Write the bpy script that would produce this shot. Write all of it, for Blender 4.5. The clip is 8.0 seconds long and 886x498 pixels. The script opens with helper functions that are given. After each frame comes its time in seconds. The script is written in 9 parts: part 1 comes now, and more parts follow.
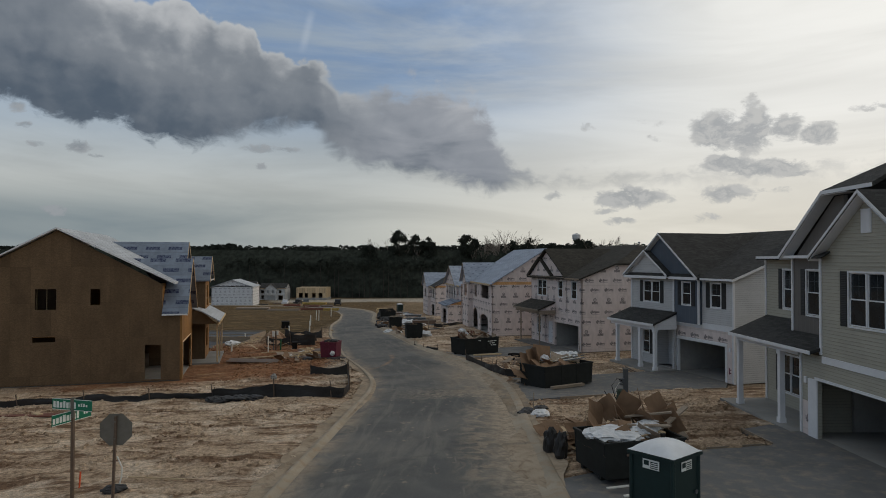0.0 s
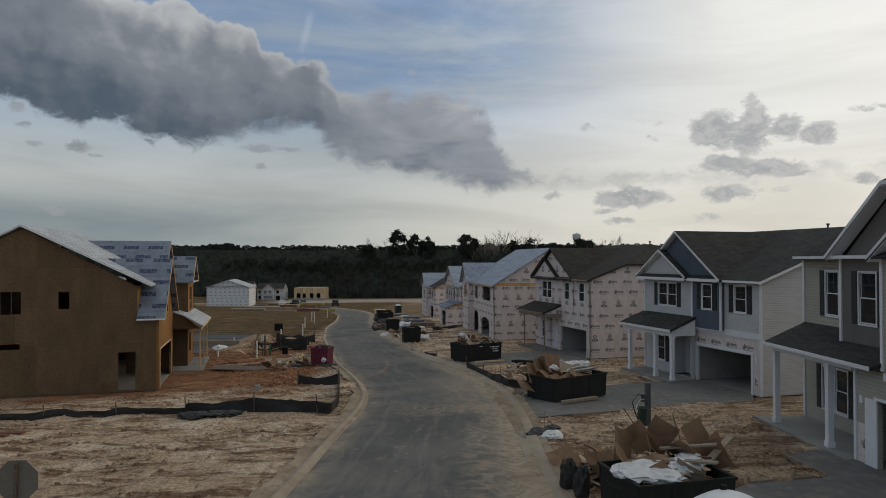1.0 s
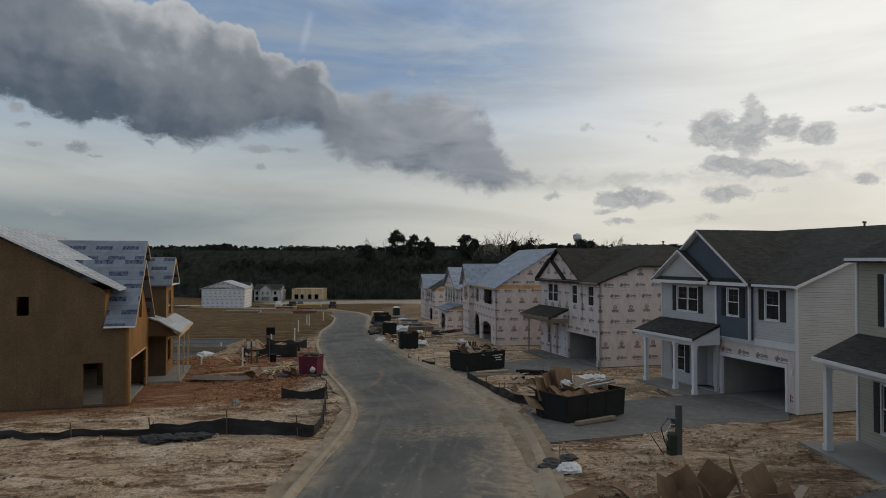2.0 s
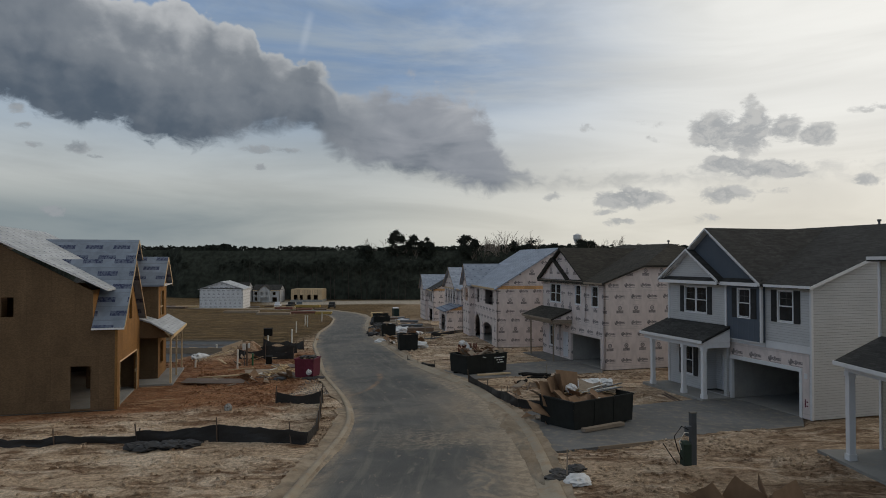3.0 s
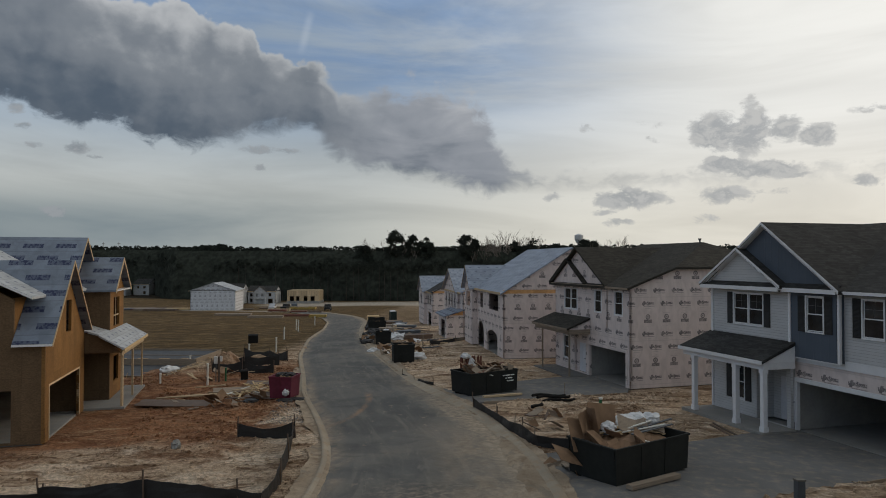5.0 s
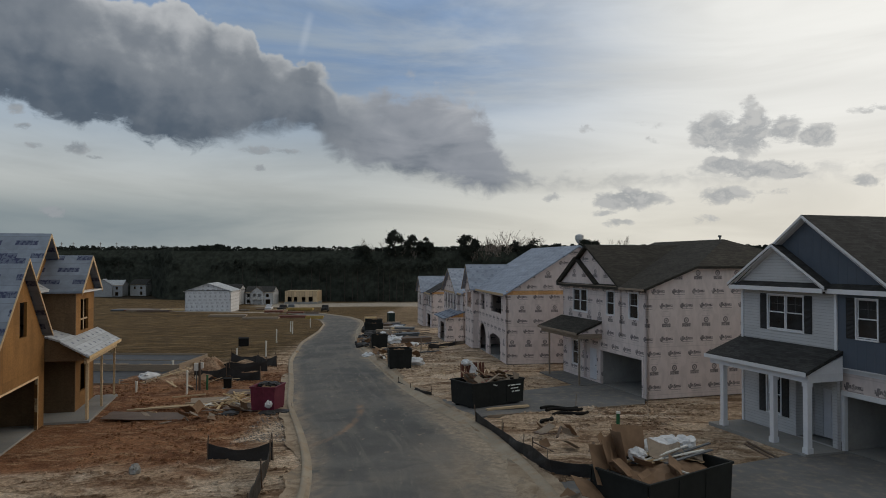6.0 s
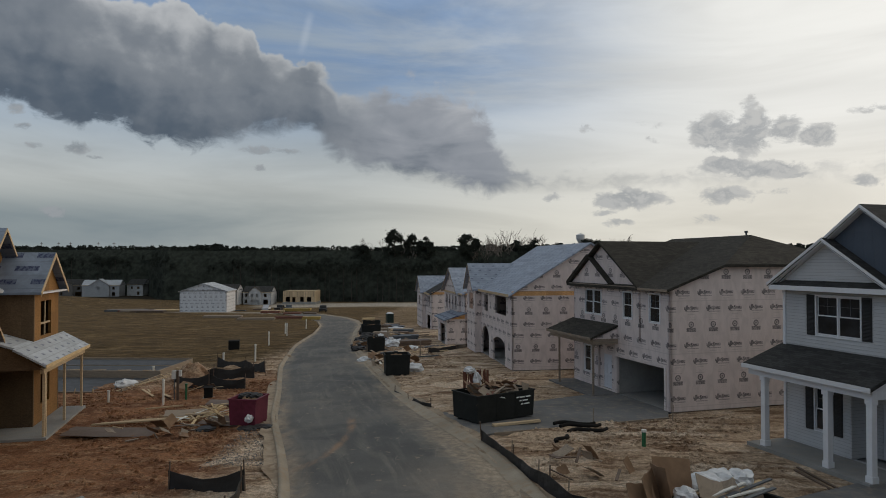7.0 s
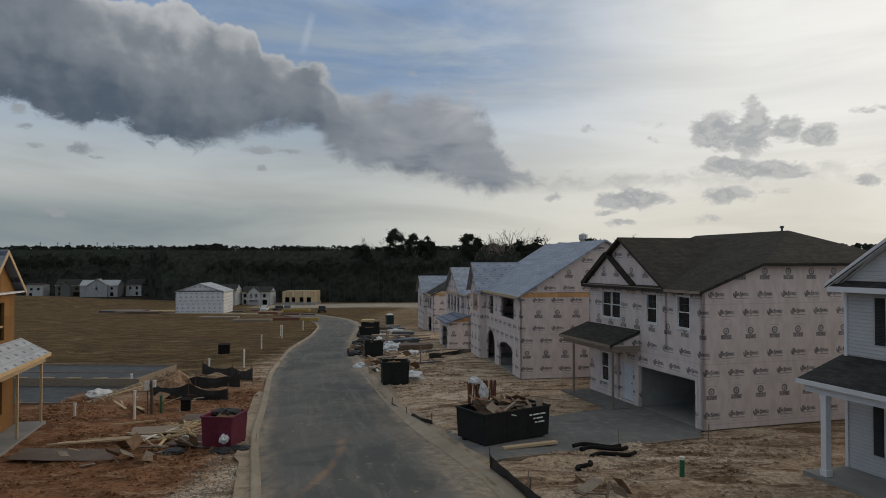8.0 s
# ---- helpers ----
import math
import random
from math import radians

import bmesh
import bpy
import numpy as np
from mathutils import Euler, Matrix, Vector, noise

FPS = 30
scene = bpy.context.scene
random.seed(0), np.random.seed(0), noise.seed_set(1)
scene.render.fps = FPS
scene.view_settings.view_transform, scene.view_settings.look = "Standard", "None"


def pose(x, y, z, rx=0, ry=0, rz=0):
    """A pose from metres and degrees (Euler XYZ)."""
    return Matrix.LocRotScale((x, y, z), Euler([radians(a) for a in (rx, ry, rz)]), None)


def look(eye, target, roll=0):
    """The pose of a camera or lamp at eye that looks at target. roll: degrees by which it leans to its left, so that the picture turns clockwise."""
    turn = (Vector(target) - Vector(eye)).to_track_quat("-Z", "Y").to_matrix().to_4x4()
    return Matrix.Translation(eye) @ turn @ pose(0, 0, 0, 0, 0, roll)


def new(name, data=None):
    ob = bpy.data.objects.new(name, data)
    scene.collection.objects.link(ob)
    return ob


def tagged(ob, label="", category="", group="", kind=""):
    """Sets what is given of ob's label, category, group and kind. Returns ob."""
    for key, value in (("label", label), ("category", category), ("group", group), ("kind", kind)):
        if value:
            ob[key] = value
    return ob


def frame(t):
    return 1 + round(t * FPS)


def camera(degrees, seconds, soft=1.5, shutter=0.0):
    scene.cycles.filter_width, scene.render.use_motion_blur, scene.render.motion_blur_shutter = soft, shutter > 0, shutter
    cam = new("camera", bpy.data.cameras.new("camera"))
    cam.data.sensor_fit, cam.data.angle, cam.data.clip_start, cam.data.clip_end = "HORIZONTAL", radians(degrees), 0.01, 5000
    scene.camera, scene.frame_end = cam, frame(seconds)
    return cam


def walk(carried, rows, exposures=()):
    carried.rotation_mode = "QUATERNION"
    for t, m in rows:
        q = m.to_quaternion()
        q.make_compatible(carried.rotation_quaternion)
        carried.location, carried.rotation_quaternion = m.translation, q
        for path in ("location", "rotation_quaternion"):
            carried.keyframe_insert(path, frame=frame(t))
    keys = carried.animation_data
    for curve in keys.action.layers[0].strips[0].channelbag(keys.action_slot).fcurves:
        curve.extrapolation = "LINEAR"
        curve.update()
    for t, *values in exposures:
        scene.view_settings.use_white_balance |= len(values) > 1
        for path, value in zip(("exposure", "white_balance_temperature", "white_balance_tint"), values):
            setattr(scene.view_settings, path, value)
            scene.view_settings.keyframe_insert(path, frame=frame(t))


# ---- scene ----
cam = camera(66.32, 8.0, soft=0.95)
# seconds, x, y, z, yaw, pitch, roll
ROWS = [
    (0.0, 0.000, 0.000, 7.658, 0.051, 0.932, 0.007),
    (0.5, 0.001, 1.536, 7.669, 0.026, 0.931, 0.003),
    (1.0, 0.034, 3.710, 7.685, 0.010, 0.919, -0.000),
    (1.5, 0.121, 6.294, 7.781, 0.011, 0.941, -0.003),
    (1.7, 0.118, 7.060, 7.770, 0.006, 0.950, -0.003),
    (2.8, 0.100, 8.640, 7.690, -0.012, 0.990, -0.004),
    (3.0, 0.097, 9.104, 7.683, -0.015, 1.000, -0.004),
    (3.5, 0.106, 10.469, 7.720, -0.023, 1.014, -0.004),
    (4.0, 0.061, 12.248, 7.747, -0.035, 1.013, -0.004),
    (4.5, 0.066, 14.188, 7.748, -0.035, 1.019, -0.004),
    (6.0, 0.143, 19.878, 7.614, -0.053, 1.073, -0.004),
    (6.5, 0.117, 21.749, 7.539, -0.050, 1.087, -0.000),
    (7.0, 0.107, 23.798, 7.497, -0.045, 1.063, 0.004),
    (7.5, 0.101, 25.897, 7.435, 0.005, 1.059, 0.004),
    (8.0, 0.063, 27.938, 7.413, 0.083, 1.066, 0.005),
]
walk(cam, [(t, pose(x, y, z, 90 + pitch, roll, yaw)) for t, x, y, z, yaw, pitch, roll in ROWS])

# ---- sky and sun ----
SUN_AZ, SUN_EL = 62.0, 14.0  # degrees right of straight ahead, degrees up; veiled by cloud
sun = new("sun", bpy.data.lights.new("sun", "SUN"))
sun.data.energy, sun.data.angle, sun.data.color = 0.76, radians(28), (1.0, 0.78, 0.54)
sd = Vector((math.sin(radians(SUN_AZ)) * math.cos(radians(SUN_EL)), math.cos(radians(SUN_AZ)) * math.cos(radians(SUN_EL)), math.sin(radians(SUN_EL))))
sun.matrix_world = look((60, 60, 60), Vector((60, 60, 60)) - sd)

world = bpy.data.worlds.new("world")
scene.world = world
world.use_nodes = True


class Nodes:
    """Short way to lay shader nodes."""

    def __init__(self, tree):
        self.tree = tree
        tree.nodes.clear()

    def add(self, kind, **sets):
        node = self.tree.nodes.new(kind)
        for key, value in sets.items():
            if key == "op":
                node.operation = value
            elif key == "blend":
                node.blend_type = value
            elif key == "kind":
                node.noise_type = value
            elif key == "feature":
                node.feature = value
        return node

    def put(self, socket, value):
        if hasattr(value, "is_output"):
            self.tree.links.new(value, socket)
        else:
            socket.default_value = value

    def math(self, op, a, b=0.0, c=None, clamp=False):
        node = self.add("ShaderNodeMath", op=op)
        node.use_clamp = clamp
        self.put(node.inputs[0], a)
        self.put(node.inputs[1], b)
        if c is not None:
            self.put(node.inputs[2], c)
        return node.outputs[0]

    def vec(self, op, a, b=(0, 0, 0)):
        node = self.add("ShaderNodeVectorMath", op=op)
        self.put(node.inputs[0], a)
        if op == "SCALE":
            self.put(node.inputs[3], b)
        else:
            self.put(node.inputs[1], b)
        return node.outputs[1] if op in ("LENGTH", "DISTANCE", "DOT_PRODUCT") else node.outputs[0]

    def xyz(self, x=0.0, y=0.0, z=0.0):
        node = self.add("ShaderNodeCombineXYZ")
        for socket, value in zip(node.inputs, (x, y, z)):
            self.put(socket, value)
        return node.outputs[0]

    def split(self, v):
        node = self.add("ShaderNodeSeparateXYZ")
        self.put(node.inputs[0], v)
        return node.outputs

    def noise(self, v, scale, detail=4.0, rough=0.55, distort=0.0):
        node = self.add("ShaderNodeTexNoise")
        self.put(node.inputs["Vector"], v)
        self.put(node.inputs["Scale"], scale)
        self.put(node.inputs["Detail"], detail)
        self.put(node.inputs["Roughness"], rough)
        self.put(node.inputs["Distortion"], distort)
        return node.outputs[0]

    def step(self, value, lo, hi, a=0.0, b=1.0):
        node = self.add("ShaderNodeMapRange")
        node.interpolation_type = "SMOOTHSTEP"
        for socket, v in zip(node.inputs, (value, lo, hi, a, b)):
            self.put(socket, v)
        return node.outputs[0]

    def mix(self, fac, a, b, blend="MIX"):
        node = self.add("ShaderNodeMixRGB", blend=blend)
        self.put(node.inputs[0], fac)
        for socket, v in zip(node.inputs[1:], (a, b)):
            self.put(socket, (*v, 1.0) if isinstance(v, tuple) and len(v) == 3 else v)
        return node.outputs[0]

    def bump(self, height, strength=0.3, distance=0.02, normal=None):
        node = self.add("ShaderNodeBump")
        node.inputs["Strength"].default_value = strength
        node.inputs["Distance"].default_value = distance
        self.put(node.inputs["Height"], height)
        if normal is not None:
            self.put(node.inputs["Normal"], normal)
        return node.outputs[0]


wn = Nodes(world.node_tree)
sky = wn.add("ShaderNodeTexSky")
sky.sky_type, sky.sun_disc = "NISHITA", False
sky.sun_elevation, sky.sun_rotation = radians(SUN_EL), radians(SUN_AZ)
sky.air_density, sky.dust_density = 1.2, 1.0
way = wn.vec("NORMALIZE", wn.add("ShaderNodeTexCoord").outputs["Generated"])
wx, wy, wz = wn.split(way)
az = wn.math("ARCTAN2", wx, wy)          # right of straight ahead
el = wn.math("ARCSINE", wz)
# thin high veil over the blue
veil_n = wn.noise(wn.xyz(wn.math("MULTIPLY", az, 1.0), wn.math("MULTIPLY", el, 4.5), 3.0), 2.2, 6.0, 0.6, 0.6)
toward = wn.vec("DOT_PRODUCT", way, tuple(sd))
glow = wn.step(toward, 0.28, 0.95)
blue = wn.mix(0.75, wn.vec("SCALE", sky.outputs[0], 0.09), (0.215, 0.320, 0.515))
veil = wn.mix(glow, (0.36, 0.42, 0.47), (0.84, 0.83, 0.79))
low = wn.mix(glow, wn.mix(wn.step(wy, -0.1, 0.6), (0.42, 0.435, 0.42), (0.53, 0.535, 0.490)), (0.76, 0.72, 0.63))
open_blue = wn.math("MULTIPLY", wn.math("MULTIPLY", wn.step(el, 0.13, 0.29), wn.step(az, 0.42, -0.05)), wn.step(veil_n, 0.40, 0.70, 1.0, 0.35))
base = wn.mix(wn.step(el, 0.02, 0.22), low, veil)
base = wn.mix(open_blue, base, blue)
base = wn.mix(wn.step(el, 0.42, 0.65), base, wn.mix(glow, (0.405, 0.425, 0.435), (0.58, 0.57, 0.54)))
# long streaks of stratus, greyer on the far side of the sun
streaks = wn.noise(wn.xyz(wn.math("MULTIPLY", az, 1.6), wn.math("MULTIPLY", wn.math("ADD", el, wn.math("MULTIPLY", az, 0.03)), 9.0), 9.0), 1.5, 5.0, 0.55, 0.6)
base = wn.vec("SCALE", base, wn.step(streaks, 0.30, 0.70, 0.88, 1.08))
band = wn.math("MULTIPLY", wn.math("MULTIPLY", wn.step(el, 0.115, 0.055), wn.step(el, 0.0, 0.03, 0.7, 1.0)), wn.step(az, 0.10, -0.50))
base = wn.mix(wn.math("MULTIPLY", band, wn.step(streaks, 0.35, 0.6, 1.0, 0.78)), base, (0.165, 0.215, 0.245))


def profile(points, lo=-0.80, hi=0.20):
    """Elevation along a cloud's edge as a function of the azimuth."""
    node = wn.add("ShaderNodeValToRGB")
    ramp = node.color_ramp
    ramp.interpolation = "LINEAR"
    for k, (a, e) in enumerate(points):
        stop = ramp.elements[k] if k < 2 else ramp.elements.new(min(1.0, max(0.0, (a - lo) / (hi - lo))))
        stop.position = min(1.0, max(0.0, (a - lo) / (hi - lo)))
        stop.color = (e + 0.2, e + 0.2, e + 0.2, 1.0)
    return node


def height_at(node, a, lo=-0.80, hi=0.20):
    wn.put(node.inputs[0], wn.math("DIVIDE", wn.math("SUBTRACT", a, lo), hi - lo))
    return wn.math("SUBTRACT", wn.split(node.outputs[0])[0], 0.2)


def billow(v, scale, rough=0.5):
    """Rounded heads of cumulus: smooth cells."""
    node = wn.add("ShaderNodeTexVoronoi")
    node.feature = "SMOOTH_F1"
    wn.put(node.inputs["Vector"], v)
    for key, value in (("Scale", scale), ("Detail", 2.0), ("Roughness", rough), ("Smoothness", 0.35)):
        node.inputs[key].default_value = value
    return node.outputs["Distance"]


# the long bank of cumulus: an upper and a lower edge, billowed above and torn below
CROWN = [(-0.735, 0.383), (-0.635, 0.366), (-0.543, 0.357), (-0.486, 0.345), (-0.463, 0.326), (-0.429, 0.322), (-0.401, 0.330), (-0.369, 0.342), (-0.351, 0.334), (-0.331, 0.328), (-0.319, 0.315), (-0.295, 0.319), (-0.278, 0.310), (-0.268, 0.289), (-0.257, 0.275), (-0.236, 0.273), (-0.221, 0.267), (-0.205, 0.273), (-0.185, 0.266), (-0.165, 0.253), (-0.152, 0.234), (-0.119, 0.235), (-0.078, 0.243), (-0.041, 0.253), (0.005, 0.248), (0.038, 0.237), (0.062, 0.211), (0.084, 0.174), (0.105, 0.140), (0.133, 0.121), (0.158, 0.115)]
BASE = [(-0.735, 0.191), (-0.635, 0.200), (-0.579, 0.199), (-0.552, 0.193), (-0.543, 0.183), (-0.515, 0.179), (-0.489, 0.169), (-0.476, 0.182), (-0.454, 0.179), (-0.431, 0.174), (-0.410, 0.159), (-0.391, 0.159), (-0.368, 0.154), (-0.346, 0.156), (-0.332, 0.156), (-0.313, 0.156), (-0.302, 0.162), (-0.285, 0.172), (-0.240, 0.178), (-0.217, 0.183), (-0.193, 0.181), (-0.175, 0.158), (-0.152, 0.146), (-0.111, 0.137), (-0.053, 0.130), (-0.012, 0.124), (0.017, 0.114), (0.034, 0.105), (0.080, 0.104), (0.113, 0.108), (0.158, 0.112)]
flat = wn.xyz(az, wn.math("MULTIPLY", el, 1.15), 0.0)
warp = wn.add("ShaderNodeTexNoise")
wn.put(warp.inputs["Vector"], flat)
for key, value in (("Scale", 13.0), ("Detail", 7.0), ("Roughness", 0.62)):
    warp.inputs[key].default_value = value
shake = wn.vec("SUBTRACT", warp.outputs["Color"], (0.5, 0.5, 0.5))
sx, sy, _ = wn.split(shake)
cloud_v = wn.vec("ADD", flat, wn.vec("SCALE", shake, 0.045))
heads = billow(cloud_v, 7.5)
small_heads = billow(cloud_v, 24.0)
tear = wn.noise(wn.xyz(az, wn.math("MULTIPLY", el, 1.5), 7.0), 30.0, 7.0, 0.62, 0.4)
soft_end = wn.step(az, -0.20, -0.06)
crown = height_at(profile(CROWN), wn.math("ADD", az, wn.math("MULTIPLY", sx, 0.020)))
crown = wn.math("ADD", crown, wn.math("MULTIPLY", wn.math("SUBTRACT", 1.45, small_heads), 0.026))
foot = height_at(profile(BASE), wn.math("ADD", az, wn.math("MULTIPLY", sx, 0.030)))
foot = wn.math("ADD", wn.math("SUBTRACT", foot, wn.math("MULTIPLY_ADD", soft_end, 0.008, 0.004)), wn.math("MULTIPLY", wn.math("SUBTRACT", tear, 0.5), 0.050))
over = wn.math("SUBTRACT", el, foot)
d_top = wn.math("DIVIDE", wn.math("SUBTRACT", crown, el), wn.math("MULTIPLY_ADD", soft_end, 0.030, 0.007))
d_top = wn.math("ADD", d_top, wn.math("MULTIPLY", wn.math("SUBTRACT", tear, 0.5), wn.math("MULTIPLY", soft_end, 2.2)))
d_bot = wn.math("DIVIDE", over, wn.math("MULTIPLY_ADD", wn.step(az, -0.42, -0.28), 0.014, 0.015))
cover = wn.math("MULTIPLY", wn.step(wn.math("MINIMUM", d_top, d_bot), 0.0, 1.0), wn.math("MULTIPLY", wn.step(az, 0.17, 0.06, 0.45, 0.97), wn.step(az, -0.95, -0.75)))
# a gap torn between the bank and its tail
gap_r = wn.vec("LENGTH", wn.vec("MULTIPLY", wn.vec("SUBTRACT", wn.vec("ADD", wn.xyz(az, el, 0.0), wn.vec("SCALE", shake, 0.035)), (-0.192, 0.180, 0.0)), (1 / 0.020, 1 / 0.016, 0.0)))
cover = wn.math("MULTIPLY", cover, wn.step(gap_r, 0.5, 1.2, 0.15, 1.0))
# dark flat base, paler heads; the heads are lit from the sun's side
lit = wn.math("SUBTRACT", billow(wn.vec("ADD", cloud_v, (0.030, 0.024, 0.0)), 7.5), heads)
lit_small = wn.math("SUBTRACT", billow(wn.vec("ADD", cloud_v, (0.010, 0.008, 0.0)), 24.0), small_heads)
dusk = wn.math("ADD", wn.math("MULTIPLY", wn.math("MAXIMUM", wn.math("SUBTRACT", -0.27, az), 0.0), 0.20), 0.054)
rise = wn.math("DIVIDE", wn.math("SUBTRACT", over, dusk), 0.070)
rolls = wn.noise(wn.xyz(wn.math("MULTIPLY", az, 0.8), wn.math("MULTIPLY", el, 3.2), 4.0), 9.0, 4.0, 0.5, 0.6)
tail = wn.math("ADD", wn.math("MULTIPLY", wn.math("SUBTRACT", rolls, 0.5), 4.2), wn.math("MULTIPLY", wn.math("SUBTRACT", over, 0.045), 13.0))
rise = wn.split(wn.mix(soft_end, rise, tail))[0]
fluff = wn.noise(wn.vec("ADD", cloud_v, (0.0, 0.0, 3.0)), 7.0, 6.0, 0.55, 0.3)
rise = wn.math("ADD", rise, wn.math("MULTIPLY", wn.math("SUBTRACT", fluff, 0.5), 1.9))
lift = wn.math("ADD", rise, wn.math("ADD", wn.math("MULTIPLY", lit, wn.math("MULTIPLY_ADD", soft_end, -0.9, 1.5)), wn.math("MULTIPLY", lit_small, wn.math("MULTIPLY_ADD", soft_end, -0.4, 0.55))))
body = wn.mix(wn.step(lift, -1.5, 0.7), wn.mix(soft_end, (0.073, 0.098, 0.132), (0.125, 0.150, 0.185)), wn.mix(soft_end, (0.190, 0.212, 0.240), (0.27, 0.290, 0.325)))
body = wn.mix(wn.step(lift, 0.4, 2.2), body, wn.mix(soft_end, (0.47, 0.485, 0.500), (0.43, 0.445, 0.47)))
edge_light = wn.math("MULTIPLY", wn.math("SUBTRACT", 1.0, wn.step(d_top, 0.6, 2.4)), wn.math("SUBTRACT", 1.0, soft_end))
body = wn.mix(wn.math("MULTIPLY", edge_light, 0.55), body, (0.50, 0.52, 0.53))
skycol = wn.mix(cover, base, body)
PUFFS = [  # small torn clouds: azimuth, elevation, half width, half height, weight
    (0.385, 0.174, 0.030, 0.023, 1.00), (0.427, 0.173, 0.029, 0.028, 1.00), (0.424, 0.205, 0.015, 0.013, 0.60), (0.471, 0.176, 0.020, 0.018, 0.90), (0.510, 0.164, 0.023, 0.014, 0.90), (0.399, 0.134, 0.034, 0.011, 0.95),
    (0.441, 0.124, 0.045, 0.012, 0.95), (0.478, 0.115, 0.018, 0.004, 0.70), (0.265, 0.087, 0.051, 0.014, 0.90), (0.232, 0.068, 0.021, 0.004, 0.60), (0.257, 0.055, 0.020, 0.006, 0.70), (0.392, 0.090, 0.036, 0.012, 0.85),
    (0.454, 0.095, 0.027, 0.004, 0.50), (0.370, 0.057, 0.022, 0.007, 0.45), (0.166, 0.092, 0.018, 0.006, 0.60), (0.206, 0.191, 0.012, 0.008, 0.50), (0.296, 0.170, 0.014, 0.004, 0.45), (0.296, 0.191, 0.030, 0.007, 0.30),
    (0.553, 0.104, 0.018, 0.008, 0.80), (0.565, 0.190, 0.018, 0.006, 0.60), (0.544, 0.123, 0.007, 0.003, 0.50), (-0.556, 0.168, 0.010, 0.005, 0.70), (-0.544, 0.146, 0.010, 0.005, 0.55), (-0.499, 0.145, 0.017, 0.009, 0.80),
    (-0.473, 0.136, 0.008, 0.003, 0.60), (-0.524, 0.061, 0.015, 0.007, 0.60), (-0.264, 0.134, 0.010, 0.005, 0.60), (-0.268, 0.159, 0.026, 0.007, 0.60), (-0.228, 0.160, 0.021, 0.004, 0.60), (-0.567, 0.189, 0.012, 0.007, 0.60),
]

dens = None
for a, e, hw, hh, wgt in PUFFS:
    rel = wn.vec("MULTIPLY", wn.vec("SUBTRACT", wn.vec("ADD", wn.xyz(az, el, 0.0), wn.vec("MULTIPLY", shake, (0.060, 0.030, 0.0))), (a, e, 0.0)), (1 / hw, 1 / hh, 0.0))
    one = wn.math("MULTIPLY", wn.step(wn.vec("LENGTH", rel), 1.7, 0.35), wgt)
    dens = one if dens is None else wn.math("SMOOTH_MAX", dens, one, 0.08)
shred = wn.noise(wn.xyz(az, wn.math("MULTIPLY", el, 1.6), 1.0), 36.0, 9.0, 0.66, 0.4)
dens = wn.math("ADD", dens, wn.math("MULTIPLY", wn.math("SUBTRACT", shred, 0.5), wn.step(dens, 0.0, 0.25, 0.0, 2.3)))
wisp = wn.step(dens, 0.24, 0.80)
grey = wn.mix(glow, (0.20, 0.225, 0.25), (0.345, 0.36, 0.375))
grey = wn.mix(wn.step(shred, 0.42, 0.60), grey, wn.mix(glow, (0.30, 0.32, 0.34), (0.50, 0.50, 0.49)))
skycol = wn.mix(wn.math("MULTIPLY", wisp, 0.86), skycol, grey)
# faint old vapour trail in the blue
trail = wn.math("MULTIPLY", wn.step(wn.math("ABSOLUTE", wn.math("SUBTRACT", wn.math("ADD", az, 0.200), wn.math("MULTIPLY", wn.math("SUBTRACT", el, 0.32), 0.25))), 0.009, 0.0), wn.math("MULTIPLY", wn.step(el, 0.285, 0.31), wn.step(el, 0.355, 0.335)))
skycol = wn.mix(wn.math("MULTIPLY", trail, 0.22), skycol, (0.55, 0.60, 0.66))
# below the horizon the distance is dull earth
skycol = wn.mix(wn.step(el, -0.01, -0.06), skycol, (0.10, 0.095, 0.085))
bg = wn.add("ShaderNodeBackground")
wn.put(bg.inputs[0], skycol)
bg.inputs[1].default_value = 1.0
wn.tree.links.new(bg.outputs[0], wn.add("ShaderNodeOutputWorld").inputs[0])


# ---- materials ----
def material(name, color, rough=0.8, metal=0.0, vary=0.12, grain=8.0, bump=0.15, spots=1.2, coords="Object", spec=0.3):
    """A surface with stains at a large scale and grain at a fine one."""
    mat = bpy.data.materials.new(name)
    mat.use_nodes = True
    n = Nodes(mat.node_tree)
    tc = n.add("ShaderNodeTexCoord").outputs[coords]
    big = n.noise(tc, spots, 4.0, 0.6)
    fine = n.noise(tc, grain, 5.0, 0.6)
    both = n.math("ADD", n.math("MULTIPLY", big, 0.6), n.math("MULTIPLY", fine, 0.4))
    k = n.step(both, 0.32, 0.68, 1.0 - vary, 1.0 + vary)
    info = n.add("ShaderNodeObjectInfo").outputs["Random"]
    k = n.math("MULTIPLY", k, n.math("MULTIPLY_ADD", info, 0.10, 0.95))
    col = n.vec("SCALE", rgb(n, color), k)
    b = n.add("ShaderNodeBsdfPrincipled")
    n.put(b.inputs["Base Color"], col)
    b.inputs["Roughness"].default_value = rough
    b.inputs["Metallic"].default_value = metal
    b.inputs["Specular IOR Level"].default_value = spec
    if bump:
        n.put(b.inputs["Normal"], n.bump(fine, bump, 0.01))
    n.tree.links.new(b.outputs[0], n.add("ShaderNodeOutputMaterial").inputs[0])
    return mat


def rgb(n, color):
    node = n.add("ShaderNodeRGB")
    node.outputs[0].default_value = (*color, 1.0)
    return node.outputs[0]


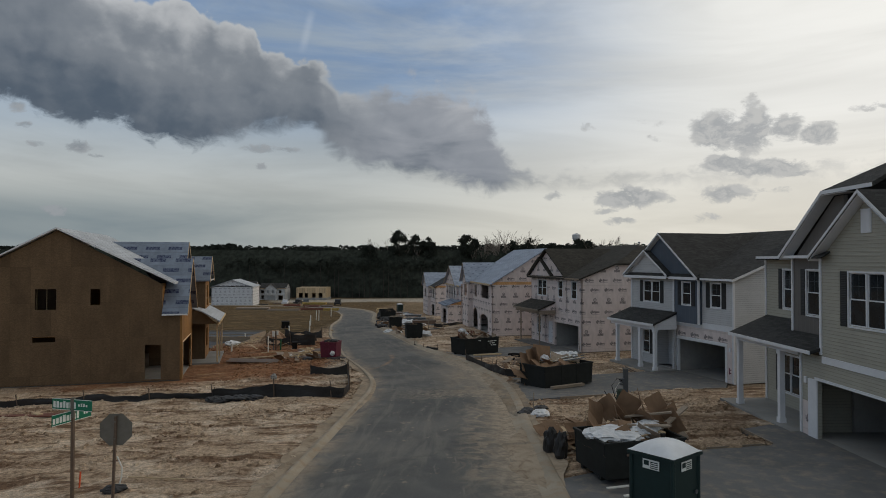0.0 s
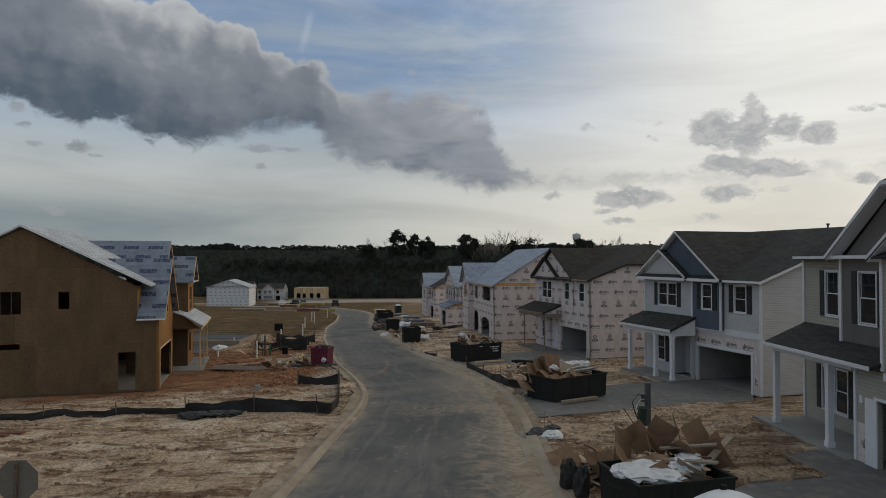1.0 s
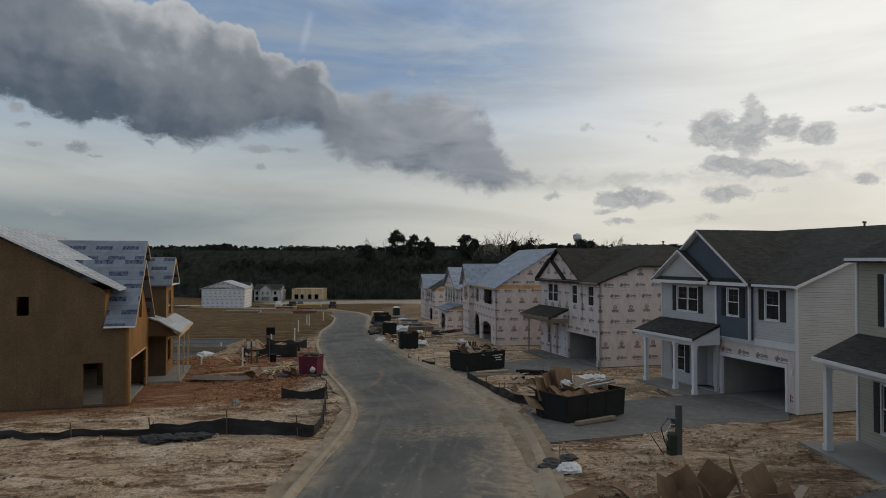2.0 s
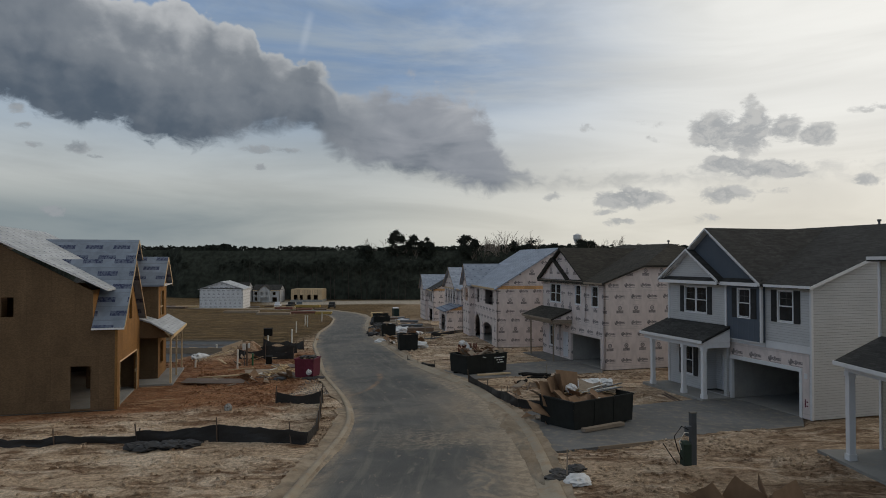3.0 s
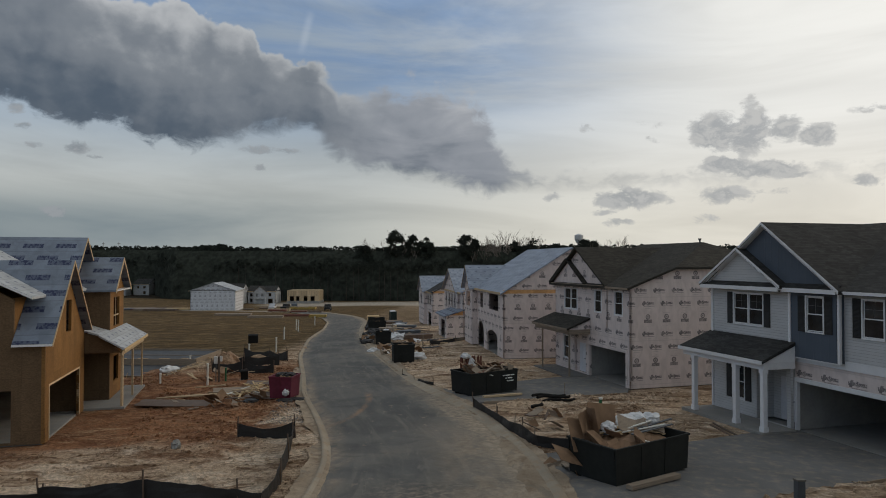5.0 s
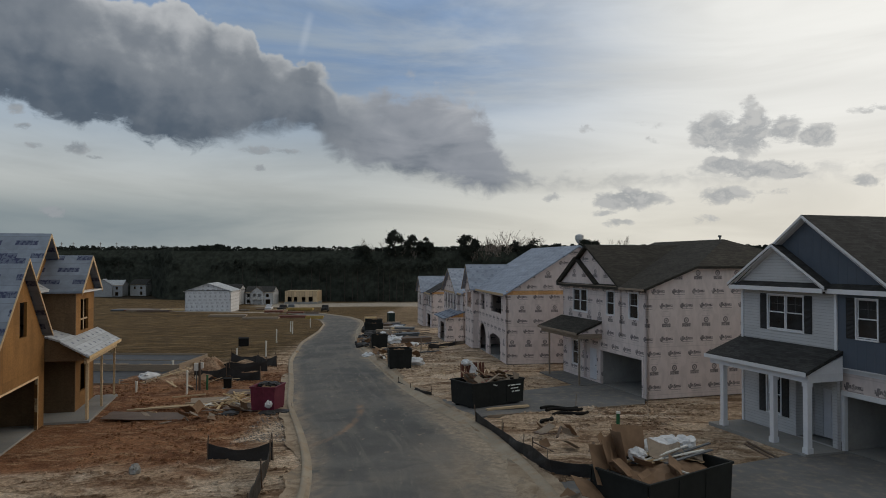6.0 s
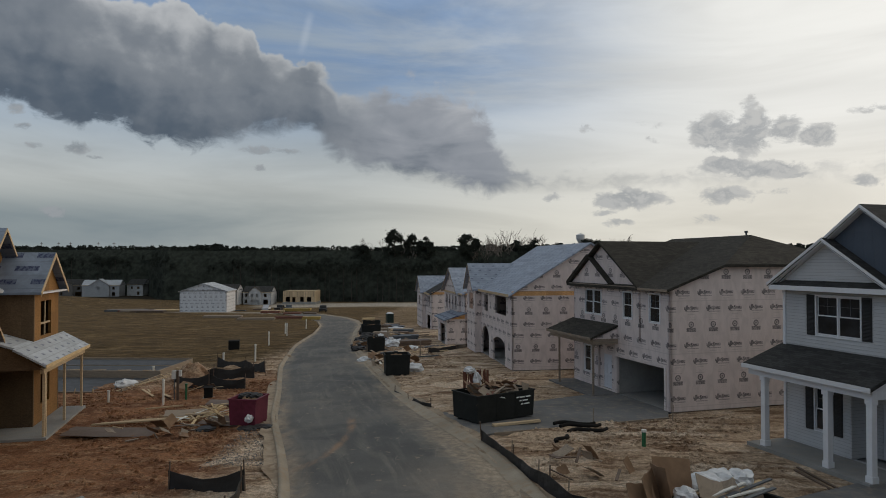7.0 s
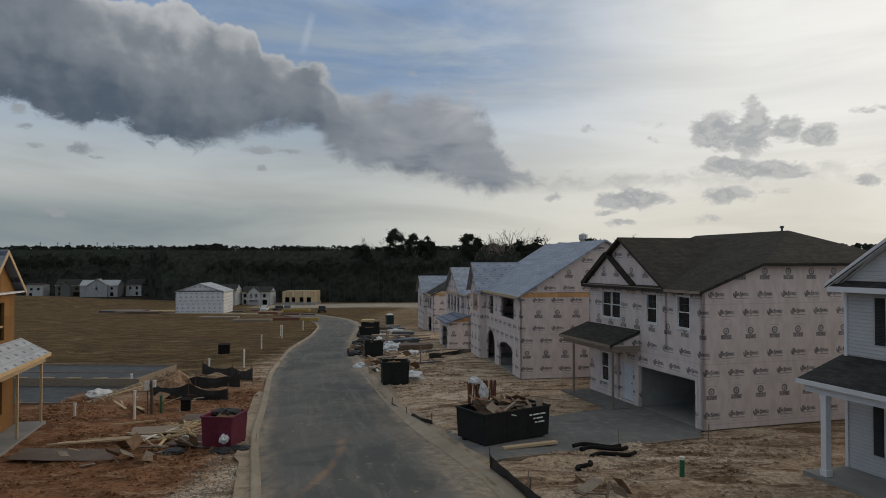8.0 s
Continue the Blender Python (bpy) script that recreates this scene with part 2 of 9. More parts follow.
def begin(name):
    mat = bpy.data.materials.new(name)
    mat.use_nodes = True
    n = Nodes(mat.node_tree)
    b = n.add("ShaderNodeBsdfPrincipled")
    n.tree.links.new(b.outputs[0], n.add("ShaderNodeOutputMaterial").inputs[0])
    b.inputs["Specular IOR Level"].default_value = 0.3
    return mat, n, b


def siding(name, color, lap=0.127, upright=False):
    """Lapped vinyl siding (or upright board and batten) with a real lap profile in the relief and the shade under each
    lap painted in.
    """
    mat, n, b = begin(name)
    uv = n.add("ShaderNodeTexCoord").outputs["UV"]
    u, v, _ = n.split(uv)
    along = u if upright else v
    saw = n.math("FRACT", n.math("DIVIDE", along, lap))
    if upright:
        saw = n.math("SUBTRACT", n.step(saw, 0.02, 0.05), n.step(saw, 0.17, 0.20))
        height = saw
    else:
        height = n.math("SUBTRACT", 1.0, saw)
    big = n.noise(uv, 0.7, 4.0, 0.6)
    strip = n.noise(n.xyz(n.math("MULTIPLY", u, 0.25), n.math("FLOOR", n.math("DIVIDE", v, lap)), 0.0), 1.0, 1.0)
    k = n.math("ADD", n.step(big, 0.3, 0.7, 0.93, 1.03), n.step(strip, 0.3, 0.7, -0.03, 0.03))
    col = n.vec("SCALE", rgb(n, color), k)
    # shade line below the next course's foot, darkened in the colour
    gap = n.step(saw, 0.86, 0.97) if not upright else 0.0
    n.put(b.inputs["Base Color"], n.mix(n.math("MULTIPLY", gap, 0.55), col, tuple(c * 0.25 for c in color)))
    b.inputs["Roughness"].default_value = 0.55
    n.put(b.inputs["Normal"], n.bump(height, 0.75, 0.016))
    return mat


def shingle(name, color):
    mat, n, b = begin(name)
    uv = n.add("ShaderNodeTexCoord").outputs["UV"]
    br = n.add("ShaderNodeTexBrick")
    n.put(br.inputs["Vector"], uv)
    for key, value in (("Scale", 1.0), ("Brick Width", 0.32), ("Row Height", 0.14), ("Mortar Size", 0.008), ("Mortar Smooth", 0.3), ("Bias", 0.0)):
        br.inputs[key].default_value = value
    c = Vector(color)
    br.inputs["Color1"].default_value = (*(c * 0.72), 1)
    br.inputs["Color2"].default_value = (*(c * 1.35), 1)
    br.inputs["Mortar"].default_value = (*(c * 0.45), 1)
    big = n.noise(uv, 0.6, 4.0, 0.6)
    n.put(b.inputs["Base Color"], n.vec("SCALE", br.outputs[0], n.step(big, 0.3, 0.7, 0.82, 1.15)))
    b.inputs["Roughness"].default_value = 0.92
    n.put(b.inputs["Normal"], n.bump(n.math("SUBTRACT", n.noise(uv, 60.0, 3.0), n.math("MULTIPLY", br.outputs["Fac"], 2.0)), 0.4, 0.01))
    return mat


def house_wrap(name, color, ink):
    """White building wrap printed with rows of plain marks: two rows of wide marks, then one of round ones."""
    mat, n, b = begin(name)
    uv = n.add("ShaderNodeTexCoord").outputs["UV"]
    u, v, _ = n.split(uv)
    # rolls 2.8 m high, each with a row of wide marks, one of round marks and another of wide ones
    rollh, period = 2.805, 1.385
    rv = n.math("ADD", v, 27.815)
    roll = n.math("FLOOR", n.math("DIVIDE", rv, rollh))
    w = n.math("MULTIPLY", n.math("FRACT", n.math("DIVIDE", rv, rollh)), rollh)
    phase = n.math("FRACT", n.math("MULTIPLY_ADD", n.math("SUBTRACT", roll, 10.0), 0.607, 0.34))
    fu = n.math("SUBTRACT", n.math("FRACT", n.math("ADD", n.math("SUBTRACT", n.math("DIVIDE", n.math("ADD", u, 41.55), period), phase), 0.5)), 0.5)
    mu = n.math("MULTIPLY", fu, period)
    is_round = n.math("MULTIPLY", n.step(w, 0.94, 0.95), n.step(w, 1.90, 1.89))
    mid_row = n.math("ADD", 0.415, n.math("ADD", n.step(w, 0.94, 0.95, 0.0, 1.0), n.step(w, 1.89, 1.90, 0.0, 0.96)))
    mv = n.math("SUBTRACT", w, mid_row)
    # wide mark: script-like strokes after a tall start, with a thin rule below
    strokes = n.noise(n.xyz(n.math("MULTIPLY", mu, 30.0), n.math("MULTIPLY", mv, 9.0), 3.0), 1.0, 0.0, 0.5, 0.3)
    letters = n.step(strokes, 0.34, 0.52, 0.25, 1.0)
    start = n.step(n.math("ABSOLUTE", n.math("ADD", n.math("ADD", mu, 0.30), n.math("MULTIPLY", mv, -0.25))), 0.085, 0.06)
    late = n.step(n.math("ABSOLUTE", n.math("SUBTRACT", mu, 0.02)), 0.07, 0.05)
    tall = n.math("ADD", n.math("MULTIPLY_ADD", start, 0.085, 0.070), n.math("MULTIPLY", late, 0.055))
    inside = n.math("MULTIPLY", n.step(n.math("ABSOLUTE", mu), 0.47, 0.43), n.step(n.math("SUBTRACT", n.math("ABSOLUTE", n.math("SUBTRACT", mv, 0.03)), tall), 0.015, -0.010))
    wide = n.math("MULTIPLY", inside, n.math("MAXIMUM", letters, n.math("MULTIPLY", start, 0.9)))
    rule = n.math("MULTIPLY", n.step(n.math("ABSOLUTE", n.math("ADD", mv, 0.15)), 0.035, 0.015), n.step(n.math("ABSOLUTE", n.math("SUBTRACT", mu, 0.08)), 0.40, 0.36))
    rule2 = n.math("MULTIPLY", n.step(n.math("ABSOLUTE", n.math("ADD", mv, 0.29)), 0.025, 0.010), n.step(n.math("ABSOLUTE", mu), 0.22, 0.20))
    wide = n.math("MAXIMUM", wide, n.math("MAXIMUM", n.math("MULTIPLY", rule, n.step(letters, 0.0, 1.0, 0.35, 0.7)), n.math("MULTIPLY", rule2, 0.3)))
    # round mark: a disc with a light heart over a bar, under a hairline
    rr = n.vec("LENGTH", n.xyz(mu, n.math("SUBTRACT", mv, 0.12), 0.0))
    disc = n.math("MULTIPLY", n.step(rr, 0.185, 0.160), n.step(n.math("ABSOLUTE", n.math("SUBTRACT", rr, 0.075)), 0.02, 0.045, 0.35, 1.0))
    bar = n.math("MULTIPLY", n.step(n.math("ABSOLUTE", n.math("ADD", mv, 0.16)), 0.12, 0.09), n.step(n.math("ABSOLUTE", mu), 0.31, 0.28))
    hair = n.math("MULTIPLY", n.step(n.math("ABSOLUTE", n.math("SUBTRACT", mv, 0.37)), 0.022, 0.010), n.step(n.math("ABSOLUTE", mu), 0.27, 0.25))
    round_ = n.math("MAXIMUM", n.math("MULTIPLY", hair, 0.35), n.math("MAXIMUM", disc, n.math("MULTIPLY", bar, n.step(letters, 0.0, 1.0, 0.55, 1.0))))
    mark = n.math("ADD", n.math("MULTIPLY", round_, is_round), n.math("MULTIPLY", wide, n.math("SUBTRACT", 1.0, is_round)))
    worn = n.noise(uv, 3.0, 4.0, 0.6)
    mark = n.math("MULTIPLY", mark, n.step(worn, 0.3, 0.6, 0.6, 0.95))
    seam = n.step(n.math("MINIMUM", w, n.math("SUBTRACT", rollh, w)), 0.035, 0.012)
    wr = n.noise(n.xyz(n.math("MULTIPLY", u, 1.3), n.math("MULTIPLY", v, 0.5), 0.0), 2.2, 4.0, 0.55, 0.8)
    col = n.vec("SCALE", rgb(n, color), n.step(wr, 0.3, 0.7, 0.90, 1.05))
    col = n.mix(n.math("MULTIPLY", seam, 0.3), col, tuple(c * 0.55 for c in color))
    n.put(b.inputs["Base Color"], n.mix(mark, col, ink))
    b.inputs["Roughness"].default_value = 0.6
    n.put(b.inputs["Normal"], n.bump(wr, 0.35, 0.05))
    return mat


def underlay(name, color, ink, pu=2.2, pv=0.9, wu=0.55, wv=0.17):
    """Roofing underlay in lapped strips with printed plain marks."""
    mat, n, b = begin(name)
    uv = n.add("ShaderNodeTexCoord").outputs["UV"]
    u, v, _ = n.split(uv)
    row = n.math("FLOOR", n.math("DIVIDE", n.math("ADD", v, 30.0), pv))
    fv = n.math("MULTIPLY", n.math("SUBTRACT", n.math("FRACT", n.math("DIVIDE", n.math("ADD", v, 30.0), pv)), 0.5), pv)
    shift = n.math("MULTIPLY", n.math("MODULO", n.math("MULTIPLY", row, 0.55), 1.0), pu)
    fu = n.math("MULTIPLY", n.math("SUBTRACT", n.math("FRACT", n.math("DIVIDE", n.math("ADD", n.math("ADD", u, 40.0), shift), pu)), 0.5), pu)
    box = n.math("MULTIPLY", n.step(n.math("ABSOLUTE", fu), wu, wu - 0.03), n.step(n.math("ABSOLUTE", fv), wv, wv - 0.02))
    txt = n.step(n.noise(n.xyz(n.math("MULTIPLY", fu, 8.0), n.math("MULTIPLY", fv, 5.0), row), 1.0, 2.0), 0.40, 0.58, 1.0, 0.55)
    lapline = n.step(n.math("ABSOLUTE", fv), pv * 0.5 - 0.03, pv * 0.5 - 0.01)
    wr = n.noise(uv, 1.6, 5.0, 0.6, 0.5)
    tint = n.noise(n.xyz(n.math("MULTIPLY", u, 0.2), row, 0.0), 1.3, 2.0)
    col = n.vec("SCALE", rgb(n, color), n.math("MULTIPLY", n.step(wr, 0.3, 0.7, 0.85, 1.12), n.step(tint, 0.3, 0.7, 0.85, 1.12)))
    col = n.mix(n.math("MULTIPLY", box, txt), col, ink)
    col = n.mix(n.math("MULTIPLY", lapline, 0.5), col, tuple(c * 0.5 for c in color))
    n.put(b.inputs["Base Color"], col)
    b.inputs["Roughness"].default_value = 0.55
    n.put(b.inputs["Normal"], n.bump(n.math("SUBTRACT", wr, n.math("MULTIPLY", lapline, 0.3)), 0.4, 0.04))
    return mat


def board(name, color, seam_dark=0.75, pw=1.22, ph=2.44):
    """Sheathing panels: flakes, panel seams, weather stains."""
    mat, n, b = begin(name)
    uv = n.add("ShaderNodeTexCoord").outputs["UV"]
    u, v, _ = n.split(uv)
    su = n.math("ABSOLUTE", n.math("SUBTRACT", n.math("FRACT", n.math("DIVIDE", n.math("ADD", u, 40.0), pw)), 0.5))
    sv = n.math("ABSOLUTE", n.math("SUBTRACT", n.math("FRACT", n.math("DIVIDE", n.math("ADD", v, 31.1), ph)), 0.5))
    seam = n.math("MAXIMUM", n.step(su, 0.493, 0.498), n.step(sv, 0.496, 0.499))
    vor = n.add("ShaderNodeTexVoronoi")
    n.put(vor.inputs["Vector"], n.vec("MULTIPLY", uv, (14.0, 30.0, 1.0)))
    vor.inputs["Scale"].default_value = 1.0
    flake = n.split(vor.outputs["Color"])[0]
    big = n.noise(n.xyz(n.math("MULTIPLY", u, 1.0), n.math("MULTIPLY", v, 0.35), 0.0), 0.9, 5.0, 0.65)
    pid = n.noise(n.xyz(n.math("FLOOR", n.math("DIVIDE", n.math("ADD", u, 40.0), pw)), n.math("FLOOR", n.math("DIVIDE", n.math("ADD", v, 31.1), ph)), 0.5), 3.7, 0.0)
    k = n.math("MULTIPLY", n.step(big, 0.3, 0.7, 0.82, 1.12), n.math("MULTIPLY", n.step(flake, 0.0, 1.0, 0.86, 1.14), n.step(pid, 0.2, 0.8, 0.88, 1.12)))
    col = n.vec("SCALE", rgb(n, color), k)
    n.put(b.inputs["Base Color"], n.mix(n.math("MULTIPLY", seam, 1 - seam_dark + 0.2), col, tuple(c * 0.35 for c in color)))
    b.inputs["Roughness"].default_value = 0.85
    n.put(b.inputs["Normal"], n.bump(n.math("SUBTRACT", n.math("MULTIPLY", flake, 0.3), seam), 0.3, 0.01))
    return mat


def timber(name, color):
    mat, n, b = begin(name)
    tc = n.add("ShaderNodeTexCoord").outputs["UV"]
    g = n.noise(n.vec("MULTIPLY", tc, (1.5, 25.0, 1.0)), 1.0, 4.0, 0.6, 0.4)
    info = n.add("ShaderNodeObjectInfo").outputs["Random"]
    isl = n.add("ShaderNodeNewGeometry").outputs["Random Per Island"]
    k = n.math("MULTIPLY", n.step(g, 0.3, 0.7, 0.78, 1.15), n.math("MULTIPLY", n.math("MULTIPLY_ADD", info, 0.25, 0.87), n.math("MULTIPLY_ADD", isl, 0.5, 0.75)))
    n.put(b.inputs["Base Color"], n.vec("SCALE", rgb(n, color), k))
    b.inputs["Roughness"].default_value = 0.8
    n.put(b.inputs["Normal"], n.bump(g, 0.2, 0.004))
    return mat


def glass(name):
    mat, n, b = begin(name)
    uv = n.add("ShaderNodeTexCoord").outputs["UV"]
    n.put(b.inputs["Base Color"], n.vec("SCALE", rgb(n, (0.02, 0.024, 0.028)), n.step(n.noise(uv, 1.5, 3.0), 0.3, 0.7, 0.7, 1.4)))
    b.inputs["Roughness"].default_value = 0.06
    b.inputs["Specular IOR Level"].default_value = 0.5
    n.put(b.inputs["Normal"], n.bump(n.noise(uv, 0.8, 2.0), 0.06, 0.05))
    return mat


M = {
    "siding_white": siding("siding_white", (0.50, 0.505, 0.51)),
    "siding_tan": siding("siding_tan", (0.37, 0.352, 0.29)),
    "siding_grey_far": siding("siding_grey_far", (0.40, 0.41, 0.425)),
    "batten_dark": siding("batten_dark", (0.145, 0.135, 0.125), 0.30, True),
    "board_blue": siding("board_blue", (0.085, 0.105, 0.135), 0.41, True),
    "shingle_black": shingle("shingle_black", (0.037, 0.037, 0.036)),
    "shingle_brown": shingle("shingle_brown", (0.037, 0.034, 0.028)),
    "wrap": house_wrap("wrap", (0.66, 0.58, 0.555), (0.125, 0.112, 0.118)),
    "wrap_far": house_wrap("wrap_far", (0.60, 0.62, 0.66), (0.22, 0.23, 0.26)),
    "underlay_blue": underlay("underlay_blue", (0.185, 0.222, 0.280), (0.022, 0.032, 0.085), 1.75, 1.05, 0.56, 0.20),
    "underlay_grey": underlay("underlay_grey", (0.42, 0.45, 0.48), (0.13, 0.14, 0.20), 1.1, 0.55, 0.16, 0.09),
    "underlay_far": underlay("underlay_far", (0.29, 0.33, 0.40), (0.12, 0.14, 0.20), 0.95, 0.5, 0.13, 0.07),
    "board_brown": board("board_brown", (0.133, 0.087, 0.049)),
    # same sheathing for the street front, with the sunlight put into its colour
    "board_sunlit": board("board_sunlit", (0.235, 0.122, 0.040)),
    "board_orange": board("board_orange", (0.62, 0.36, 0.16)),
    "trim_white": material("trim_white", (0.70, 0.71, 0.73), 0.5, vary=0.05, bump=0.05),
    "door_white": material("door_white", (0.62, 0.63, 0.66), 0.45, vary=0.04, bump=0.04),
    "shutter": material("shutter", (0.026, 0.026, 0.026), 0.5, vary=0.1, bump=0.05),
    "glass": glass("glass"),
    "drywall": material("drywall", (0.33, 0.32, 0.30), 0.9),
    "pale_wood": timber("pale_wood", (0.50, 0.38, 0.24)),
    "grey_wood": timber("grey_wood", (0.26, 0.21, 0.16)),
    "new_wood": timber("new_wood", (0.62, 0.46, 0.26)),
    "fence_black": material("fence_black", (0.028, 0.027, 0.027), 0.55, vary=0.3, grain=25, bump=0.4),
    "bin_dark": material("bin_dark", (0.013, 0.015, 0.014), 0.75, vary=0.25, grain=5, bump=0.2),
    "bin_red": material("bin_red", (0.125, 0.020, 0.040), 0.6, vary=0.2, grain=5, bump=0.1),
    "booth_green": material("booth_green", (0.012, 0.030, 0.030), 0.45, vary=0.12, bump=0.05),
    "booth_roof": material("booth_roof", (0.66, 0.68, 0.70), 0.4, vary=0.06, bump=0.03),
    "sign_green": material("sign_green", (0.015, 0.17, 0.10), 0.4, vary=0.06, bump=0.0),
    "sign_white": material("sign_white", (0.75, 0.78, 0.75), 0.4, vary=0.04, bump=0.0),
    "galvanised": material("galvanised", (0.165, 0.155, 0.135), 0.65, 0.2, vary=0.15),
    "post_brown": material("post_brown", (0.14, 0.10, 0.075), 0.6, 0.2, vary=0.2),
    "pvc": material("pvc", (0.70, 0.69, 0.64), 0.45, vary=0.1),
    "pedestal_green": material("pedestal_green", (0.030, 0.048, 0.036), 0.6, vary=0.15),
    "pipe_green": material("pipe_green", (0.03, 0.13, 0.06), 0.45, vary=0.15),
    "pipe_black": material("pipe_black", (0.013, 0.012, 0.011), 0.8, spec=0.15),
    "card": material("card", (0.23, 0.145, 0.088), 0.85, vary=0.2, grain=3),
    "sheet_plastic": material("sheet_plastic", (0.62, 0.63, 0.64), 0.35, vary=0.2, grain=6, bump=0.5),
    "meter_grey": material("meter_grey", (0.10, 0.11, 0.12), 0.5, 0.3),
    "yellow_box": material("yellow_box", (0.36, 0.25, 0.07), 0.5),
    "rust_red": material("rust_red", (0.16, 0.065, 0.045), 0.7),
    "orange_tag": material("orange_tag", (0.70, 0.10, 0.03), 0.5),
    "tower_paint": material("tower_paint", (0.62, 0.62, 0.62), 0.5),
    "bark": material("bark", (0.055, 0.047, 0.040), 0.95, vary=0.3, grain=4),
    "bark_pale": material("bark_pale", (0.22, 0.19, 0.165), 0.95, vary=0.3, grain=4),
    "sheeting": material("sheeting", (0.066, 0.070, 0.076), 0.65, vary=0.3, grain=3, bump=0.3, spec=0.25),
    "meter_white": material("meter_white", (0.62, 0.62, 0.60), 0.5, vary=0.08),
    "tyre": material("tyre", (0.02, 0.02, 0.02), 0.8),
}


# ---- mesh building ----
class Build:
    """Collects faces of one mesh in local metres."""

    def __init__(self):
        self.v, self.f = [], []

    def face(self, *pts):
        k = len(self.v)
        self.v.extend(tuple(p) for p in pts)
        self.f.append(tuple(range(k, k + len(pts))))

    def solid(self, pts, faces):
        k = len(self.v)
        self.v.extend(tuple(p) for p in pts)
        self.f.extend(tuple(k + i for i in f) for f in faces)

    def box(self, x0, x1, y0, y1, z0, z1):
        self.solid([(x0, y0, z0), (x1, y0, z0), (x1, y1, z0), (x0, y1, z0), (x0, y0, z1), (x1, y0, z1), (x1, y1, z1), (x0, y1, z1)],
                   [(3, 2, 1, 0), (4, 5, 6, 7), (0, 1, 5, 4), (1, 2, 6, 5), (2, 3, 7, 6), (3, 0, 4, 7)])
        return self

    def ring(self, x0, x1, z0, z1, t, y0, y1):
        """A rectangular frame in the x-z plane, t wide, from y0 to y1."""
        o = [(x0, z0), (x1, z0), (x1, z1), (x0, z1)]
        i = [(x0 + t, z0 + t), (x1 - t, z0 + t), (x1 - t, z1 - t), (x0 + t, z1 - t)]
        pts = [(x, y, z) for y in (y0, y1) for x, z in o + i]
        fs = []
        for k in range(4):
            j = (k + 1) % 4
            fs += [(k, j, 4 + j, 4 + k), (8 + j, 8 + k, 12 + k, 12 + j), (j, k, 8 + k, 8 + j), (4 + k, 4 + j, 12 + j, 12 + k)]
        self.solid(pts, fs)
        return self

    def extrude(self, pts, d):
        """A plate: the polygon pts, and its copy moved by d."""
        d = Vector(d)
        a = [Vector(p) for p in pts]
        n = len(a)
        c = sum(((a[i] - a[0]).cross(a[(i + 1) % n] - a[0]) for i in range(1, n - 1)), Vector())
        if c.dot(d) > 0:
            a.reverse()
        self.solid(a + [p + d for p in a], [tuple(range(n)), tuple(range(2 * n - 1, n - 1, -1))] + [((i + 1) % n, i, n + i, n + (i + 1) % n) for i in range(n)])
        return self

    def slab(self, pts, th):
        return self.extrude(pts, (0, 0, -th))

    def beam(self, p, q, w, h, up=(0, 0, 1)):
        p, q = Vector(p), Vector(q)
        d = (q - p).normalized()
        s = d.cross(Vector(up))
        s = s.normalized() if s.length > 1e-4 else Vector((1, 0, 0))
        t = s.cross(d)
        s, t = s * w / 2, t * h / 2
        self.solid([p - s - t, p + s - t, p + s + t, p - s + t, q - s - t, q + s - t, q + s + t, q - s + t],
                   [(0, 1, 2, 3), (7, 6, 5, 4), (1, 0, 4, 5), (2, 1, 5, 6), (3, 2, 6, 7), (0, 3, 7, 4)])
        return self

    def tube(self, pts, r, sides=8, taper=1.0):
        pts = [Vector(p) for p in pts]
        rings, k = [], len(self.v)
        for i, p in enumerate(pts):
            d = (pts[min(i + 1, len(pts) - 1)] - pts[max(i - 1, 0)]).normalized()
            s = d.cross(Vector((0, 0, 1)) if abs(d.z) < 0.9 else Vector((1, 0, 0))).normalized()
            t = s.cross(d)
            rr = r * (1 + (taper - 1) * i / max(1, len(pts) - 1))
            for j in range(sides):
                a = 2 * math.pi * j / sides
                self.v.append(tuple(p + (s * math.cos(a) + t * math.sin(a)) * rr))
        for i in range(len(pts) - 1):
            for j in range(sides):
                a, b2 = k + i * sides + j, k + i * sides + (j + 1) % sides
                self.f.append((a, a + sides, b2 + sides, b2))
        self.f.append(tuple(k + j for j in range(sides)))
        e = k + (len(pts) - 1) * sides
        self.f.append(tuple(e + j for j in range(sides - 1, -1, -1)))
        return self

    def wall(self, axis, a0, a1, z0, z1, at, th, holes=()):
        """A wall along x or y with rectangular openings through it; at: its outer face, th: thickness towards +."""
        us = sorted({a0, a1, *(min(max(h[i], a0), a1) for h in holes for i in (0, 1))})
        zs = sorted({z0, z1, *(min(max(h[i], z0), z1) for h in holes for i in (2, 3))})

        def full(i, j):
            if not (0 <= i < len(us) - 1 and 0 <= j < len(zs) - 1):
                return False
            u, z = (us[i] + us[i + 1]) / 2, (zs[j] + zs[j + 1]) / 2
            return not any(h[0] < u < h[1] and h[2] < z < h[3] for h in holes)

        def pt(u, d, z):
            return (u, at + d, z) if axis == "x" else (at + d, u, z)

        lo, hi = (0, th) if th > 0 else (th, 0)
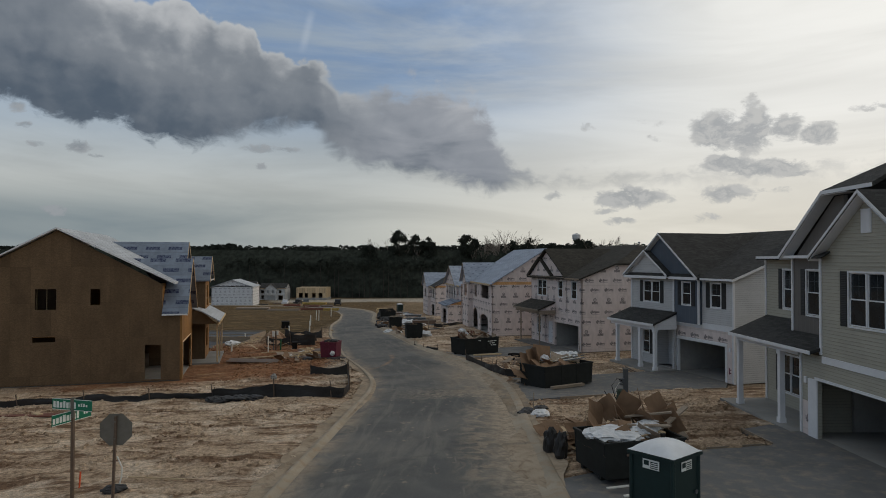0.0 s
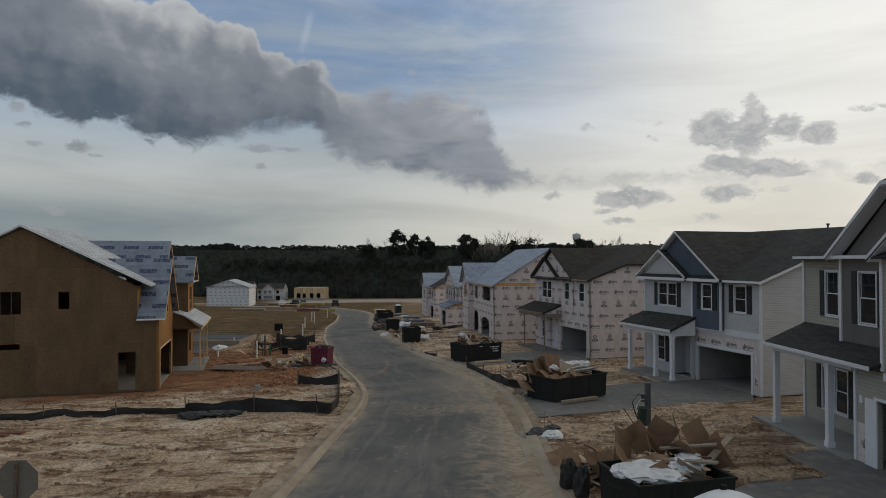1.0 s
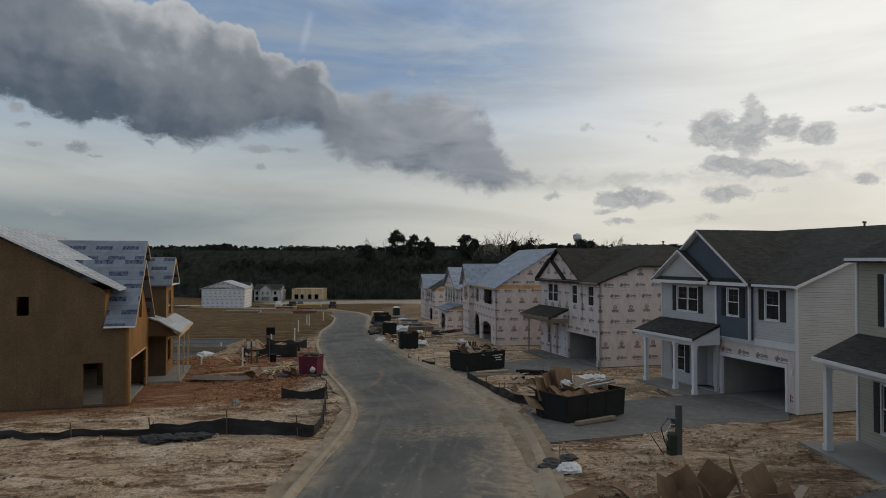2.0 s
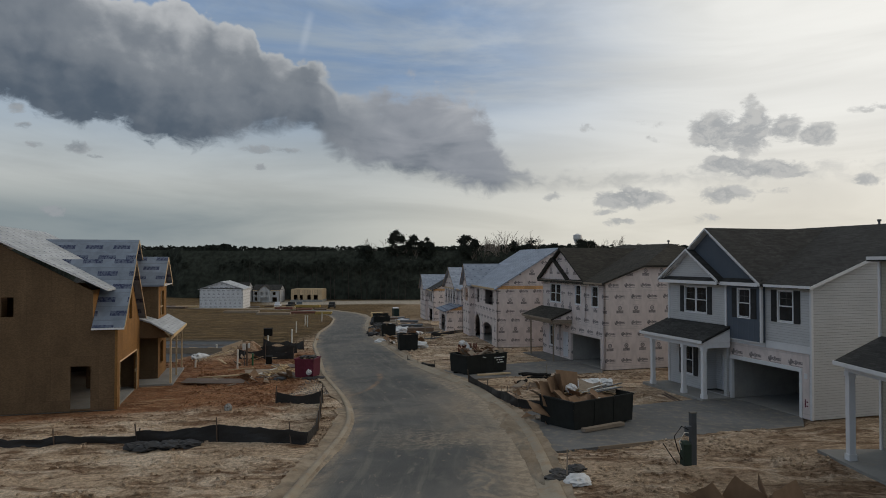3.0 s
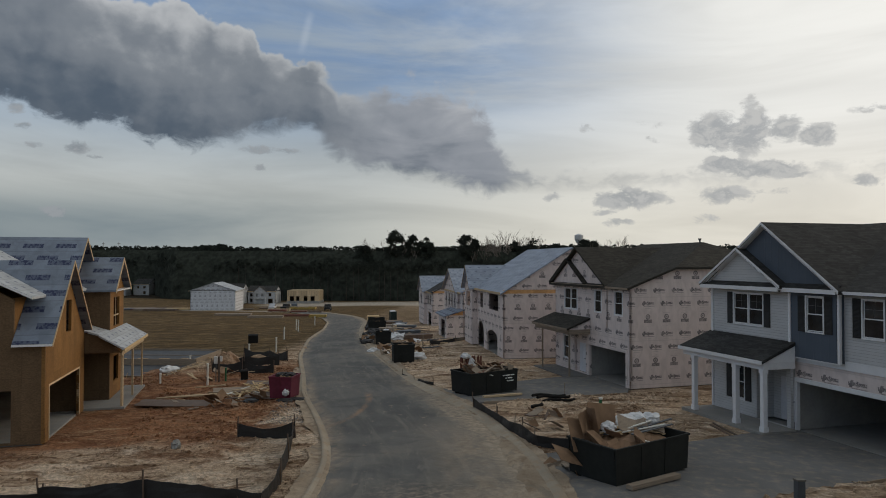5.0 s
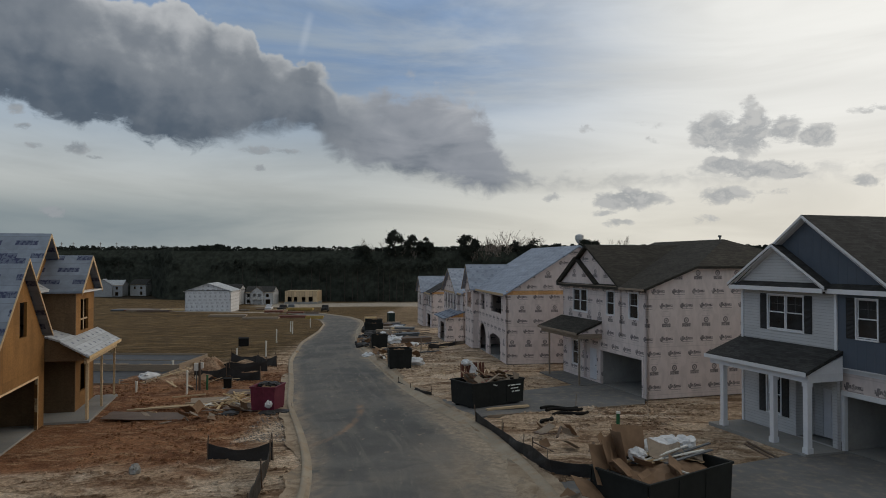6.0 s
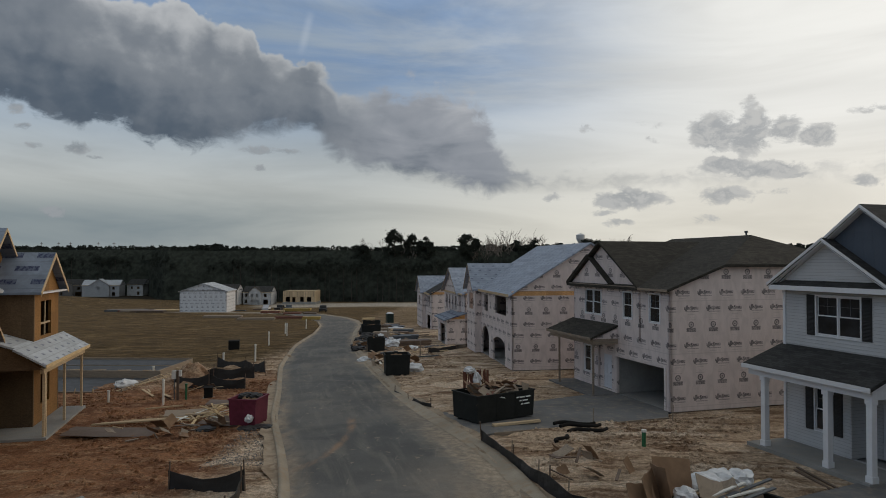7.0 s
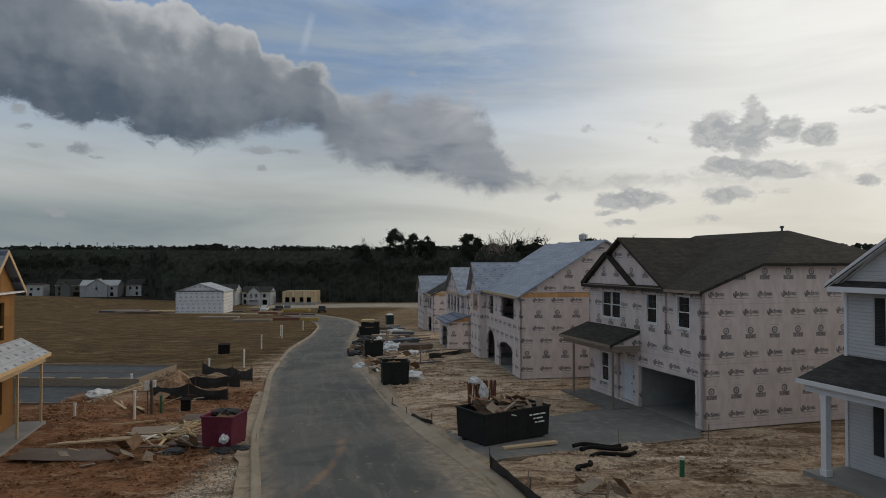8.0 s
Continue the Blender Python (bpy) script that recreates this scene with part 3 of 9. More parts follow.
        for i in range(len(us) - 1):
            for j in range(len(zs) - 1):
                if not full(i, j):
                    continue
                u0, u1, w0, w1 = us[i], us[i + 1], zs[j], zs[j + 1]
                quads = [((u0, lo, w0), (u1, lo, w0), (u1, lo, w1), (u0, lo, w1)), ((u1, hi, w0), (u0, hi, w0), (u0, hi, w1), (u1, hi, w1))]
                if not full(i - 1, j):
                    quads.append(((u0, hi, w0), (u0, lo, w0), (u0, lo, w1), (u0, hi, w1)))
                if not full(i + 1, j):
                    quads.append(((u1, lo, w0), (u1, hi, w0), (u1, hi, w1), (u1, lo, w1)))
                if not full(i, j - 1):
                    quads.append(((u0, hi, w0), (u1, hi, w0), (u1, lo, w0), (u0, lo, w0)))
                if not full(i, j + 1):
                    quads.append(((u0, lo, w1), (u1, lo, w1), (u1, hi, w1), (u0, hi, w1)))
                for q in quads:
                    q = [pt(*p) for p in q]
                    self.face(*(q if axis == "x" else q[::-1]))
        return self

    def mesh(self, name, mat):
        me = bpy.data.meshes.new(name)
        me.from_pydata(self.v, [], self.f)
        uv = me.uv_layers.new(name="UVMap")
        data = np.empty(len(me.loops) * 2)
        up = Vector((0, 0, 1))
        for poly in me.polygons:
            nrm = poly.normal
            h = up.cross(nrm)
            if h.length < 0.05:
                h, t = Vector((1, 0, 0)), Vector((0, 1, 0))
            else:
                h.normalize()
                t = nrm.cross(h)
            for li in poly.loop_indices:
                p = me.vertices[me.loops[li].vertex_index].co
                data[2 * li], data[2 * li + 1] = p.dot(h), p.dot(t)
        uv.data.foreach_set("uv", data)
        me.materials.append(mat)
        return me


def part(name, b, mat, parent=None, label="", at=None):
    ob = new(name, b.mesh(name, M[mat] if isinstance(mat, str) else mat))
    if parent is not None:
        ob.parent = parent
    if at is not None:
        ob.matrix_local = at
    return tagged(ob, label)


def thing(name, m, label, category, group="", kind=""):
    ob = new(name)
    ob.empty_display_size = 0.2
    ob.matrix_world = m
    return tagged(ob, label, category, group, kind)


# ---- lie of the land ----
GY = [-120, 0, 16, 33, 45, 60, 82, 110, 140, 180, 212, 300, 420, 1500]
GZ = [2.2, 1.4, 1.05, 0.55, 0.05, -0.42, -0.85, -1.9, -3.4, -5.2, -6.8, -11.0, -12.0, -12.0]
LY = [-120, 0, 21.7, 26, 32, 35.3, 39.7, 44.6, 51, 59.5, 67.3, 81.3, 102, 128, 150, 165, 180, 200, 230]
LX = [-6.0, -5.4, -5.1, -4.8, -4.55, -4.35, -4.2, -4.8, -6.4, -8.9, -10.5, -13.7, -17.0, -19.6, -22.6, -26, -31, -40, -58]
RY = [-120, 0, 19, 28, 35, 40, 45.6, 51, 57, 60, 66, 72.4, 80, 93, 107, 127, 150, 165, 180, 200, 230]
RX = [2.6, 3.0, 3.25, 3.4, 3.65, 3.7, 3.05, 2.1, 0.0, -1.0, -2.6, -4.1, -5.9, -8.5, -10.6, -13.0, -15.0, -17.6, -22, -31, -49]


def soft_interp(y, ys, xs, w=2.5):
    return float(np.mean(np.interp([y - w, y - w / 2, y, y + w / 2, y + w], ys, xs)))


def lie(x, y):
    """Height of the graded land."""
    g = soft_interp(y, GY, GZ, 5.0)
    fade = 1.0 if y < 120 else max(0.0, 1 - (y - 120) / 80)
    return g + 0.04 * max(-30.0, min(x, 0.0)) * fade


def road_left(y):
    return soft_interp(y, LY, LX)


def road_right(y):
    return soft_interp(y, RY, RX)


DB = [(3.55, 34.4), (6.0, 35.1), (16.9, 40.75), (17.75, 42.5), (16.2, 47.6), (14.4, 47.0), (9.3, 44.0), (3.15, 42.6)]
DC = [(1.25, 53.6), (2.4, 54.0), (11.6, 58.4), (12.1, 60.0), (10.5, 65.1), (8.6, 64.4), (4.6, 61.6), (-0.75, 59.8)]
DA = [(3.05, 8.0), (3.25, 20.6), (9.5, 24.8), (12.3, 25.5), (12.2, 27.9), (13.75, 28.7), (14.62, 27.6), (14.95, 8.0)]


def inside(x, y, poly):
    hit = False
    for (x0, y0), (x1, y1) in zip(poly, poly[1:] + poly[:1]):
        if (y0 > y) != (y1 > y) and x < (x1 - x0) * (y - y0) / (y1 - y0) + x0:
            hit = not hit
    return hit


PADS = []  # level patches under houses: centre, half sizes, turn, height


def pad_height(x, y):
    for cx, cy, hx, hy, ang, h in PADS:
        c, s = math.cos(ang), math.sin(ang)
        lx, ly = (x - cx) * c + (y - cy) * s, -(x - cx) * s + (y - cy) * c
        d = max(abs(lx) - hx, abs(ly) - hy)
        if d < 2.0:
            return h, min(1.0, max(0.0, 1 - d / 2.0))
    return 0.0, 0.0


def rough_land(x, y):
    """Height of the ground with its lumps and ruts."""
    z = lie(x, y)
    a, b2 = road_left(y), road_right(y)
    if y < 230 and a - 0.05 < x < b2 + 0.05:
        return z - 0.16
    off = min(abs(x - a), abs(x - b2)) if y < 230 else 9
    ease = min(1.0, off / 2.0)
    lump = noise.noise((x * 0.35, y * 0.35, 0)) * 0.13 + noise.noise((x * 1.1, y * 0.9, 4)) * 0.09 + noise.noise((x * 0.7, y * 1.7, 8)) * 0.08 + noise.noise((x * 2.3, y * 2.0, 9)) * 0.05
    far = 0.0
    if y > 120:
        far = noise.noise((x * 0.02, y * 0.03, 2)) * min(0.6, (y - 120) / 90)
    if x < -35 and y > 90:
        # long bank of cut earth beyond the empty lots
        far += 5.0 * math.exp(-((x + 165) / 45) ** 2 - ((y - 290) / 45) ** 2)
    if 2 < x < 19 and 5 < y < 67 and any(inside(x, y, p) for p in (DA, DB, DC)):
        return z - 0.2 if x < 9 else z - 0.45
    h, w = pad_height(x, y)
    z += 0.03 + 0.05 * ease + lump * ease * (0.9 if y < 110 else 0.5) + far
    return z * (1 - w) + h * w


# ---- ground materials ----
def ground_material():
    mat, n, b = begin("bare_ground")
    pos = n.add("ShaderNodeNewGeometry").outputs["Position"]
    x, y, z = n.split(pos)
    wob = n.noise(pos, 0.18, 5.0, 0.6)
    wob2 = n.noise(n.vec("MULTIPLY", pos, (0.75, 1.35, 1.0)), 0.42, 8.0, 0.66, 0.6)
    ruts = n.noise(n.vec("MULTIPLY", pos, (0.42, 1.7, 1.0)), 0.62, 9.0, 0.68, 0.7)
    patch = n.noise(pos, 1.6, 8.0, 0.72, 0.8)
    clods = n.noise(pos, 6.0, 7.0, 0.72)
    fine = n.noise(pos, 26.0, 5.0, 0.68)
    streak = n.math("ADD", n.math("MULTIPLY", ruts, 0.74), n.math("MULTIPLY", patch, 0.26))
    sand = n.mix(n.step(streak, 0.420, 0.540), (0.215, 0.135, 0.084), (0.58, 0.44, 0.31))
    sand = n.mix(n.step(wob2, 0.50, 0.62), sand, (0.72, 0.585, 0.445))
    sand = n.mix(n.math("MULTIPLY", n.step(patch, 0.60, 0.70), 0.7), sand, (0.27, 0.165, 0.10))
    clay = n.mix(n.step(wob2, 0.40, 0.60), (0.190, 0.090, 0.049), (0.355, 0.178, 0.093))
    clay = n.mix(n.step(patch, 0.50, 0.64), clay, (0.40, 0.240, 0.14))
    clay = n.mix(n.step(ruts, 0.56, 0.66), clay, (0.48, 0.315, 0.19))
    field = n.mix(n.step(wob2, 0.38, 0.62), (0.080, 0.055, 0.027), (0.168, 0.113, 0.054))
    rows = n.noise(n.vec("MULTIPLY", pos, (0.13, 0.42, 1.0)), 1.0, 7.0, 0.66, 1.2)
    field = n.mix(n.step(rows, 0.54, 0.70), field, (0.25, 0.180, 0.098))
    field = n.mix(n.step(ruts, 0.60, 0.70), field, (0.33, 0.24, 0.155))
    # red clay round the framed house, brown turned earth on the empty lots beyond
    yy = n.math("ADD", y, n.math("MULTIPLY", n.math("SUBTRACT", wob, 0.5), 14.0))
    xx = n.math("ADD", x, n.math("MULTIPLY", n.math("SUBTRACT", wob2, 0.5), 6.0))
    left = n.step(xx, -7.5, -10.0)
    in_clay = n.math("MULTIPLY", left, n.math("MULTIPLY", n.step(yy, 42.0, 47.5), n.step(yy, 82.0, 70.0)))
    col = n.mix(in_clay, sand, clay)
    far_left = n.math("MULTIPLY", n.step(xx, -13.0, -19.0), n.step(yy, 72.0, 90.0))
    col = n.mix(far_left, col, field)
    far_right = n.math("MULTIPLY", n.step(yy, 120.0, 150.0), n.step(yy, 330.0, 150.0, 0.75, 1.0))
    col = n.mix(n.math("MULTIPLY", far_right, 0.8), col, field)
    # brown disturbed earth between the houses on the other side
    right_mix = n.math("MULTIPLY", n.step(xx, 4.5, 9.0), n.step(wob, 0.40, 0.58))
    col = n.mix(n.math("MULTIPLY", n.math("MULTIPLY", right_mix, n.step(patch, 0.42, 0.56)), 0.6), col, (0.245, 0.162, 0.100))
    pale = n.math("MULTIPLY", n.step(xx, -82.0, -70.0), n.math("MULTIPLY", n.step(yy, 285.0, 300.0), n.step(yy, 335.0, 320.0)))
    col = n.mix(n.math("MULTIPLY", pale, 0.8), col, (0.52, 0.47, 0.40))
    drive_far = n.math("MULTIPLY", n.math("MULTIPLY", n.step(xx, -76.0, -72.0), n.step(xx, -38.0, -44.0)), n.math("MULTIPLY", n.step(yy, 202.0, 205.0), n.step(yy, 212.0, 208.0)))
    col = n.mix(n.math("MULTIPLY", drive_far, 0.7), col, (0.50, 0.46, 0.40))
    # near-black ground under the woods, a backing behind gaps in the foliage
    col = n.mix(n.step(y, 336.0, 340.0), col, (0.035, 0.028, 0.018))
    k = n.math("MULTIPLY", n.step(clods, 0.34, 0.66, 0.62, 1.24), n.step(fine, 0.25, 0.75, 0.80, 1.15))
    n.put(b.inputs["Base Color"], n.vec("SCALE", col, k))
    b.inputs["Roughness"].default_value = 0.97
    b.inputs["Specular IOR Level"].default_value = 0.1
    h = n.math("ADD", n.math("ADD", n.math("MULTIPLY", clods, 0.8), n.math("MULTIPLY", fine, 0.25)), n.math("MULTIPLY", streak, 2.2))
    n.put(b.inputs["Normal"], n.bump(h, 1.0, 0.16))
    return mat


def asphalt_material():
    mat, n, b = begin("asphalt")
    pos = n.add("ShaderNodeTexCoord").outputs["Object"]
    uv = n.add("ShaderNodeTexCoord").outputs["UV"]
    across, along, _ = n.split(uv)
    big = n.noise(pos, 0.16, 5.0, 0.62, 0.6)
    mid = n.noise(n.vec("MULTIPLY", pos, (1.0, 0.45, 1.0)), 0.7, 7.0, 0.70, 0.8)
    drag = n.noise(n.xyz(n.math("MULTIPLY", across, 9.0), n.math("MULTIPLY", along, 0.16), 2.0), 1.0, 6.0, 0.62, 1.0)
    speck = n.noise(pos, 3.2, 5.0, 0.65, 0.4)
    fine = n.noise(pos, 40.0, 3.0, 0.6)
    col = n.mix(n.step(big, 0.38, 0.62), (0.095, 0.096, 0.094), (0.140, 0.137, 0.129))
    col = n.mix(n.math("MULTIPLY", n.step(drag, 0.46, 0.66), 0.42), col, (0.225, 0.21, 0.18))
    # dried mud and sand tracked in from the lots, thickest along the edges and where the lorries turn
    edge = n.math("ABSOLUTE", n.math("SUBTRACT", across, 0.5))
    dirt = n.math("ADD", n.step(edge, 0.36, 0.50, 0.0, 0.75), n.math("MULTIPLY", n.step(big, 0.50, 0.70), 0.20))
    dirt = n.math("MULTIPLY", dirt, n.step(mid, 0.36, 0.62))
    sway = n.math("ADD", along, n.math("MULTIPLY", n.math("SUBTRACT", mid, 0.5), 5.0))
    fan = n.math("MULTIPLY", n.step(across, 0.40, 0.86), n.math("MULTIPLY", n.step(sway, 34.5, 37.5), n.step(sway, 52.0, 43.0)))
    # wheel tracks of sand that leave the drive and cross both lanes
    cross = n.math("MULTIPLY", n.math("MULTIPLY", n.step(across, 0.10, 0.55, 0.25, 1.0), n.step(sway, 34.8, 36.0)), n.step(sway, 40.5, 37.5))
    swirl_n = n.noise(n.vec("MULTIPLY", pos, (0.9, 0.7, 1.0)), 0.9, 5.0, 0.62, 2.2)
    swirl = n.math("MULTIPLY", n.step(across, 0.62, 0.80), n.math("MULTIPLY", n.step(along, 18.0, 22.0), n.step(along, 35.0, 32.0)))
    dirt = n.math("MAXIMUM", dirt, n.math("MULTIPLY", fan, n.step(mid, 0.30, 0.62, 0.28, 0.85)))
    dirt = n.math("MAXIMUM", dirt, n.math("MULTIPLY", cross, n.step(speck, 0.40, 0.64, 0.10, 0.62)))
    dirt = n.math("MAXIMUM", dirt, n.math("MULTIPLY", swirl, n.step(swirl_n, 0.44, 0.58, 0.04, 0.62)))
    shoulder = n.math("MULTIPLY", n.step(n.math("ADD", across, n.math("MULTIPLY", n.math("SUBTRACT", swirl_n, 0.5), 0.30)), 0.72, 0.98), n.math("MULTIPLY", n.step(along, 16.0, 21.0), n.step(along, 70.0, 48.0)))
    dirt = n.math("MAXIMUM", dirt, n.math("MULTIPLY", shoulder, n.step(speck, 0.30, 0.65, 0.65, 1.0)))
    blot = n.math("MULTIPLY", n.step(n.noise(n.vec("MULTIPLY", pos, (1.0, 0.8, 1.0)), 2.1, 4.0, 0.62), 0.62, 0.70), 0.50)
    dirt = n.math("MAXIMUM", dirt, blot)
    mud = n.mix(n.step(speck, 0.35, 0.65), (0.33, 0.255, 0.175), (0.44, 0.36, 0.265))
    col = n.mix(n.math("MULTIPLY", dirt, 0.85, clamp=True), col, mud)
    # pale scuffs along the lanes and old damp patches
    scuff = n.math("MULTIPLY", n.step(n.noise(n.vec("MULTIPLY", pos, (3.0, 0.5, 1.0)), 0.9, 4.0, 0.6, 1.2), 0.62, 0.70), 0.28)
    col = n.mix(scuff, col, (0.30, 0.27, 0.225))
    damp = n.math("MULTIPLY", n.step(n.noise(pos, 0.30, 5.0, 0.6, 1.0), 0.54, 0.66), n.math("SUBTRACT", 1.0, dirt))
    col = n.mix(n.math("MULTIPLY", damp, 0.45), col, (0.075, 0.077, 0.077))
    # arc of red clay dragged across the lane
    sx, sy, _ = n.split(pos)
    arc_r = n.vec("LENGTH", n.xyz(n.math("ADD", sx, 7.6), n.math("MULTIPLY", n.math("SUBTRACT", sy, 55.0), 0.45), 0.0))
    arc = n.math("MULTIPLY", n.step(n.math("ABSOLUTE", n.math("SUBTRACT", arc_r, 3.4)), 0.30, 0.03), n.math("MULTIPLY", n.math("MULTIPLY", n.step(sy, 48.5, 50.5), n.step(sy, 59.5, 58.0)), n.step(sx, -6.8, -5.4)))
    col = n.mix(n.math("MULTIPLY", arc, n.step(mid, 0.40, 0.60, 0.05, 0.55)), col, (0.36, 0.225, 0.135))
    n.put(b.inputs["Base Color"], n.vec("SCALE", col, n.step(fine, 0.25, 0.75, 0.85, 1.15)))
    n.put(b.inputs["Roughness"], n.step(mid, 0.3, 0.7, 0.80, 0.97))
    b.inputs["Specular IOR Level"].default_value = 0.25
    n.put(b.inputs["Normal"], n.bump(n.math("ADD", fine, mid), 0.25, 0.012))
    return mat


def concrete_material(name, color, sandy=0.4, soil=(0.40, 0.32, 0.225)):
    mat, n, b = begin(name)
    pos = n.add("ShaderNodeTexCoord").outputs["Object"]
    big = n.noise(pos, 0.35, 5.0, 0.62, 0.5)
    mid = n.noise(pos, 2.2, 6.0, 0.68)
    fine = n.noise(pos, 45.0, 3.0, 0.6)
    col = n.vec("SCALE", rgb(n, color), n.step(big, 0.3, 0.7, 0.82, 1.12))
    col = n.mix(n.math("MULTIPLY", n.step(mid, 0.46, 0.70), sandy), col, soil)
    n.put(b.inputs["Base Color"], n.vec("SCALE", col, n.step(fine, 0.25, 0.75, 0.9, 1.1)))
    b.inputs["Roughness"].default_value = 0.85
    n.put(b.inputs["Normal"], n.bump(n.math("ADD", fine, n.math("MULTIPLY", mid, 2.0)), 0.2, 0.01))
    return mat


def sand_material():
    """Fine washed sand, smooth and pale, with damp and muddy traces."""
    mat, n, b = begin("washed_sand")
    pos = n.add("ShaderNodeTexCoord").outputs["Object"]
    big = n.noise(pos, 0.45, 6.0, 0.62, 0.8)
    mid = n.noise(n.vec("MULTIPLY", pos, (1.0, 0.6, 1.0)), 2.2, 6.0, 0.66, 0.6)
    fine = n.noise(pos, 30.0, 4.0, 0.65)
    col = n.mix(n.step(big, 0.36, 0.64), (0.255, 0.200, 0.142), (0.385, 0.315, 0.235))
    col = n.mix(n.math("MULTIPLY", n.step(mid, 0.50, 0.66), 0.75), col, (0.20, 0.145, 0.10))
    thin = n.noise(n.vec("MULTIPLY", pos, (1.0, 0.5, 1.0)), 0.8, 7.0, 0.68, 0.8)
    col = n.mix(n.math("MULTIPLY", n.step(thin, 0.52, 0.64), 0.55), col, (0.155, 0.145, 0.125))
    n.put(b.inputs["Base Color"], n.vec("SCALE", col, n.step(fine, 0.25, 0.75, 0.88, 1.10)))
    b.inputs["Roughness"].default_value = 0.95
    b.inputs["Specular IOR Level"].default_value = 0.15
    n.put(b.inputs["Normal"], n.bump(n.math("ADD", n.math("MULTIPLY", fine, 0.2), mid), 0.6, 0.05))
    return mat


M["sand"] = sand_material()
M["ground"] = ground_material()
M["asphalt"] = asphalt_material()
M["concrete"] = concrete_material("concrete", (0.150, 0.151, 0.150), 0.35)
M["kerb"] = concrete_material("kerb_concrete", (0.325, 0.280, 0.215), 0.9, (0.30, 0.215, 0.14))
M["slab_grey"] = concrete_material("slab_grey", (0.27, 0.27, 0.26), 0.2)

U = Vector((0.28, -0.96, 0)).normalized()   # along the fronts of the houses on the bend, towards the camera's start
V = Vector((0.96, 0.28, 0)).normalized()    # from the street into those lots


def site(origin, u, z):
    """Local axes of a house: x along its front, y into the house, z up."""
    u = Vector((u[0], u[1], 0)).normalized()
    m = Matrix(((u.x, -u.y, 0, origin[0]), (u.y, u.x, 0, origin[1]), (0, 0, 1, z), (0, 0, 0, 1)))
    return m


SITE_B = site((16.28, 47.25), U, 0.0)
SITE_C = site((10.59, 64.79), U, -0.44)
SITE_A = site((16.3, 30.0), (0.02, -1.0), 0.72)
SITE_L = site((-18.4, 47.75), (-0.26, 0.9656), -0.74)
UD = (math.cos(radians(-80.6)), math.sin(radians(-80.6)))
SITE_D = site((5.36, 75.11), UD, -0.72)
SITE_E = site((0.6, 98.4), UD, -1.75)
SITE_F = site((-1.5, 125.0), UD, -2.9)


def pad(m, x0, x1, y0, y1, z=0.0, sink=0.06):
    c = m @ Vector(((x0 + x1) / 2, (y0 + y1) / 2, z))
    PADS.append((c.x, c.y, (x1 - x0) / 2, (y1 - y0) / 2, math.atan2(m[1][0], m[0][0]), c.z - sink))


pad(SITE_B, -5.8, 6.2, -2.6, 17)
pad(SITE_C, -5.8, 6.0, -2.6, 17)
pad(SITE_A, -4.8, 14, -1.4, 16)
pad(SITE_L, -0.6, 14.6, -2.4, 16, 0.0, 0.08)
pad(SITE_D, -16.5, 0.4, -1.5, 12.5)
pad(SITE_E, -14, 0.4, -1.5, 12.5)


# ---- ground, road, kerbs, drives ----
def graded(lo, hi, fine_lo, fine_hi, step, grow=1.22):
    out = list(np.arange(fine_lo, fine_hi + step / 2, step))
    s, p = step, fine_lo
    while p > lo:
        s *= grow
        p -= s
        out.insert(0, p)
    s, p = step, out[-1]
    while p < hi:
        s *= grow
        p += s
        out.append(p)
    return out


def make_ground():
    xs = graded(-1600, 1600, -30, 18, 0.33)
    ys = graded(-120, 1600, 14, 92, 0.36, 1.06)
    b = Build()
    nx = len(xs)
    b.v = [(x, y, rough_land(x, y)) for y in ys for x in xs]
    b.f = [(j * nx + i, j * nx + i + 1, (j + 1) * nx + i + 1, (j + 1) * nx + i) for j in range(len(ys) - 1) for i in range(nx - 1)]
    me = bpy.data.meshes.new("ground")
    me.from_pydata(b.v, [], b.f)
    me.polygons.foreach_set("use_smooth", [True] * len(me.polygons))
    me.materials.append(M["ground"])
    return tagged(new("ground", me), "bare sandy and red clay ground of unfinished building lots", "ground", kind="structure")


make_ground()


def strip(name, mat, edge_a, edge_b, heights, ys, label, category):
    """A band along the street: rows of points between two edges; heights: fraction across, height."""
    me = bpy.data.meshes.new(name)
    k = len(heights)
    vs, uvs = [], []
    for y in ys:
        a, c = edge_a(y), edge_b(y)
        for q, h in heights:
            x = a + (c - a) * q
            vs.append((x, y, lie(x, y) + h))
            uvs.append((q, y))
    fs = [(j * k + i, j * k + i + 1, (j + 1) * k + i + 1, (j + 1) * k + i) for j in range(len(ys) - 1) for i in range(k - 1)]
    me.from_pydata(vs, [], fs)
    uv = me.uv_layers.new(name="UVMap")
    for lp in me.loops:
        uv.data[lp.index].uv = uvs[lp.vertex_index]
    me.polygons.foreach_set("use_smooth", [True] * len(me.polygons))
    me.materials.append(M[mat])
    return tagged(new(name, me), label, category, kind="structure")


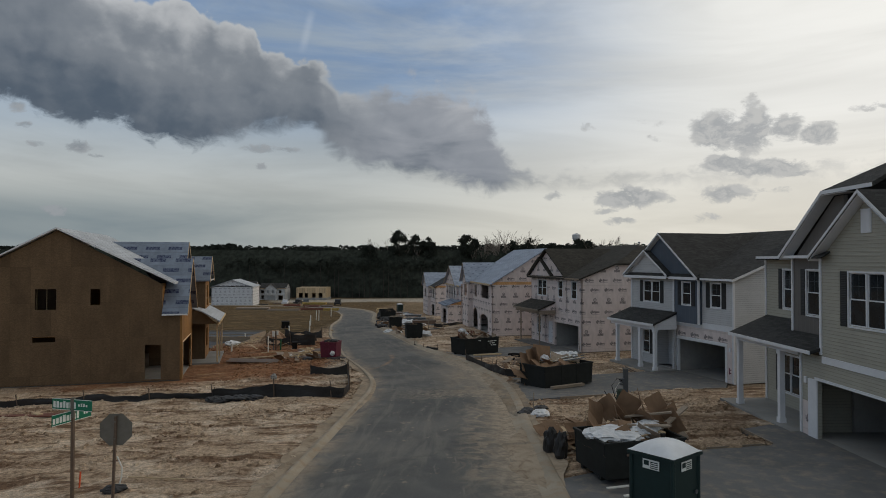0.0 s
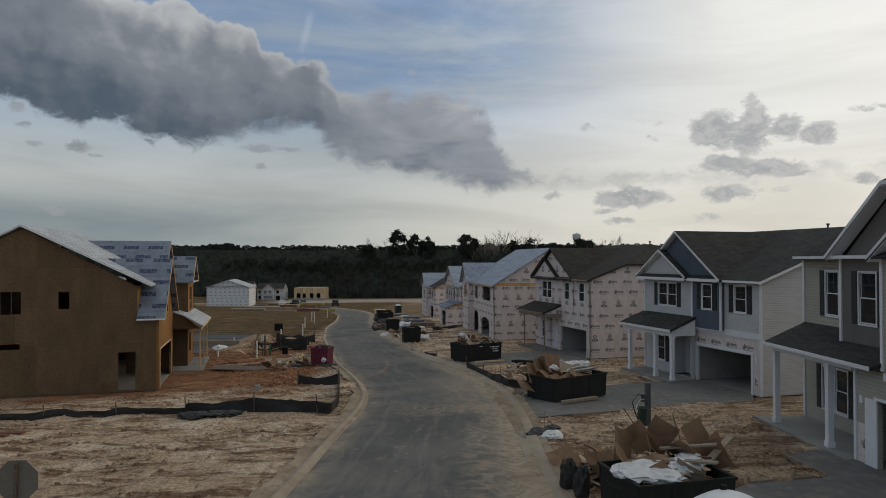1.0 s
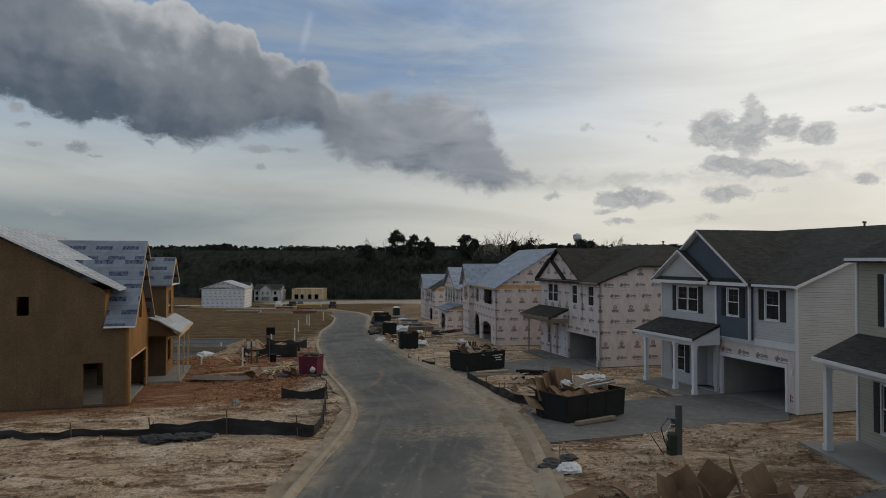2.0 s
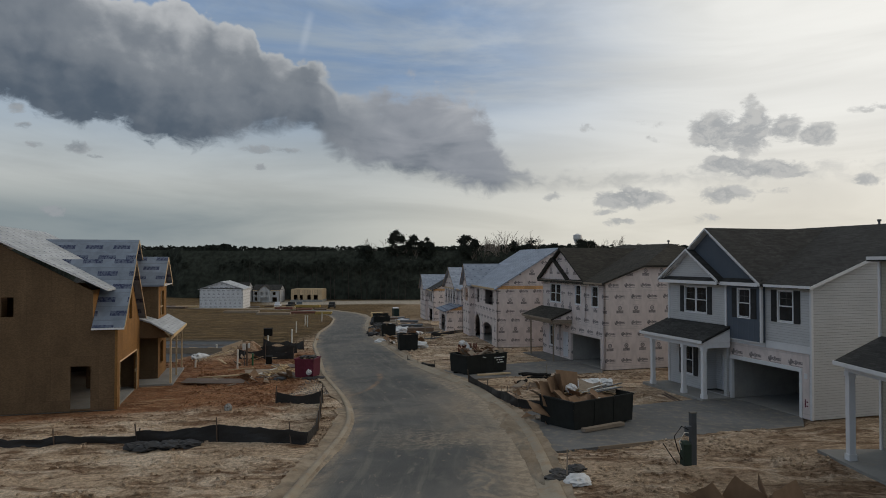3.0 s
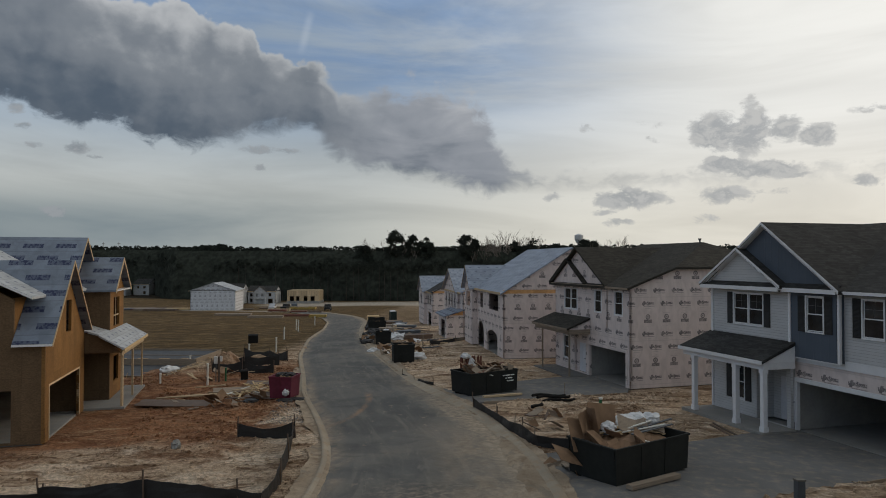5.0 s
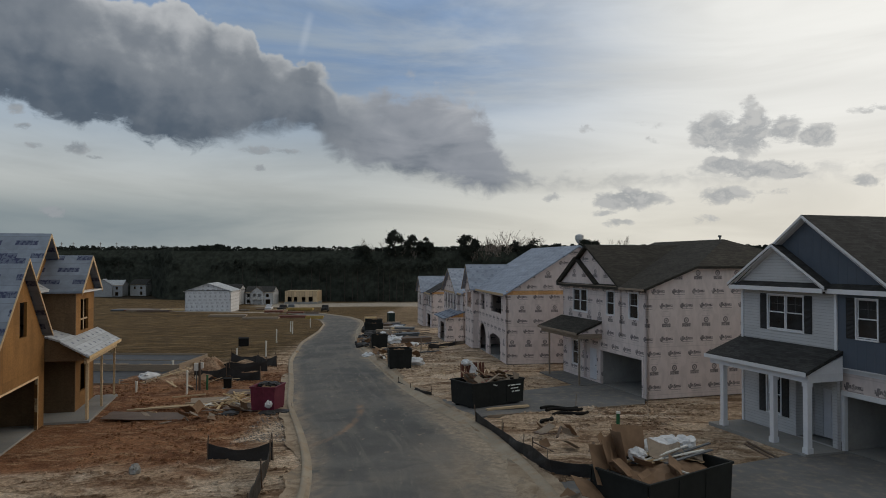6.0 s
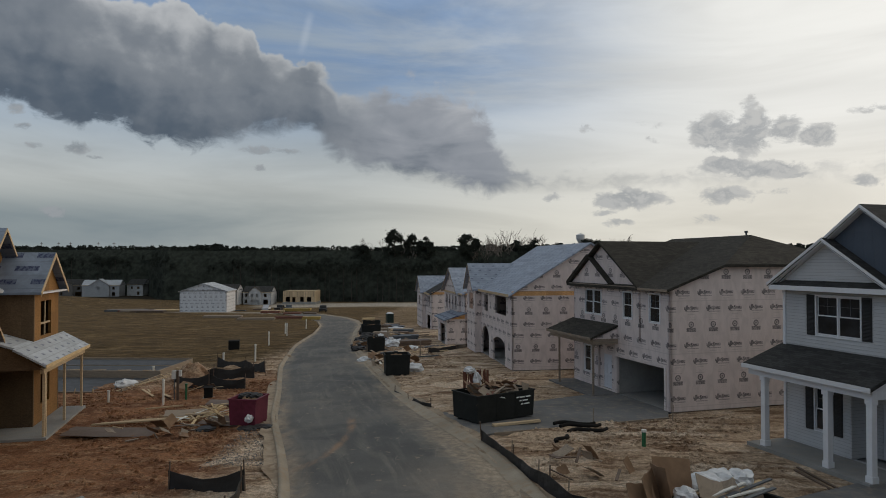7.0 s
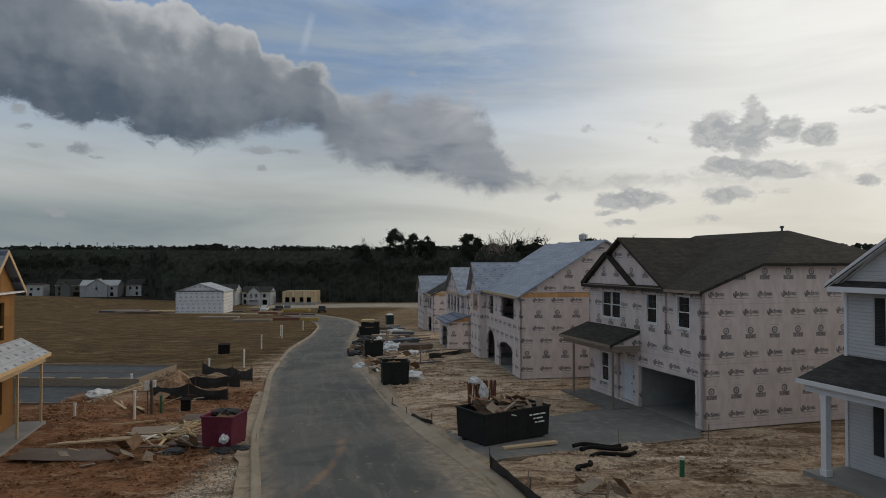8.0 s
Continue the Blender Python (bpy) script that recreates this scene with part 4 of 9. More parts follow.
YS = [float(v) for v in np.arange(-60, 210, 0.8)]
strip("road", "asphalt", lambda y: road_left(y) + 0.28, lambda y: road_right(y) - 0.45, [(q / 12, 0.05 * (1 - (2 * q / 12 - 1) ** 2)) for q in range(13)], YS,
      "grey asphalt street with tracked sand and mud", "road")
KERB = [(0.0, -0.08), (0.03, 0.10), (0.10, 0.135), (0.35, 0.130), (0.55, 0.075), (0.75, 0.02), (1.0, 0.012)]
strip("kerb", "kerb", lambda y: road_left(y) - 0.08, lambda y: road_left(y) + 0.32, KERB, YS, "sandy concrete rolled kerb and gutter", "kerb")
strip("kerb", "kerb", lambda y: road_right(y) - 0.47, lambda y: road_right(y) + 0.30, [(1 - q, h) for q, h in reversed(KERB)], YS, "sandy concrete rolled kerb and gutter", "kerb")


def drive(pts, heights, label):
    """A concrete drive laid over the lot, in bays, with a form board along its near side."""
    me = bpy.data.meshes.new("driveway")
    bm = bmesh.new()
    vs = [bm.verts.new((p[0], p[1], h)) for p, h in zip(pts, heights)]
    top = bm.faces.new(vs)
    if top.normal.z < 0:
        bmesh.ops.reverse_faces(bm, faces=[top])
    bm.normal_update()
    ret = bmesh.ops.extrude_face_region(bm, geom=[top])
    for v in ret["geom"]:
        if isinstance(v, bmesh.types.BMVert):
            v.co.z -= 0.35
    bmesh.ops.triangulate(bm, faces=[f for f in bm.faces if len(f.verts) > 4])
    bmesh.ops.recalc_face_normals(bm, faces=bm.faces)
    bm.to_mesh(me)
    bm.free()
    me.materials.append(M["concrete"])
    return tagged(new("driveway", me), label, "driveway", kind="structure")


def on_land(pts, h=0.12):
    return [lie(*p) + h for p in pts]


drive(DB, [lie(*DB[0]) + 0.06, lie(*DB[1]) + 0.13, 0.0, 0.015, 0.015, 0.0, lie(*DB[6]) + 0.12, lie(*DB[7]) + 0.06], "pale grey concrete driveway in front of the garage")
drive(DC, [lie(*DC[0]) + 0.06, lie(*DC[1]) + 0.13, -0.45, -0.425, -0.425, -0.45, lie(*DC[6]) + 0.12, lie(*DC[7]) + 0.06], "pale grey concrete driveway in front of the garage")
drive(DA, [lie(*DA[0]) + 0.06, lie(*DA[1]) + 0.07, 0.76, 0.74, 0.73, 0.73, 0.735, 0.75], "pale grey concrete driveway beside the nearest house")


def sand_spill(side, y0, y1, reach, label):
    """Loose sand washed over the kerb and fanning out on the asphalt, with a ragged edge."""
    me = bpy.data.meshes.new("sand_spill")
    ys = np.arange(y0, y1, 0.14)
    k = 13
    vs = []
    for y in ys:
        e = road_right(y) if side > 0 else road_left(y)
        ease = max(0.0, min(1.0, (y - y0) / 3.0, (y1 - y) / 3.0))
        r = (0.10 + float(np.interp(y, *reach)) * (1.0 + 0.30 * noise.noise((y * 0.4, side, 1)) + 0.25 * noise.noise((y * 1.1, side, 2)) + 0.08 * noise.noise((y * 4.0, side, 3)))) * ease
        r = max(0.05, r)
        for i in range(k):
            q = i / (k - 1)
            out = (0.60 + 0.30 * noise.noise((y * 0.6, 7, side)) + 0.07 * noise.noise((y * 2.5, 9, side))) * ease
            x = e + side * (out - (out + r) * q)
            z = lie(x, float(y)) + (0.15 - 0.135 * q ** 0.7) * ease - 0.02 * (1 - ease) + 0.02 * noise.noise((x * 3, y * 3, 5)) * (1 - q)
            vs.append((x, float(y), z + (0.012 + 0.02 * q if q > 0.5 else 0.0) - (0.045 if q == 1.0 else 0.0)))
    fs = [(j * k + i, j * k + i + 1, (j + 1) * k + i + 1, (j + 1) * k + i) for j in range(len(ys) - 1) for i in range(k - 1)]
    if side > 0:
        fs = [f[::-1] for f in fs]
    me.from_pydata(vs, [], fs)
    me.polygons.foreach_set("use_smooth", [True] * len(fs))
    me.materials.append(M["sand"])
    return tagged(new("sand_spill", me), label, "sand", kind="structure")


sand_spill(1, 18.5, 47.5, ([18, 20.2, 21.8, 25.2, 26.5, 28.3, 30, 31.8, 34, 37, 42, 44, 47], [0.6, 0.5, 1.0, 1.15, 0.6, 0.15, 0.1, 0.4, 0.5, 0.7, 0.9, 0.7, 0.4]), "loose pale sand washed over kerb and street edge")
sand_spill(-1, 16.0, 47.0, ([16, 24, 30, 36, 41, 47], [0.05, 0.12, 0.10, 0.30, 0.22, 0.10]), "loose pale sand spread over the kerb")
sand_spill(-1, 46.0, 74.0, ([46, 52, 60, 74], [0.12, 0.05, 0.15, 0.08]), "loose reddish sand along the kerb")
sand_spill(1, 47.0, 66.0, ([47, 50, 56, 66], [0.5, 0.2, 0.12, 0.2]), "loose pale sand along the gutter")
sand_spill(1, 65.5, 112.0, ([65, 84, 112], [0.25, 0.2, 0.3]), "loose pale sand along the gutter")


# ---- house parts ----
def window(parent, x0, x1, z0, z1, y, sashes=1, shutters=0.0, trim="trim_white", louvre="shutter"):
    """A double-hung window in a wall that faces -y: casing, sash bars, panes and, beside it, shutters."""
    t = 0.06
    win = part("window", Build().ring(x0 - t, x1 + t, z0 - t * 1.3, z1 + t, t, y - 0.045, y + 0.06), trim, parent)
    w = (x1 - x0) / sashes
    zm = (z0 + z1) / 2
    for i in range(sashes):
        a, c = x0 + i * w + (0.03 if i else 0.0), x0 + (i + 1) * w - (0.03 if i < sashes - 1 else 0.0)
        if i:
            part("mullion", Build().box(a - 0.06, a, y - 0.03, y + 0.07, z0, z1), trim, win)
        for lo, hi, d in ((z0, zm + 0.018, 0.012), (zm - 0.018, z1, 0.040)):
            part("sash", Build().ring(a, c, lo, hi, 0.04, y + d, y + d + 0.026), trim, win)
            part("pane", Build().box(a + 0.04, c - 0.04, y + d + 0.010, y + d + 0.016, lo + 0.04, hi - 0.04), "glass", win)
        m, q = (a + c) / 2, (zm + z1) / 2
        part("glazing_bar", Build().box(m - 0.007, m + 0.007, y + 0.044, y + 0.049, zm + 0.03, z1 - 0.05), "meter_grey", win)
        part("glazing_bar", Build().box(a + 0.04, c - 0.04, y + 0.0445, y + 0.0485, q - 0.007, q + 0.007), "meter_grey", win)
    if shutters:
        for a, c in ((x0 - t - 0.02 - shutters, x0 - t - 0.02), (x1 + t + 0.02, x1 + t + 0.02 + shutters)):
            s = Build()
            s.box(a, c, y - 0.035, y - 0.003, z0 - 0.06, z1 + 0.05)
            for lo, hi in ((z0, zm - 0.05), (zm + 0.05, z1)):
                nb = 14
                for k in range(nb):
                    zz = lo + (hi - lo) * (k + 0.5) / nb
                    s.extrude([(a + 0.05, y - 0.036, zz - 0.03), (c - 0.05, y - 0.036, zz - 0.03), (c - 0.05, y - 0.052, zz - 0.012), (a + 0.05, y - 0.052, zz - 0.012)], (0, 0.01, 0.02))
            part("shutter", s, louvre, parent, "black louvred shutter")
    return win


def gable_roof(parent, name, mat, x, z, feet, foot_z, y0, backs, th=0.16):
    """Two slopes of a front gable: ridge at x, z from y0 back; feet: left and right x; backs: y of the valley at the foot and at the ridge."""
    for fx in feet:
        b = Build().slab([(x, y0, z), (fx, y0, foot_z), (fx, backs[0], foot_z), (x, backs[1], z)], th)
        part(name, b, mat, parent)


def rakes(parent, x, z, feet, foot_z, y0, mat="trim_white", depth=0.16):
    for fx in feet:
        b = Build()
        b.extrude([(x, y0 - 0.025, z - 0.01), (fx, y0 - 0.025, foot_z - 0.01), (fx, y0 - 0.025, foot_z - depth), (x, y0 - 0.025, z - depth)], (0, 0.05, 0))
        part("rake_board", b, mat, parent)


def column(parent, x, y, z0, z1, mat="trim_white", w=0.22, plain=False):
    b = Build()
    h = w / 2
    b.box(x - h, x + h, y - h, y + h, z0 + 0.003, z1)
    if not plain:
        b.box(x - h - 0.03, x + h + 0.03, y - h - 0.03, y + h + 0.03, z0 + 0.002, z0 + 0.22)
        b.box(x - h - 0.03, x + h + 0.03, y - h - 0.03, y + h + 0.03, z1 - 0.16, z1 - 0.001)
    return part("post", b, mat, parent, "" if not plain else "bare timber post")


def corner_boards(parent, corners, mat="trim_white"):
    for x, y, z0, z1 in corners:
        part("corner_board", Build().box(x - 0.06, x + 0.06, y - 0.06, y + 0.06, z0, z1), mat, parent)


def laps(parent, axis, a0, a1, z0, z1, at, out, mat, holes=(), lap=0.127, roof=None):
    """Lapped boards on a wall: each course stands proud at its foot. out: -1 or 1, the way the wall faces; roof: highest z at a place along it."""
    b = Build()
    z = z0
    while z < z1 - 0.02:
        top = min(z + lap, z1)
        cuts = sorted({a0, a1, *(min(max(h[i], a0), a1) for h in holes for i in (0, 1) if h[2] < top and h[3] > z)})
        for c0, c1 in zip(cuts, cuts[1:]):
            m = (c0 + c1) / 2
            if any(h[0] < m < h[1] and h[2] < top - 0.03 and h[3] > z + 0.03 for h in holes):
                continue
            if roof is not None:
                lo, hi = roof(z + lap)
                c0, c1 = max(c0, lo), min(c1, hi)
                if c1 - c0 < 0.1:
                    continue

            def pt(u, d, zz):
                return (u, at + out * d, zz) if axis == "x" else (at + out * d, u, zz)

            b.solid([pt(c0, 0.002, z), pt(c1, 0.002, z), pt(c0, 0.017, z), pt(c1, 0.017, z), pt(c0, 0.003, top), pt(c1, 0.003, top)], [(0, 1, 3, 2), (2, 3, 5, 4)] if (out < 0) == (axis == "x") else [(2, 3, 1, 0), (4, 5, 3, 2)])
        z = top
    return tagged(part("siding", b, mat, parent), kind="stuff")


TH = 0.16
EAVE, RIDGE_Y, DEPTH, PITCH = 6.45, 8.6, 17.0, 0.37


def two_storey(m, label, finished):
    """Front: porch and entry on the left, garage on the right, a large gable over the middle and a small one over the porch."""
    skin = "siding_white" if finished else "wrap"
    roof = "shingle_black" if finished else "shingle_brown"
    trim = "trim_white" if finished else "wrap"
    h = thing("house", m, label, "house")
    L, R, J, K, PR = -5.4, 5.65 if finished else 5.4, -0.06, 2.63, -0.25 if finished else -0.02
    so, ov, dy = (0.20, 0.52, 0.75) if finished else (0.12, 0.34, 0.16)   # small gable forward, its overhang, depth of the entry
    # front walls
    part("wall", Build().wall("x", L, J, 0.0, 3.4, PR, TH, [(-3.85, -3.05, 0.85, 2.5), (-2.2, -0.30, 0.1, 2.75)]), "siding_white" if finished else "wrap", h)
    part("wall", Build().wall("x", J, R, 0.0, 3.32 if finished else 3.398, 0.0, TH, [(0.0, 4.9, 0.0, 2.25)]), "wrap", h, "white printed building wrap round the garage opening")
    part("wall", Build().wall("x", L, J, 3.4, EAVE, PR, TH, [(-3.75, -1.75, 4.62, 6.12)]), skin, h)
    part("wall", Build().wall("x", J, K, 3.4, EAVE, PR, TH, [(0.9, 1.8, 4.65, 6.15)]), "board_blue" if finished else "wrap", h, "dark blue upright boards" if finished else "")
    part("wall", Build().wall("x", K, R, 3.4, EAVE, 0.0, TH, [(3.55, 4.5, 4.62, 6.15)]), skin, h)
    part("wall", Build().wall("y", PR, 0.0, 3.4, EAVE, K, -TH), "board_blue" if finished else "wrap", h)
    part("soffit", Build().box(J, K, PR, 0.0, 3.36, 3.399), trim, h)
    if finished:
        part("belt_board", Build().box(K + 0.07, R - 0.07, -0.05, -0.002, 3.16, 3.52), "trim_white", h)
        part("belt_board", Build().box(J, K + 0.05, -0.055, -0.004, 3.16, 3.355), "trim_white", h)
    # sides and back
    clip, RIDGE_Y = 7.65, 8.6 if finished else 7.95
    left = [(PR, 0), (DEPTH, 0), (DEPTH, EAVE), (RIDGE_Y, EAVE + PITCH * RIDGE_Y), (0, EAVE), (PR, EAVE)]
    yc = (clip - EAVE) / PITCH
    if finished:
        right = [(0, 0), (DEPTH, 0), (DEPTH, EAVE), (RIDGE_Y, EAVE + PITCH * RIDGE_Y), (0, EAVE)]
    else:
        right = [(0, 0), (DEPTH, 0), (DEPTH, EAVE), (2 * RIDGE_Y - yc, clip), (yc, clip), (0, EAVE)]
    part("wall", Build().extrude([(R, y, z) for y, z in right], (-TH, 0, 0)), skin, h)
    part("wall", Build().extrude([(L, y, z) for y, z in left], (TH, 0, 0)), skin, h)
    part("wall", Build().box(L + TH, R - TH, DEPTH - TH, DEPTH, 0, EAVE), skin, h)
    part("floor", Build().box(L + TH, R - TH, TH, DEPTH - TH, -0.25, 0.004), "slab_grey", h)
    part("partition", Build().box(-0.2, -0.05, 0.0 + TH, 7.0, 0.01, 3.2), "drywall", h)
    part("partition", Build().box(-0.05, R - TH, 7.0, 7.12, 0.01, 3.2), "drywall", h)
    part("upper_floor", Build().box(L + TH, R - TH, TH + 0.01, DEPTH - TH, 3.05, 3.33), "drywall", h)
    if finished:
        laps(h, "x", L + 0.06, J, 0.1, 3.38, PR, -1, skin, [(-4.4, -2.5, 0.75, 2.6), (-2.25, -0.25, 0.0, 2.75)])
        laps(h, "x", L + 0.06, J - 0.06, 4.1, EAVE - 0.06, PR, -1, skin, [(-4.3, -1.2, 4.5, 6.25)])
        laps(h, "x", K + 0.06, R - 0.06, 3.53, EAVE - 0.04, 0.0, -1, skin, [(3.03, 5.03, 4.5, 6.25)])
        laps(h, "y", 0.06, DEPTH, 0.02, 9.4, R, 1, skin, roof=lambda zz: (0.06 if zz < EAVE else (zz - EAVE) / PITCH + 0.1, DEPTH))
        laps(h, "x", -5.5, -0.4, EAVE + 0.3, 8.2, PR - so, -1, skin, roof=lambda zz: (-5.55 + (zz - EAVE) * 1.45, -0.4 - (zz - EAVE) * 1.45))
    # recessed entry
    part("wall", Build().wall("x", L + TH, -0.2, 0.1, 2.9, dy, 0.1, [(-1.75, -0.80, 0.1, 2.18)]), "siding_white" if finished else "wrap", h)
    part("wall", Build().box(-2.3, -2.2, PR + TH - 0.04, dy - 0.002, 0.1, 2.9), "siding_white" if finished else "wrap", h)
    part("ceiling_board", Build().box(-2.3, -0.2, PR + TH, dy + 0.15, 2.9, 2.98), "trim_white", h)
    d = Build().box(-1.74, -0.81, dy + 0.02, dy + 0.07, 0.11, 2.17)
    door = part("door", d, "door_white", h)
    for a in (-1.64, -1.22):
        for z0, z1 in ((0.25, 0.85), (0.98, 1.55), (1.65, 2.05)):
            part("panel", Build().box(a, a + 0.32, dy + 0.005, dy + 0.0195, z0, z1), "door_white", door)
    part("door_handle", Build().box(-0.92, -0.87, dy - 0.05, dy + 0.02, 1.05, 1.10), "meter_grey", door)
    # windows
    sh = 0.40 if finished else 0.0
    window(h, -3.85, -3.05, 0.85, 2.5, PR, 1, sh)
    window(h, -3.75, -1.75, 4.62, 6.12, PR, 2, sh)
    window(h, 0.9, 1.8, 4.65, 6.15, PR, 1, sh)
    window(h, 3.55, 4.5, 4.62, 6.15, 0.0, 1, sh)
    # garage casing
    g = Build()
    gm = "trim_white" if finished else "wrap"
    for a0, a1, c0, c1 in ((-0.16 + 0.1, 0.0, 0.0, 2.25), (4.9, 5.06, 0.0, 2.25), (-0.06, 5.06, 2.25, 2.43)):
        g.box(a0, a1, -0.045, 0.0 - 0.002, c0, c1)
    for a0, a1, c0, c1 in ((0.0, 0.035, 0.0, 2.25), (4.865, 4.9, 0.0, 2.25), (0.035, 4.865, 2.215, 2.25)):
        g.box(a0, a1, 0.001, TH + 0.02, c0, c1)
    part("garage_casing", g, gm, h)
    if finished:
        corner_boards(h, [(R, 0, 0.0, EAVE), (L, PR, 0.0, EAVE), (J, PR, 3.45, EAVE), (K, PR, 3.4, EAVE)])
        part("mark", Build().box(5.20, 5.27, -0.006, -0.001, 0.55, 0.95).box(5.30, 5.40, -0.006, -0.001, 0.60, 0.66).box(5.30, 5.40, -0.006, -0.001, 0.80, 0.86), "bin_red", h, "red paint mark")
        part("lamp", Build().box(5.22, 5.38, -0.05, -0.001, 1.95, 2.2), "trim_white", h)
    # main roof
    zr = EAVE + PITCH * RIDGE_Y + 0.16
    ze = EAVE + 0.16 - PITCH * 0.4
    x0, x1 = L - 0.35, R + 0.35
    xr = R - 3.2
    if finished:
        part("roof", Build().slab([(x0, -0.4, ze), (x1, -0.4, ze), (x1, RIDGE_Y, zr), (x0, RIDGE_Y, zr)], 0.15), roof, h)
        part("roof", Build().slab([(x0, RIDGE_Y, zr), (x1, RIDGE_Y, zr), (x1, 2 * RIDGE_Y + 0.4, ze), (x0, 2 * RIDGE_Y + 0.4, ze)], 0.15), roof, h)
        for s in (1,):
            part("rake_board", Build().extrude([(x1, -0.42, ze - 0.02), (x1, RIDGE_Y, zr - 0.02), (x1, RIDGE_Y, zr - 0.17), (x1, -0.42, ze - 0.17)], (0.03, 0, 0)), "trim_white", h)
    else:
        zc, yk = clip + 0.14, yc - 0.05
        part("roof", Build().slab([(x0, -0.4, ze), (x1, -0.4, ze), (x1, yk, zc), (xr, RIDGE_Y, zr), (x0, RIDGE_Y, zr)], 0.15), roof, h)
        part("roof", Build().slab([(x0, RIDGE_Y, zr), (xr, RIDGE_Y, zr), (x1, 2 * RIDGE_Y - yk, zc), (x1, 2 * RIDGE_Y + 0.4, ze), (x0, 2 * RIDGE_Y + 0.4, ze)], 0.15), roof, h)
        part("roof", Build().slab([(x1, yk, zc), (x1, 2 * RIDGE_Y - yk, zc), (xr, RIDGE_Y, zr)], 0.15), roof, h)
    fas = "trim_white" if finished else "grey_wood"
    part("fascia", Build().box(K + 0.35, x1, -0.44, -0.405, ze - 0.12, ze + 0.01), fas, h)
    part("soffit", Build().box(K, R + 0.3, -0.40, -0.004, EAVE - 0.03, EAVE + 0.0), fas, h)
    # gables
    big, zb, fb, hw = (-1.45, 9.60, 6.5, 4.35) if finished else (-1.45, 9.22, 6.5, 4.35)
    small, zs, fs = -3.0, 8.42, 6.62
    part("gable_wall", Build().extrude([(big - hw + 0.1, PR, EAVE + 0.01), (big + hw - 0.1, PR, EAVE + 0.01), (big, PR, zb - 0.17)], (0, TH, 0)), "board_blue" if finished else "wrap", h)
    part("gable_wall", Build().extrude([(small - 2.55, PR - so, EAVE + 0.05), (small + 2.6, PR - so, EAVE + 0.05), (small, PR - so, zs - 0.17)], (0, TH, 0)), skin, h)
    gable_roof(h, "gable_roof", roof, big, zb, (big - hw, big + hw), fb, PR - 0.34, (0.0, RIDGE_Y - 0.1))
    gable_roof(h, "gable_roof", roof, small, zs, (small - 2.85, small + 2.85), fs, PR - ov, (0.5, 5.2))
    rakes(h, big, zb, (big + hw, big - hw), fb, PR - 0.34, "trim_white" if finished else "shingle_brown", 0.13)
    rakes(h, small, zs, (small - 2.85, small + 2.85), fs, PR - ov, "trim_white" if finished else "shingle_brown", 0.13)
    for q0, q1, out in ((small - 2.75, small + 2.75, ov - 0.04), (small + 2.752, 2.75, 0.32)):
        if finished:
            part("pent_roof", Build().slab([(q0, PR - out, EAVE + 0.08), (q1, PR - out, EAVE + 0.08), (q1, PR - so - 0.002 if out > 0.4 else PR - 0.002, EAVE + 0.28), (q0, PR - so - 0.002 if out > 0.4 else PR - 0.002, EAVE + 0.28)], 0.08), roof, h)
        part("fascia", Build().box(q0, q1, PR - out - 0.035, PR - out - 0.003, EAVE - 0.12, EAVE + 0.07), fas, h)
        part("soffit", Build().box(q0, q1, PR - out, PR - 0.002, EAVE - 0.05, EAVE - 0.01), fas, h)
    if finished:
        for gx, gz, gw, gf, y0, y1 in ((big, zb, hw, fb, PR - 0.34, PR - 0.004), (small, zs, 2.85, fs, PR - ov, PR - so - 0.004)):
            for s in (-1, 1):
                part("soffit", Build().slab([(gx, y0, gz - 0.17), (gx + s * (gw - 0.02), y0, gf - 0.17), (gx + s * (gw - 0.02), y1, gf - 0.17), (gx, y1, gz - 0.17)], 0.02), "trim_white", h)
    # porch
    px0, px1, py = (-5.7, 0.35, -2.2 if finished else -1.92)
    part("porch_slab", Build().box(-5.5, 0.25, py + 0.05, PR, -0.2, 0.09 if finished else 0.03), "slab_grey" if finished else "concrete", h)
    zf, zk = (3.28, 4.06) if finished else (3.42, 4.15)
    part("porch_roof", Build().slab([(px0, py, zf), (px1, py, zf), (px1 - 0.1, PR - 0.005, zk), (px0 + 0.1, PR - 0.005, zk)], 0.14), roof, h)
    pm = "trim_white" if finished else "grey_wood"
    part("porch_beam", Build().box(px0 + 0.15, px1 - 0.12, py + 0.2, py + 0.42, zf - 0.42, zf - 0.10), pm, h)
    part("porch_beam", Build().box(px1 - 0.34, px1 - 0.12, py + 0.42, PR - 0.004, zf - 0.42, zf - 0.10), pm, h)
    part("porch_end", Build().extrude([(px1 - 0.13, py + 0.2, zf - 0.1), (px1 - 0.13, PR - 0.004, zf - 0.1), (px1 - 0.13, PR - 0.004, zk - 0.2)], (-0.05, 0, 0)), "trim_white" if finished else "wrap", h)
    part("porch_ceiling", Build().box(px0 + 0.2, px1 - 0.36, py + 0.43, PR - 0.004, zf - 0.16, zf - 0.12), pm, h)
    part("fascia", Build().box(px0, px1, py - 0.03, py - 0.002, zf - 0.16, zf + 0.01), pm, h)
    if finished:
        for x in (-4.75, -1.68, 0.10):
            column(h, x, py + 0.31, 0.09, zf - 0.42)
    else:
        for x in (-4.4, 0.35 - 0.25):
            column(h, x, py + 0.31, 0.03, zf - 0.42, "grey_wood", 0.10, True)
